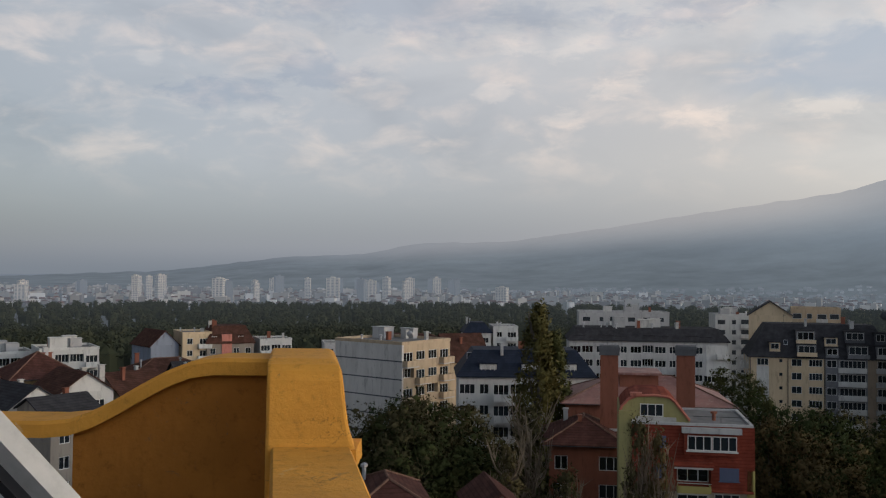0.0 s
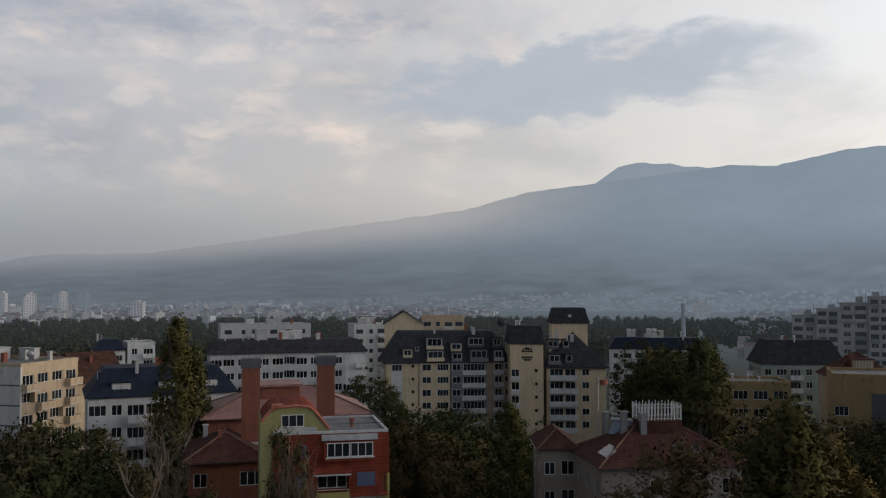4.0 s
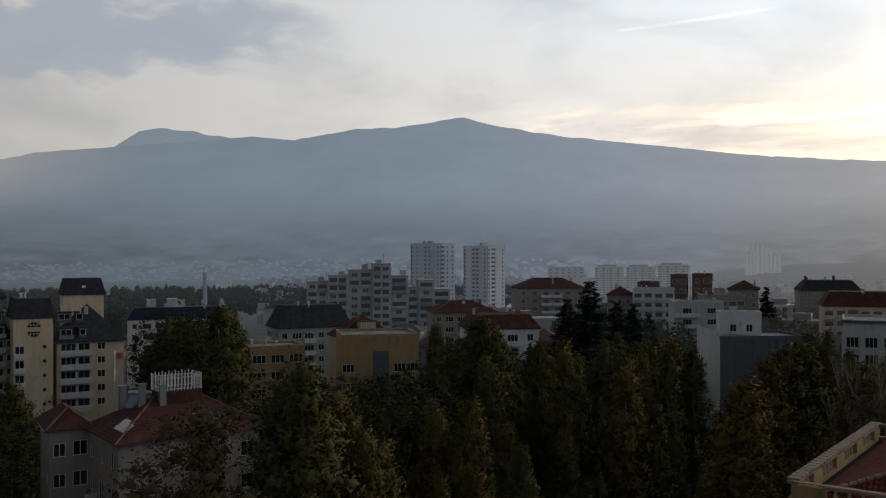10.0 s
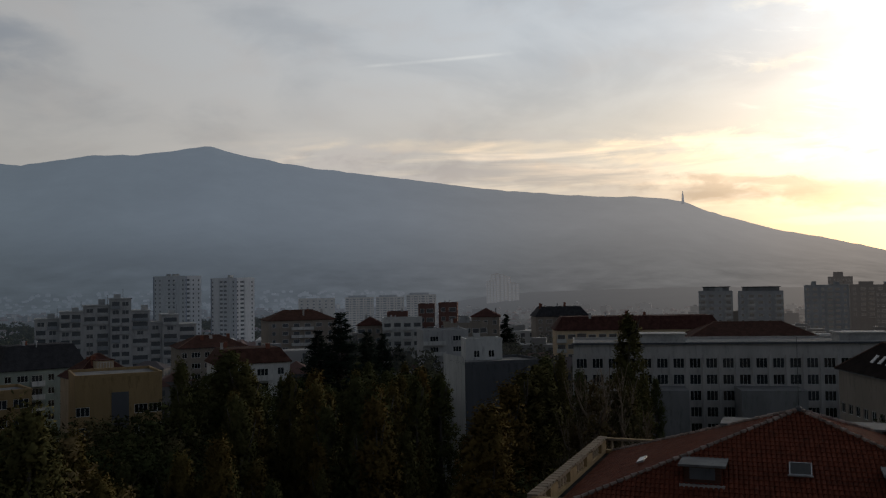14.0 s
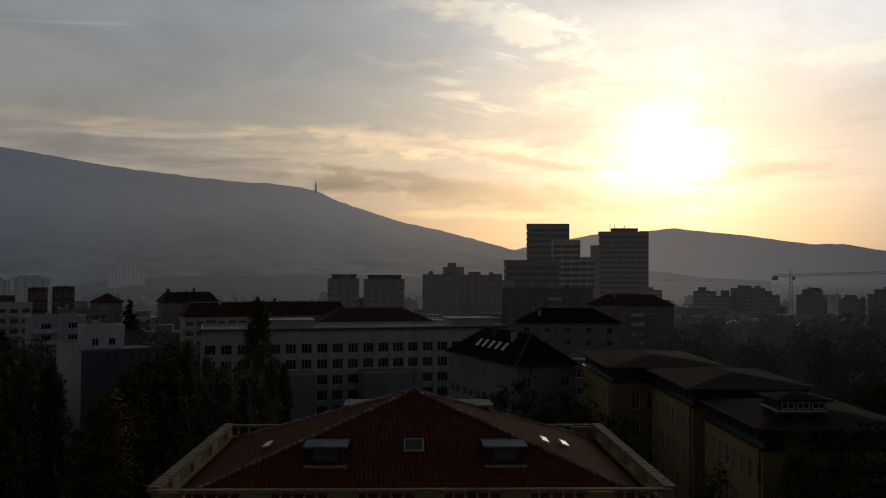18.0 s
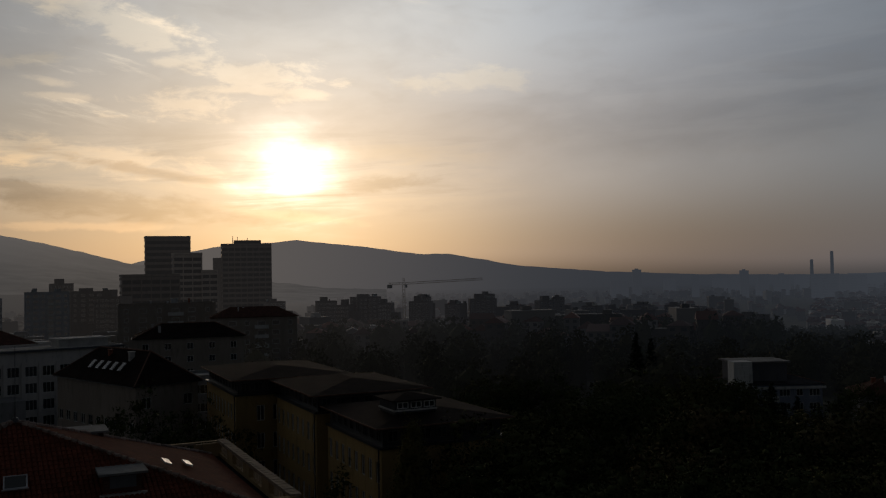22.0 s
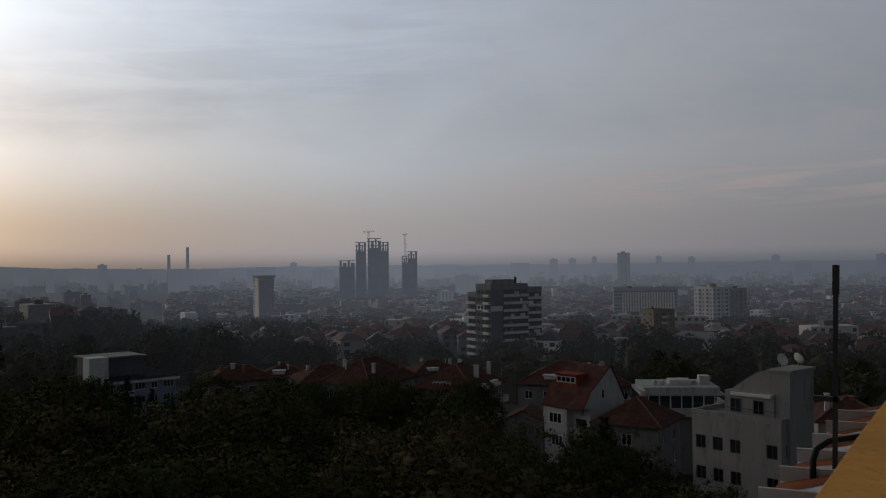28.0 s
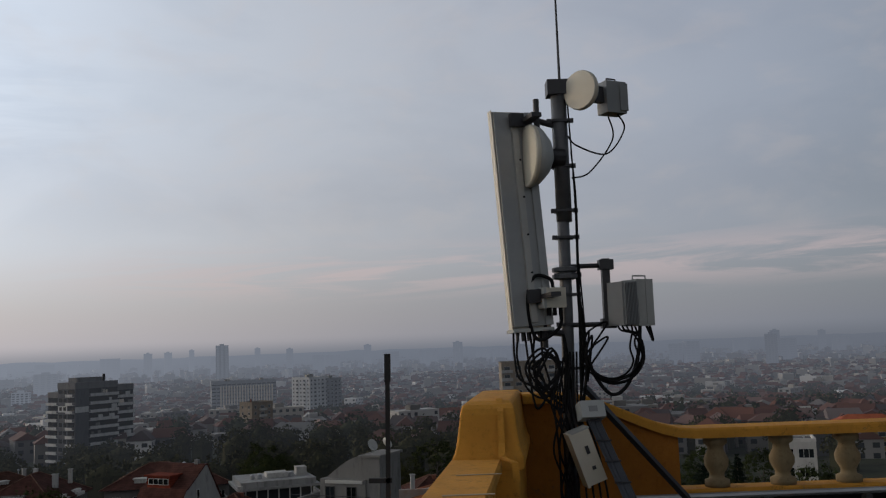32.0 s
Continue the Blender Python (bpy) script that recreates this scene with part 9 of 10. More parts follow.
flats = [(93.0, 560, 22, 33), (92.3, 600, 10, 38), (94.3, 540, 16, 30), (104.6, 640, 12, 27), (107.6, 640, 14, 26.5), (108.8, 660, 10, 23), (110.2, 660, 20, 28.5), (111.4, 650, 10, 24), (113.4, 680, 16, 24.0), (114.3, 690, 8, 27), (115.7, 720, 14, 20.5),
         (117.3, 720, 22, 24), (118.2, 735, 10, 27.5), (119.6, 740, 12, 18), (121.8, 760, 18, 20.5), (122.6, 770, 10, 23), (124.4, 780, 14, 15), (126.0, 800, 20, 11), (127.6, 810, 12, 15), (129.5, 820, 20, 13), (131.2, 830, 14, 8), (133.6, 700, 22, 10)]
for k, (b, r, w, zt) in enumerate(flats):
    zt -= 4.5 if b > 104 else 0
    x, y = place(b, r)
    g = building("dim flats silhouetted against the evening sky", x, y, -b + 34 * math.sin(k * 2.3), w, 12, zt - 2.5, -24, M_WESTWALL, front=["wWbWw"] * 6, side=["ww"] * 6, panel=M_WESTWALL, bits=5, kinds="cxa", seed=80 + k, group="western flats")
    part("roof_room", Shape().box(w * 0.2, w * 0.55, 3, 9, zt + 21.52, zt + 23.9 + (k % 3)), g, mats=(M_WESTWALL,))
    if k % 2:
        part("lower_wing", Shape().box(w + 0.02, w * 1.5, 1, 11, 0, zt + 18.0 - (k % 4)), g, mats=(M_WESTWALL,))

# tower crane
cr = thing("tower_crane", pose(*place(113.1, 700), -20, 0, 0, -113 + 0), "pale yellow tower crane with a long jib", "crane")
M_CRANE = in_distance(material("faded_crane_paint", (0.25, 0.2, 0.10), rough=0.6, vary=0.2), 2500.0)


def lattice(p, q, wide, n):
    """A square lattice boom from p to q."""
    p, q = Vector(p), Vector(q)
    t = (q - p).normalized()
    a = t.cross(Vector((0, 1, 0)) if abs(t.y) < 0.9 else Vector((1, 0, 0))).normalized() * wide / 2
    b = t.cross(a).normalized() * wide / 2
    s = Shape()
    for o in (a + b, a - b, -a - b, -a + b):
        s.tube([p + o, q + o], wide * 0.10, 4)
    for k in range(n):
        c, d = p.lerp(q, k / n), p.lerp(q, (k + 1) / n)
        s.tube([c + a + b, d - a + b], wide * 0.05, 3)
        s.tube([c - a - b, d + a - b], wide * 0.05, 3)
        s.tube([c + a + b, d + a - b], wide * 0.05, 3)
    return s


part("tower", lattice((0, 0, 0), (0, 0, 50), 1.8, 18), cr, mats=(M_CRANE,))
part("jib", lattice((0, 0, 51), (62, 0, 53.5), 1.5, 26), cr, mats=(M_CRANE,))
part("counter_jib", lattice((0, 0, 51), (-12, 0, 51), 1.5, 5), cr, mats=(M_CRANE,))
part("counterweight", Shape().box(-13, -9, -1.2, 1.2, 47.5, 50.2), cr, mats=(M_CONC,))
part("apex", lattice((0, 0, 51), (0, 0, 55.5), 1.2, 3), cr, mats=(M_CRANE,))
part("cab", Shape().box(0.8, 2.8, -1.0, 1.0, 47.8, 50.0), cr, mats=(M_WHITE,))

# broadcasting mast on the ridge
tvx, tvy = place(83.66, 4250)
tv = thing("broadcast_tower", pose(tvx, tvy, EYE + 4250 * math.tan(radians(4.75))), "slim concrete broadcasting tower on the mountain shoulder", "tower")
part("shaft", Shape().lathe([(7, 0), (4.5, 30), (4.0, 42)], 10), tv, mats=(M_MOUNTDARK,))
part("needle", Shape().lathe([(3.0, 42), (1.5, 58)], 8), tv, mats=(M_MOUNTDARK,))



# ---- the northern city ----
# darker render that carries the shade on the northern houses
M_SHADE = plaster("shaded_house_render", (0.17, 0.165, 0.16))
M_FLATS = plaster("bare_grey_concrete", (0.235, 0.23, 0.225))
M_TERRACE = plaster("light_grey_terrace", (0.34, 0.335, 0.325))
g = building("white villa with grey terraces and a tower bay", 145.4, -137.3, -113.4, 19.4, 12, 10.8, -1, M_BLUEGREY, front=["WwbWwW"] * 4, side=["wWw"] * 4, storey=2.9, top=0.4, roof="hip", roof_mat=M_SHINGLE, roof_h=1.8, name="villa", category="villa")
part("upper_floor", Shape().box(1.5, 12.5, 1.5, 10.0, 12.0, 16.4), g, mats=(M_DKGREY,))
part("upper_roof", Shape().box(0.9, 13.1, 0.9, 10.6, 16.41, 16.75), g, mats=(M_ROOFGREY,))
tw = part("tower_bay", Shape().box(0.2, 4.2, -0.6, 3.0, 10.9, 16.9), g, mats=(M_WHITE,))
a, b = window_meshes(2.2, 2.0, 2, M_FRAME)
part("window", a, tw, Matrix.Translation((1.1, -0.69, 14.0)))
part("terrace_edge", Shape().box(-0.6, 20.0, -0.7, -0.45, 11.0, 11.5), g, mats=(M_WHITE,))
for k, (b, r, w, d, zt, rh, m, t) in enumerate(((140.4, 190, 14, 10, 10.8, 2.6, M_TILEOLD, 10), (143.2, 200, 12, 10, 10.0, 2.4, M_TILEOLD, -8), (146.0, 185, 14, 11, 10.4, 3.0, M_TILEOLD, 15), (159.8, 158, 15, 12, 13.4, 3.4, M_TILE, -14), (149.0, 215, 16, 11, 6.0, 3.0, M_TILEOLD, 5),
                                                (153.2, 225, 14, 11, 6.5, 3.0, M_TILEOLD, 20), (150.5, 136, 8, 8, 10.6, 1.8, M_TILE, 0),
                                                (163.2, 178, 12, 10, 10.0, 3.0, M_TILE, 10), (168.6, 160, 11, 10, 9.0, 3.0, M_TILEOLD, 20))):
    x, y = place(b, r)
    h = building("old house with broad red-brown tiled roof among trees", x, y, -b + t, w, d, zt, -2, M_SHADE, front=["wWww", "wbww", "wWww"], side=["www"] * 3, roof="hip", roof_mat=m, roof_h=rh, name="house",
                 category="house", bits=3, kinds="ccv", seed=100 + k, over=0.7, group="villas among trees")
    if k % 2 == 1:
        dormer(h, w * 0.3, 0.8, zt + 2.1, 2.6, 1.4, 2.4, M_WHITE, M_WHITE)
    skylight(h, Matrix.Translation((w * 0.66, 1.3, zt + 2.0 + 1.3 * rh / d * 2)) @ pose(0, 0, 0, -60, 0, 0), 0.9, 1.3)
    skylight(h, Matrix.Translation((w * 0.78, 1.3, zt + 2.0 + 1.3 * rh / d * 2)) @ pose(0, 0, 0, -60, 0, 0), 0.9, 1.3)
# white render greyed to put shade on this house
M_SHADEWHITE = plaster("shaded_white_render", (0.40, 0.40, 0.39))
g = thing("house", pose(40.13, -119.4, 0, 0, 0, 154.8), "white house with steep red roof, dormer and blank gable", "house")
W, prof = 7.3, [(-0.35, 14.95), (1.6, 17.6), (2.0, 17.75), (5.3, 20.35), (5.8, 20.35), (8.7, 15.6)]
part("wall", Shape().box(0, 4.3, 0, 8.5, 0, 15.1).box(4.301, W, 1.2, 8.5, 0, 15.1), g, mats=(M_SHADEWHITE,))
s, e, r = Shape(), Shape(), Shape()
for x in (0.05, W - 0.05):
    s.quad(*[(x, y, z) for y, z in ([(0.0, 15.1)] + prof[1:5] + [(8.5, 15.7), (8.5, 15.1)])])
for (ya, za), (yb, zb) in zip(prof, prof[1:]):
    r.quad((-0.25, ya, za + 0.12), (W + 0.12, ya, za + 0.12), (W + 0.12, yb, zb + 0.12), (-0.25, yb, zb + 0.12))
    r.quad((-0.25, yb, zb - 0.06), (W + 0.12, yb, zb - 0.06), (W + 0.12, ya, za - 0.06), (-0.25, ya, za - 0.06))
    for x in (-0.25, W + 0.12):
        r.quad((x, ya, za - 0.06), (x, yb, zb - 0.06), (x, yb, zb + 0.12), (x, ya, za + 0.12))
part("gable", s, g, mats=(M_SHADEWHITE,))
part("roof", r, g, mats=(M_TILE,))
part("dormer", Shape().box(0.7, 4.6, 1.7, 4.0, 17.6, 19.2), g, mats=(M_REDTILE,))
part("dormer_roof", Shape().box(0.5, 4.8, 1.4, 4.6, 19.21, 19.4), g, mats=(M_REDTILE,))
part("window", cache_window(3.4, 0.8, 4), g, Matrix.Translation((0.95, 1.62, 18.15)))
for x in (1.9, 2.9):
    skylight(g, Matrix.Translation((x, 0.5, 16.12)) @ pose(0, 0, 0, -37, 0, 0), 0.75, 1.0)
part("window", cache_window(2.3, 1.4, 3), g, Matrix.Translation((1.0, -0.07, 12.7)))
part("window", cache_window(2.0, 1.5, 3), g, Matrix.Translation((1.4, -0.07, 9.6)))
part("downpipe", Shape().tube([(4.25, -0.1, 0), (4.25, -0.1, 15.0)], 0.06, 6), g, mats=(M_METAL,))
for z in (11.4, 8.5):
    part("balcony", Shape().box(4.302, W, 0.1, 1.19, z, z + 0.15).box(4.302, W, 0.1, 0.18, z + 0.151, z + 1.0), g, mats=(M_GREY,))
    part("window", cache_window(1.8, 1.9, 2, M_DARKFRAME), g, Matrix.Translation((4.9, 1.12, z + 0.2)))
part("window", cache_window(0.6, 1.2, 1), g, Matrix.Translation((W + 0.07, 3.6, 16.2)) @ pose(0, 0, 0, 0, 0, 90))
part("chimney", Shape().box(5.6, 6.2, 5.2, 5.7, 19.6, 21.0), g, mats=(M_GREY,))
part("wall_unit", Shape().box(5.6, 6.2, 0.7, 1.19, 14.1, 14.6), g, mats=(M_METAL,))
pan = thing("solar_array", pose(*place(161.35, 128), 13.0, 0, 0, -165), "tilted pale solar panels on a low roof", "solar panels")
for k in range(3):
    part("panel", Shape().box(k * 0.85, k * 0.85 + 0.8, 0, 0.06, 0, 2.0), pan, pose(0, 0, 0, -50, 0, 0), mats=(M_METAL,))
part("stand", Shape().box(0, 2.6, 0.2, 1.6, -13.0, 0.0), pan, mats=(M_DKGREY,))
building("low house with brown tiled roof beside the white house", 31.6, -114.7, 173.2, 8.5, 9, 13.7, 0, M_SHADE, front=["ww.", "w.w"], right=["nw"] * 2, roof="hip", roof_mat=M_TILEOLD, roof_h=3.0, name="house", category="house", bits=2, kinds="c", seed=122, over=0.6)
building("low shed with a red tiled roof", *place(159.0, 131), 190, 5.0, 6, 12.1, 0, M_SHADE, roof="gable", roof_mat=M_TILEOLD, roof_h=1.2, along="y", name="shed", category="shed")
g = building("long villa with a broad red tiled hip roof", 92.8, -144.3, 174.8, 11.1, 16.0, 12.3, -2, M_SHADE, front=["nnw", "nww"], right=["ww.w", "wwbw"], roof="hip", roof_mat=M_TILE, roof_h=4.3, name="villa", category="villa", bits=5, kinds="cccv", seed=104, over=0.7)
for x in (3.0, 4.8, 7.4):
    skylight(g, Matrix.Translation((x, 0.9, 15.5)) @ pose(0, 0, 0, -52, 0, 0), 0.6, 0.8)
g = building("villa with a red tiled roof, white dormer and roof terraces", 73.7, -145.4, 180.0, 11.7, 15.0, 12.0, -2, M_SHADE, front=["nn.w", "nwww"], right=["bwwb", "wwbw"], roof="hip", roof_mat=M_TILE, roof_h=4.0, name="villa", category="villa", bits=4, kinds="ccc", seed=105, over=0.7)
part("dormer", Shape().box(3.4, 7.2, 0.7, 3.5, 14.1, 15.5), g, mats=(M_SHADE,))
part("dormer_front", Shape().box(3.0, 7.6, -0.3, 0.3, 14.05, 14.35), g, mats=(M_BRIGHT,), label="white dormer sill")
part("window", cache_window(3.4, 0.9, 5), g, Matrix.Translation((3.6, 0.6, 14.45)))
for y in (3.0, 9.0):
    part("roof_terrace", Shape().box(9.4, 12.0, y, y + 2.6, 14.0, 14.9).box(11.9, 12.5, y - 0.3, y + 2.9, 13.9, 14.4), g, mats=(M_BRIGHT,), label="white roof terrace front")
# modern house with rounded white terraces
g = thing("modern_house", pose(32.0, -146.6, 0, 0, 0, -159.7), "modern white house with wide terraces and glass walls", "house")
s = Shape().box(0, 13.2, 0, 10, -2, 9.6)
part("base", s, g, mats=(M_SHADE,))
part("terrace", Shape().box(-1.4, 14.2, -1.8, 10.5, 9.61, 10.0).box(-1.4, 14.2, -1.8, -1.5, 10.0, 11.0).box(-1.4, -1.1, -1.5, 10.5, 10.0, 11.0).box(13.9, 14.2, -1.5, 10.5, 10.0, 11.0), g, mats=(M_TERRACE,))
part("glass_storey", Shape().box(0.6, 11.4, 0.4, 9.0, 10.01, 12.9), g, mats=(M_GLASS,))
for k in range(7):
    part("mullion", Shape().box(0.6 + 1.78 * k, 0.78 + 1.78 * k, 0.3, 0.398, 10.01, 12.9), g, mats=(M_FRAME,))
part("roof", Shape().box(-0.8, 12.6, -1.2, 10.0, 12.91, 13.3).box(-0.2, 12.0, -0.6, 9.6, 13.3, 14.2), g, mats=(M_TERRACE,))
part("roof_plant", Shape().box(4.5, 8.0, 2.5, 5.5, 14.21, 15.0).box(9.5, 11.2, 3.0, 5.0, 14.21, 15.6), g, mats=(M_CONC,))
for x in (2.2, 3.4, 8.6):
    part("vent", Shape().lathe([(0.4, 0), (0.4, 0.6), (0.2, 0.8)], 8, at=(x, 3.0, 14.21)), g, mats=(M_METAL,))
for x in (2.0, 10.5):
    part("column", Shape().box(x, x + 0.5, -1.4, -0.9, -2, 9.6), g, mats=(M_TERRACE,))
# grey stepped flats close by
g = building("grey concrete flats with stepped terraces and small dark windows", 6.7, -87.7, -113.6, 5.8, 9.4, 19.6, 0, M_FLATS, front=["n.", "n.", "n."], side=["nnn.n"] * 5, storey=3.05, top=1.1,
             frame_mat=M_DARKFRAME, name="apartment_building")
part("upper_block", Shape().box(1.0, 5.6, 1.2, 6.3, 19.7, 22.2), g, mats=(M_FLATS,))
part("upper_lintel", Shape().box(0.75, 0.995, 1.4, 5.6, 21.8, 22.1), g, mats=(M_WHITE,))
for y in (2.2, 4.6):
    a, b = window_meshes(1.1, 1.3, 2, M_DARKFRAME)
    wn = part("window", a, g, Matrix.Translation((0.91, y + 1.1, 20.2)) @ pose(0, 0, 0, 0, 0, -90))
    part("pane", b, wn)
s = Shape()
n = 12
for x in (1.6, 5.4):
    s.v += [(x, 5.9 - 4.6 * k / n, 22.2) for k in range(n + 1)] + [(x, 5.9 - 4.6 * k / n, 22.25 + 2.25 * math.sin(k / n * math.pi / 2)) for k in range(n + 1)]
m = 2 * (n + 1)
for k in range(n):
    t = n + 1 + k
    s.f += [(k, k + 1, t + 1, t), (m + k + 1, m + k, m + t, m + t + 1), (t, t + 1, m + t + 1, m + t)]
    s.m += [0, 0, 0]
part("curved_gable", s, g, mats=(M_FLATS,))
part("stair_tower", Shape().box(1.2, 5.81, -0.3, 1.7, 0, 24.3), g, mats=(M_FLATS,))
part("tower_cap", Shape().box(1.0, 6.0, -0.5, 1.9, 24.31, 24.55), g, mats=(M_FLATS,))
part("balustrade", Shape().tube([(0.12, 0.2, 20.7), (0.12, 9.2, 20.7)], 0.03, 5), g, mats=(M_DARKMETAL,))
for x, y, rz in ((2.0, 0.9, -20), (3.8, 0.2, 70)):
    d = thing("satellite_dish", g.matrix_basis @ pose(x, y, 24.55), "white satellite dish on a roof bracket", "satellite dish")
    part("stem", Shape().tube([(0, 0, 0), (0, 0, 0.7)], 0.04, 6), d, mats=(M_METAL,))
    dish(pose(0, 0, 0.85, 65, 0, rz), 0.60, M_WHITE, "white dish", d, "reflector")
building("small house with red tiles and white windows", 4.8, -119.9, -167.7, 8.5, 9, 14.6, 0, M_OLD, front=["www"] * 3, roof="hip", roof_mat=M_TILE, roof_h=2.6, name="house", category="house", bits=2, kinds="c", seed=123)
building("small house with red tiles and white windows", -6.0, -126.0, -178, 9.5, 9, 13.0, 0, M_OLD, front=["www"] * 3, roof="hip", roof_mat=M_TILE, roof_h=2.6, name="house", category="house", bits=2, kinds="c", seed=124)
# ten-storey panel block
M_PANELGREY = in_distance(plaster("dark_grey_panels", (0.105, 0.11, 0.12)))
M_PANELPALE = in_distance(plaster("stained_light_panels", (0.52, 0.52, 0.52)))
M_PANELROOF = in_distance(plaster("grey_attic_panels", (0.155, 0.155, 0.16)))
g = thing("tower_block", pose(128.3, -320.3, -6, 0, 0, -124.0), "grey ten-storey panel block with white balcony bands", "tower block")
H = 32.4
part("wall", Shape().box(0, 17.5, 0, 10.3, 0, H - 2.2), g, mats=(M_PANELGREY,))
part("wing", Shape().box(17.7, 25.0, 0.8, 10.3, 0, H - 3.6), g, mats=(M_PANELGREY,))
part("side_wing", Shape().box(0.6, 17.4, 10.301, 17.0, 0, H - 5.4), g, mats=(M_PANELGREY,))
part("attic", Shape().box(-0.1, 17.6, -0.12, 10.4, H - 2.19, H), g, mats=(M_PANELROOF,))
part("attic", Shape().box(17.7, 25.1, 0.6, 10.4, H - 3.59, H - 1.5).box(0.4, 17.4, 10.41, 17.1, H - 5.39, H - 3.4), g, mats=(M_PANELROOF,))
part("end_wall", Shape().box(-0.02, 5.5, -0.16, -0.005, 0, H - 2.2), g, mats=(M_PANELGREY,))
part("pale_band", Shape().box(-0.06, 5.5, -0.2, -0.161, H - 10.6, H - 8.6), g, mats=(M_PANELPALE,))
part("roof_room", Shape().box(3.0, 13.5, 3.5, 8.5, H, H + 1.6), g, mats=(M_PANELROOF,))
part("flue", Shape().tube([(14.5, 4, H), (14.5, 4, H + 2.6)], 0.5, 8), g, mats=(M_DARKMETAL,))
rp = random.Random(130)
for k in range(10):
    z = H - 2.25 - 2.9 * k
    for x0, x1, y in ((5.6, 17.4, -0.02), (17.75, 24.9, 0.78)):
        zz = z - (1.3 if x0 > 17 else 0.0)
        part("glazing", Shape().box(x0, x1, y - 0.05, y - 0.005, zz - 1.75, zz - 0.15), g, mats=(M_FARGLASS,))
        part("balcony_panel", Shape().box(x0 - 0.1, x1, y - 1.1, y - 1.0, zz - 2.75, zz - 1.85).box(x0 - 0.1, x1, y - 1.0, y - 0.06, zz - 2.9, zz - 2.74), g, mats=(M_PANELPALE,))
        for _ in range(2):
            a = rp.uniform(x0, x1 - 2.4)
            if rp.random() < 0.5:
                part("balcony_screen", Shape().box(a, a + rp.uniform(1.0, 2.4), y - 1.0, y - 0.9, zz - 1.84, zz - rp.uniform(0.2, 0.9)), g, mats=(rp.choice((M_PANELPALE, M_PANELROOF, M_FARWHITE)),))
    for y0, y1, x, zz in ((0.3, 4.2, -0.02, z), (10.5, 16.8, 0.58, z - 3.0)):
        part("glazing", Shape().box(x - 0.05, x - 0.005, y0, y1, zz - 1.75, zz - 0.15), g, mats=(M_FARGLASS,))
        part("balcony_panel", Shape().box(x - 1.1, x - 1.0, y0, y1, zz - 2.75, zz - 1.85).box(x - 1.0, x - 0.06, y0, y1, zz - 2.9, zz - 2.74), g, mats=(M_PANELPALE,))
    part("window", Shape().box(-0.05, -0.004, 5.0, 6.8, z - 1.75, z - 0.35).box(-0.05, -0.004, 7.4, 9.6, z - 1.75, z - 0.35), g, mats=(M_FARGLASS,))
    if k == 2:
        part("pale_band", Shape().box(-0.1, -0.051, 4.6, 9.9, z - 2.4, z - 0.2), g, mats=(M_PANELPALE,))
        part("window", Shape().box(-0.13, -0.101, 5.2, 6.8, z - 1.8, z - 0.5).box(-0.13, -0.101, 7.6, 9.2, z - 1.8, z - 0.5), g, mats=(M_FARGLASS,))
building("small tower of flats with a white base", 86.7, -421.2, -128.4, 12.6, 9, 11.2, -14, M_OLD, front=["wbw"] * 8, side=["ww"] * 8, storey=2.9, top=0.6, seed=131, bits=1, name="tower_block", category="tower block")
building("pale high-rise block of flats with rounded corners", 91.3, -643.6, -126.9, 19.0, 18.0, 15.2, -26, M_MIDWHITE, front=["wbwbw"] * 14, side=["wbwbw"] * 14, storey=2.8, top=0.8, seed=132, bits=3, kinds="xa", name="tower_block", category="tower block",
         panel=M_MIDWHITE)
building("pale high-rise block of flats with rounded corners", 78.0, -655.0, -126.9, 12.0, 14.0, 13.6, -26, M_FARGREY, front=["wbw"] * 14, side=["wbw"] * 14, storey=2.8, top=0.8, seed=133, bits=2, kinds="x", name="tower_block", category="tower block", panel=M_FARGREY)
building("block of flats seen beyond the corner pillar", -23.5, -329.2, -179.1, 20.5, 12, 27.6, -8, M_OLD, front=["bWbWb"] * 11, storey=2.9, top=0.6, bits=3, seed=134, panel=M_GREYW)
building("long white low block with window rows", -124.3, -484.3, 170.6, 32, 11, -5.0, -16, M_WHITE, front=["W" * 10] * 3, storey=3.2, seed=135)
building("hall with a bright orange-red roof", -118.6, -275.6, 166.7, 24, 14, 5.4, -10, M_OCHRE, front=["WWWW"] * 3, roof="hip", roof_mat=material("bright_orange_tile", (0.42, 0.10, 0.04), rough=0.8, vary=0.2), roof_h=3.6, seed=136, name="hall", category="hall")
building("dark house below the balustrade", -42.0, -70.0, 175.0, 20, 12, 18.5, 0, M_OLD, front=["wwwwww"] * 4, roof="mansard", roof_mat=M_SHINGLE, roof_h=2.6, seed=137, name="house", category="house", bits=4, kinds="c")
# hotel tower with a dark crown
g = building("white hotel tower with shaded side and dark crown", *place(143.45, 900), -129.0, 16.0, 20.0, 21.4, -31, M_FARWHITE, front=["..."], side=["lww"] * 16, storey=3.0, top=0.6, name="hotel_tower", category="hotel")
# grey sheet over the front stands for the shade on it
part("dark_side", Shape().box(0.5, 15.9, -0.3, -0.02, 0, 52.0), g, mats=(M_FARGREY,))
part("crown", Shape().box(-1.0, 17.0, -1.0, 21, 52.6, 55.2), g, mats=(M_FARGREY,))
building("low white hotel wings", *place(142.0, 880), -133, 34, 14, -18, -34, M_FARWHITE, front=["WWWWW"] * 3)
building("flat white supermarket hall", *place(147.0, 860), -140, 46, 30, -16.5, -34, M_FARWHITE, front=["W" * 8])
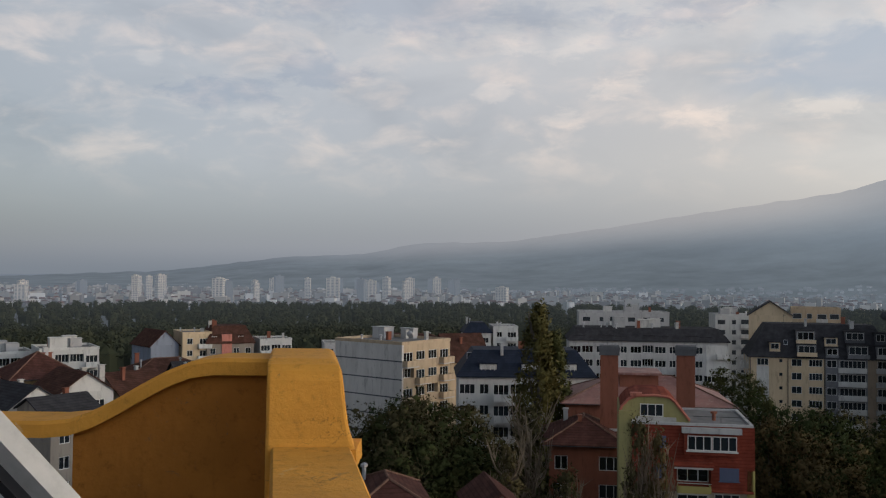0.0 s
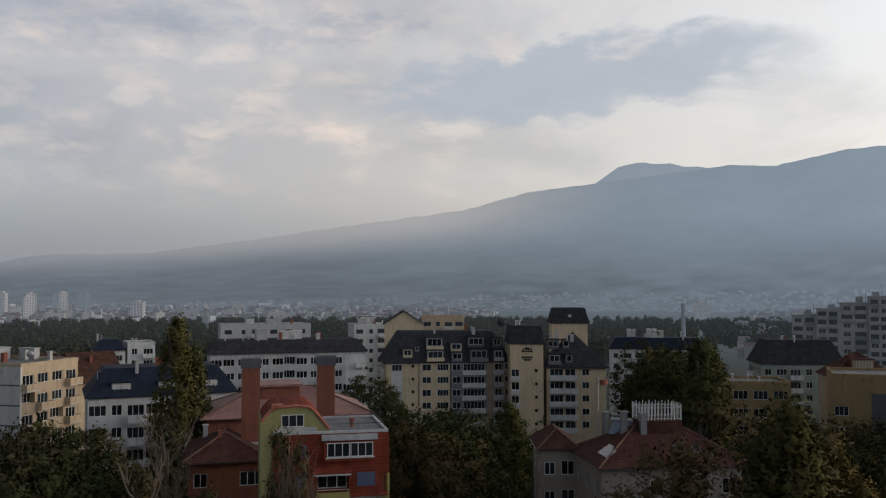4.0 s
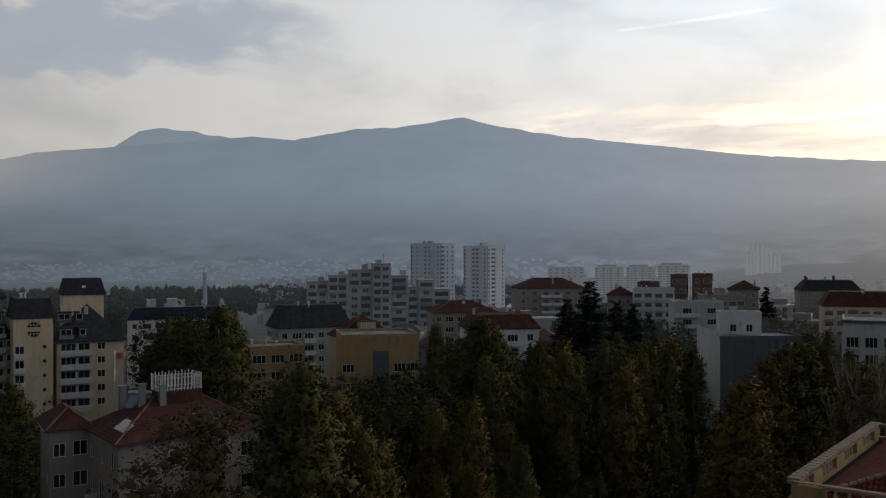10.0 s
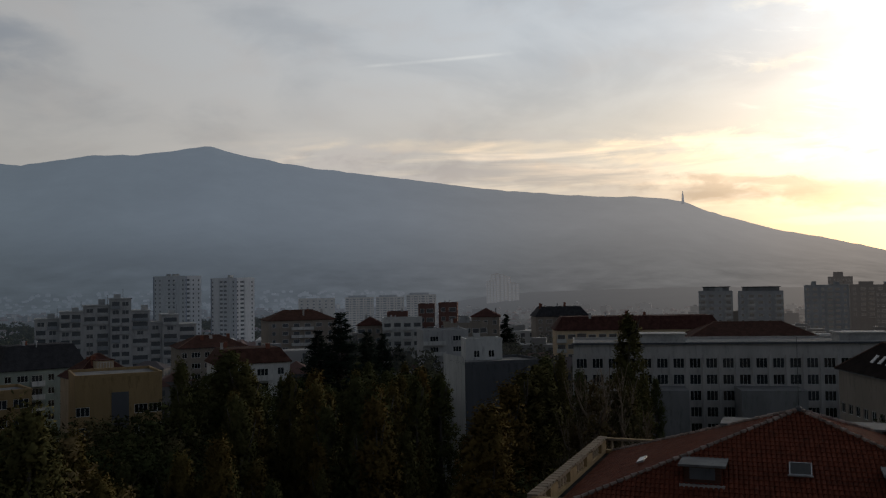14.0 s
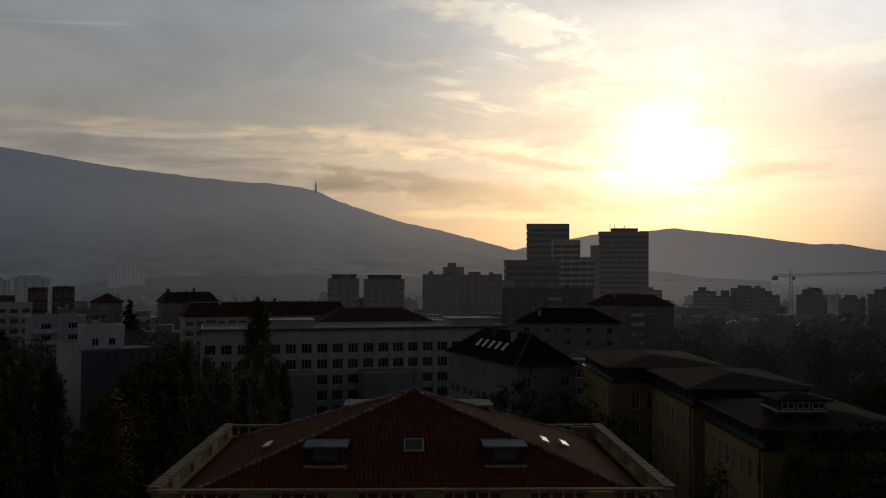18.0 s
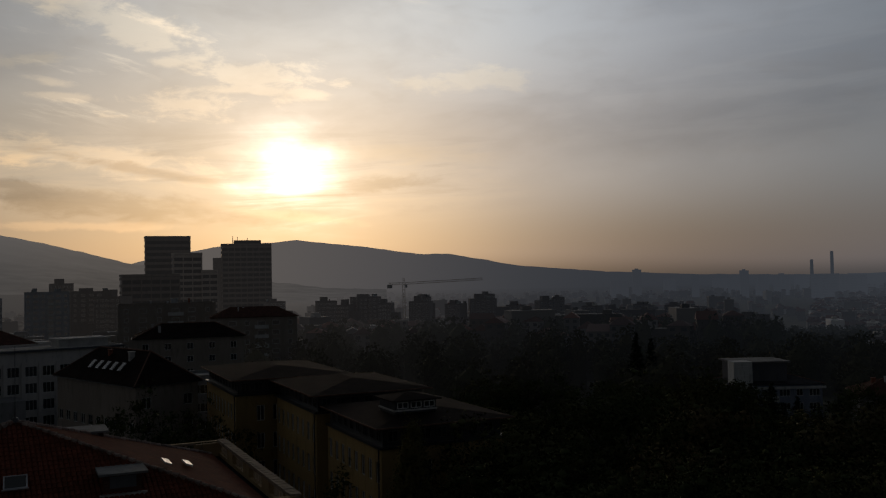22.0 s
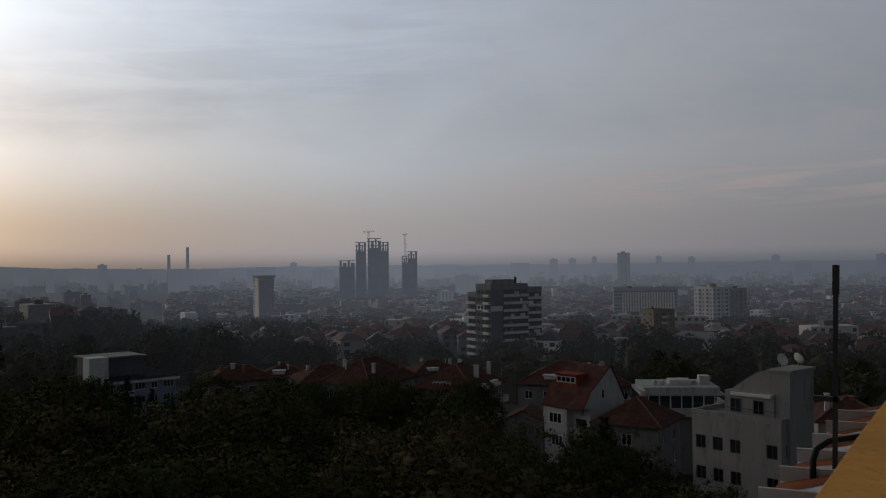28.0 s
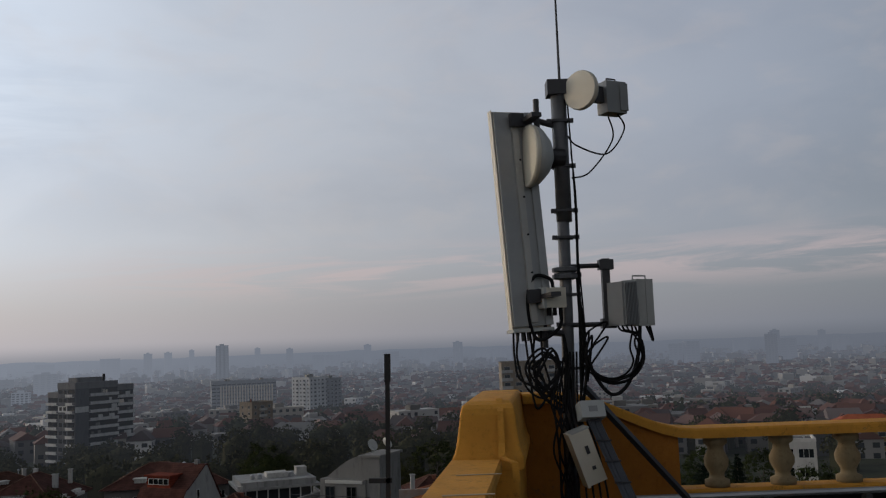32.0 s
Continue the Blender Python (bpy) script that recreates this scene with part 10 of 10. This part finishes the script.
g = building("wide white hotel with vertical window strips", 218.4, -873.1, -161.0, 62.0, 14, 7.3, -30, M_FARGREY, front=["lllllllllllll"] * 8, storey=3.4, top=1.6, name="hotel", category="hotel", bits=3, kinds="x", seed=138)
for k in range(20):
    part("white_fin", Shape().box(8 + 2.6 * k, 9.2 + 2.6 * k, -0.6, -0.05, 8, 33), g, mats=(M_FARWHITE,))
# unfinished towers with cranes
M_FRAMEC = in_distance(material("hazy_bare_concrete", (0.14, 0.15, 0.17), rough=0.9, vary=0.2, scale=0.2), 2400.0)
for k, (b, r, w, zt) in enumerate(((149.0, 1400, 25, 40), (149.9, 1400, 17, 68), (150.75, 1400, 22, 74), (151.4, 1400, 14, 68), (152.75, 1400, 12, 46), (153.2, 1400, 15, 53))):
    x, y = place(b, r)
    t = thing("unfinished_tower", pose(x, y, -32, 0, 0, -b), "bare concrete tower under construction in haze", "tower", "unfinished towers")
    h = zt + 32
    for j in range(4):
        c = -w / 2 + w * (j + 0.5) / 4
        part("column", Shape().box(c - w * (0.105 if j % 2 else 0.06), c + w * (0.105 if j % 2 else 0.06), -6, 6, 0, h - 4 * ((j + k) % 2)), t, mats=(M_FRAMEC,))
    for j in range(int(h / 7)):
        part("floor_slab", Shape().box(-w / 2, w / 2, -7, 7, j * 7 + 3, j * 7 + 3.9), t, mats=(M_FRAMEC,))
    part("infill", Shape().box(-w * 0.46, w * 0.46, 1, 5, 0, h * 0.86), t, mats=(M_FRAMEC,))
    part("top_slab", Shape().box(-w / 2, w / 2, -7, 7, h - 1, h), t, mats=(M_FRAMEC,))
for b, z0, z1, j in ((150.4, 60, 84, 9), (152.75, 30, 79, 4)):
    c = thing("tower_crane", pose(*place(b, 1390), z0, 0, 0, -b), "small tower crane on an unfinished tower", "crane")
    part("tower", lattice((0, 0, -40), (0, 0, z1 - z0), 2.2, 16), c, mats=(M_FRAMEC,))
    part("jib", lattice((-j, 0, z1 - z0), (j, 0, z1 - z0 + 0.5), 1.6, 6), c, mats=(M_FRAMEC,))
# tall far things
for b, e, r in ((138.08, 0.66, 2600), (139.19, 1.13, 2600)):
    x, y = place(b, r)
    c = thing("power_station_chimney", pose(x, y, -30), "tall slim power station chimney in haze", "chimney", "far chimneys")
    part("shaft", Shape().lathe([(6.5, 0), (4.6, 40), (4.0, EYE + r * math.tan(radians(e)) + 30)], 10), c, mats=(M_FARGREY,))
far_tower("lone hazy residential tower", 166.6, 1800, 24, 20, 49.0, 0, M_FARGREY, 3, 24)
# grey walls, paled only by painted haze of short reach
M_FARHAZE = in_distance(plaster("hazy_skyline_wall", (0.22, 0.23, 0.25)), 1150.0)
for b, r, w, z in ((134.26, 2300, 20, 38), (131.4, 2400, 18, 28), (136.4, 2500, 40, 26), (147.5, 2100, 52, 20), (156.6, 1500, 34, 12), (158.6, 1300, 22, 6), (155.3, 1250, 20, -6), (185.2, 1500, 22, 32), (200.5, 1700, 20, 34)):
    far_tower("hazy block of flats on the skyline", b, r, w, 16, z, 10 * math.sin(b), M_FARHAZE, 4, max(8, int((z + 30) / 3.2)))
rk = random.Random(63)
for k in range(46):
    b = 126 + 80 * (k + rk.random()) / 46
    r = rk.uniform(2100, 3300)
    tall = rk.random() < 0.3
    far_tower("hazy block of flats on the skyline", b, r, rk.uniform(14, 26) if tall else rk.uniform(26, 70), 16, EYE + r * math.tan(radians(rk.uniform(0.02, 0.3) if tall else rk.uniform(-0.45, -0.1))), rk.uniform(-30, 30), M_FARHAZE, 3, 9 if not tall else 14, hut=tall)
rt = random.Random(31)
for b, z, w in ((-14.1, 20, 24), (-13.5, 14, 15), (-10.4, 24, 24), (-8.6, 19, 16), (-7.0, 21, 26), (-5.2, 20, 18), (-4.6, 16, 22), (-3.6, 22, 14), (-2.1, 20, 20), (-0.4, 22, 18), (0.9, 19, 13), (-19.0, 24, 13), (-18.2, 22, 12), (-17.6, 25, 16), (-25.2, 12, 20),
                (-22.0, 10, 18), (3.8, 6, 22), (-11.9, 12, 14)):
    for q in range(2):
        far_tower("pale residential tower block beyond the park", b + rt.uniform(-0.35, 0.35) * q, 1680 + rt.uniform(0, 500) * (1 + q), w * rt.uniform(0.7, 1.1), 15, z - q * rt.uniform(2, 9), rt.uniform(-25, 25), M_FARWHITE if rt.random() < 0.7 else M_FARGREY, rt.choice((3, 4)), max(8, int((z + 30) / 3.2)))
for b, r, w, z in ((72.0, 2100, 30, 56), (72.5, 2120, 24, 50), (73.0, 2100, 26, 34), (71.6, 2080, 22, 40), (38.8, 1500, 24, 8)):
    far_tower("pale complex of towers in the haze", b, r, w, 18, z, 5, M_FARWHITE, 3, 18)
c = thing("boiler_chimney", pose(*place(37.67, 900), -28), "slim dark boiler chimney beyond the roofs", "chimney")
part("shaft", Shape().lathe([(2.6, 0), (2.0, 20), (1.9, 46.5)], 10), c, mats=(M_FARGREY,))



# ---- far woods ----
def woods(label, stretches, seed, mat, leaf=2.2, m=26):
    """Canopies of many trees: a rough dome each, with leaf sprays."""
    rs = np.random.RandomState(seed)
    vs, fs = [], []
    base = 0
    for b0, b1, r0, r1, n, h0, h1 in stretches:
        for _ in range(n):
            r = math.sqrt(rs.uniform(r0 * r0, r1 * r1))
            x, y = place(rs.uniform(b0, b1), r)
            z = ground_z(r)
            h, rad = rs.uniform(h0, h1), rs.uniform(3.0, 6.5)
            t = np.arccos(rs.uniform(-0.2, 1.0, m))
            a = rs.uniform(0, 6.28, m)
            p = np.stack([x + rad * np.sin(t) * np.cos(a), y + rad * np.sin(t) * np.sin(a), z + h * 0.6 + h * 0.4 * np.cos(t)], 1)
            p += rs.normal(0, 0.5, p.shape)
            d1 = rs.normal(0, 1, (m, 3))
            d1 /= np.linalg.norm(d1, axis=1)[:, None]
            d2 = np.cross(d1, rs.normal(0, 1, (m, 3)))
            d2 /= np.linalg.norm(d2, axis=1)[:, None]
            s = leaf * rs.uniform(0.5, 1.1, (m, 1))
            v = np.stack([p - d1 * s, p + d2 * s * 0.7, p + d1 * s, p - d2 * s * 0.7], 1).reshape(-1, 3)
            vs.append(v)
            fs.append(np.arange(4 * m).reshape(-1, 4) + base)
            base += 4 * m
            k = np.arange(7) * 2 * np.pi / 7
            ring = np.stack([x + rad * 0.8 * np.cos(k), y + rad * 0.8 * np.sin(k), np.full(7, z)], 1)
            mid = ring + [0, 0, h * 0.7]
            vs.append(np.concatenate([ring, mid, [[x, y, z + h * 0.92]]]))
            side = [(base + j, base + (j + 1) % 7, base + 7 + (j + 1) % 7, base + 7 + j) for j in range(7)]
            fs.append(side)
            fs.append([(base + 7 + j, base + 7 + (j + 1) % 7, base + 14, base + 14) for j in range(7)])
            base += 15
    me = bpy.data.meshes.new("woods")
    faces = [tuple(dict.fromkeys(int(i) for i in f)) for q in fs for f in q]
    me.from_pydata(np.concatenate(vs).tolist(), [], faces)
    me.materials.append(mat)
    tagged(new("woods", me), label, "woods", kind="stuff")


M_PARKLEAF = in_distance(leaf_material("park_leaves", (0.040, 0.050, 0.028), (0.050, 0.050, 0.028)), 9000.0)
M_FARLEAF = in_distance(leaf_material("far_leaves", (0.040, 0.050, 0.028), (0.058, 0.052, 0.027)), 2100.0)
woods("wide dark green park woods behind the houses", [(-42, 30, 320, 560, 1000, 9, 14), (-42, 36, 560, 900, 1500, 10, 14), (-42, 62, 900, 1550, 2600, 11, 15)], 41, M_PARKLEAF, 1.3, 46)
woods("dark trees between the city roofs", [(55, 100, 240, 700, 420, 8, 13), (55, 100, 700, 1700, 500, 8, 13), (100, 145, 300, 800, 700, 9, 15), (138, 218, 330, 1000, 620, 8, 14), (150, 220, 1000, 1900, 420, 9, 15), (103, 136, 380, 760, 420, 15, 23)], 42, M_FARLEAF, 1.2, 50)
woods("dark tree crowns between the nearer roofs", [(103, 142, 215, 330, 80, 12, 19), (137, 170, 222, 340, 55, 8, 12), (167, 184, 215, 330, 40, 9, 14), (60, 100, 215, 340, 70, 14, 20), (184, 216, 240, 420, 40, 7, 12)], 43, M_FARLEAF, 0.6, 300)
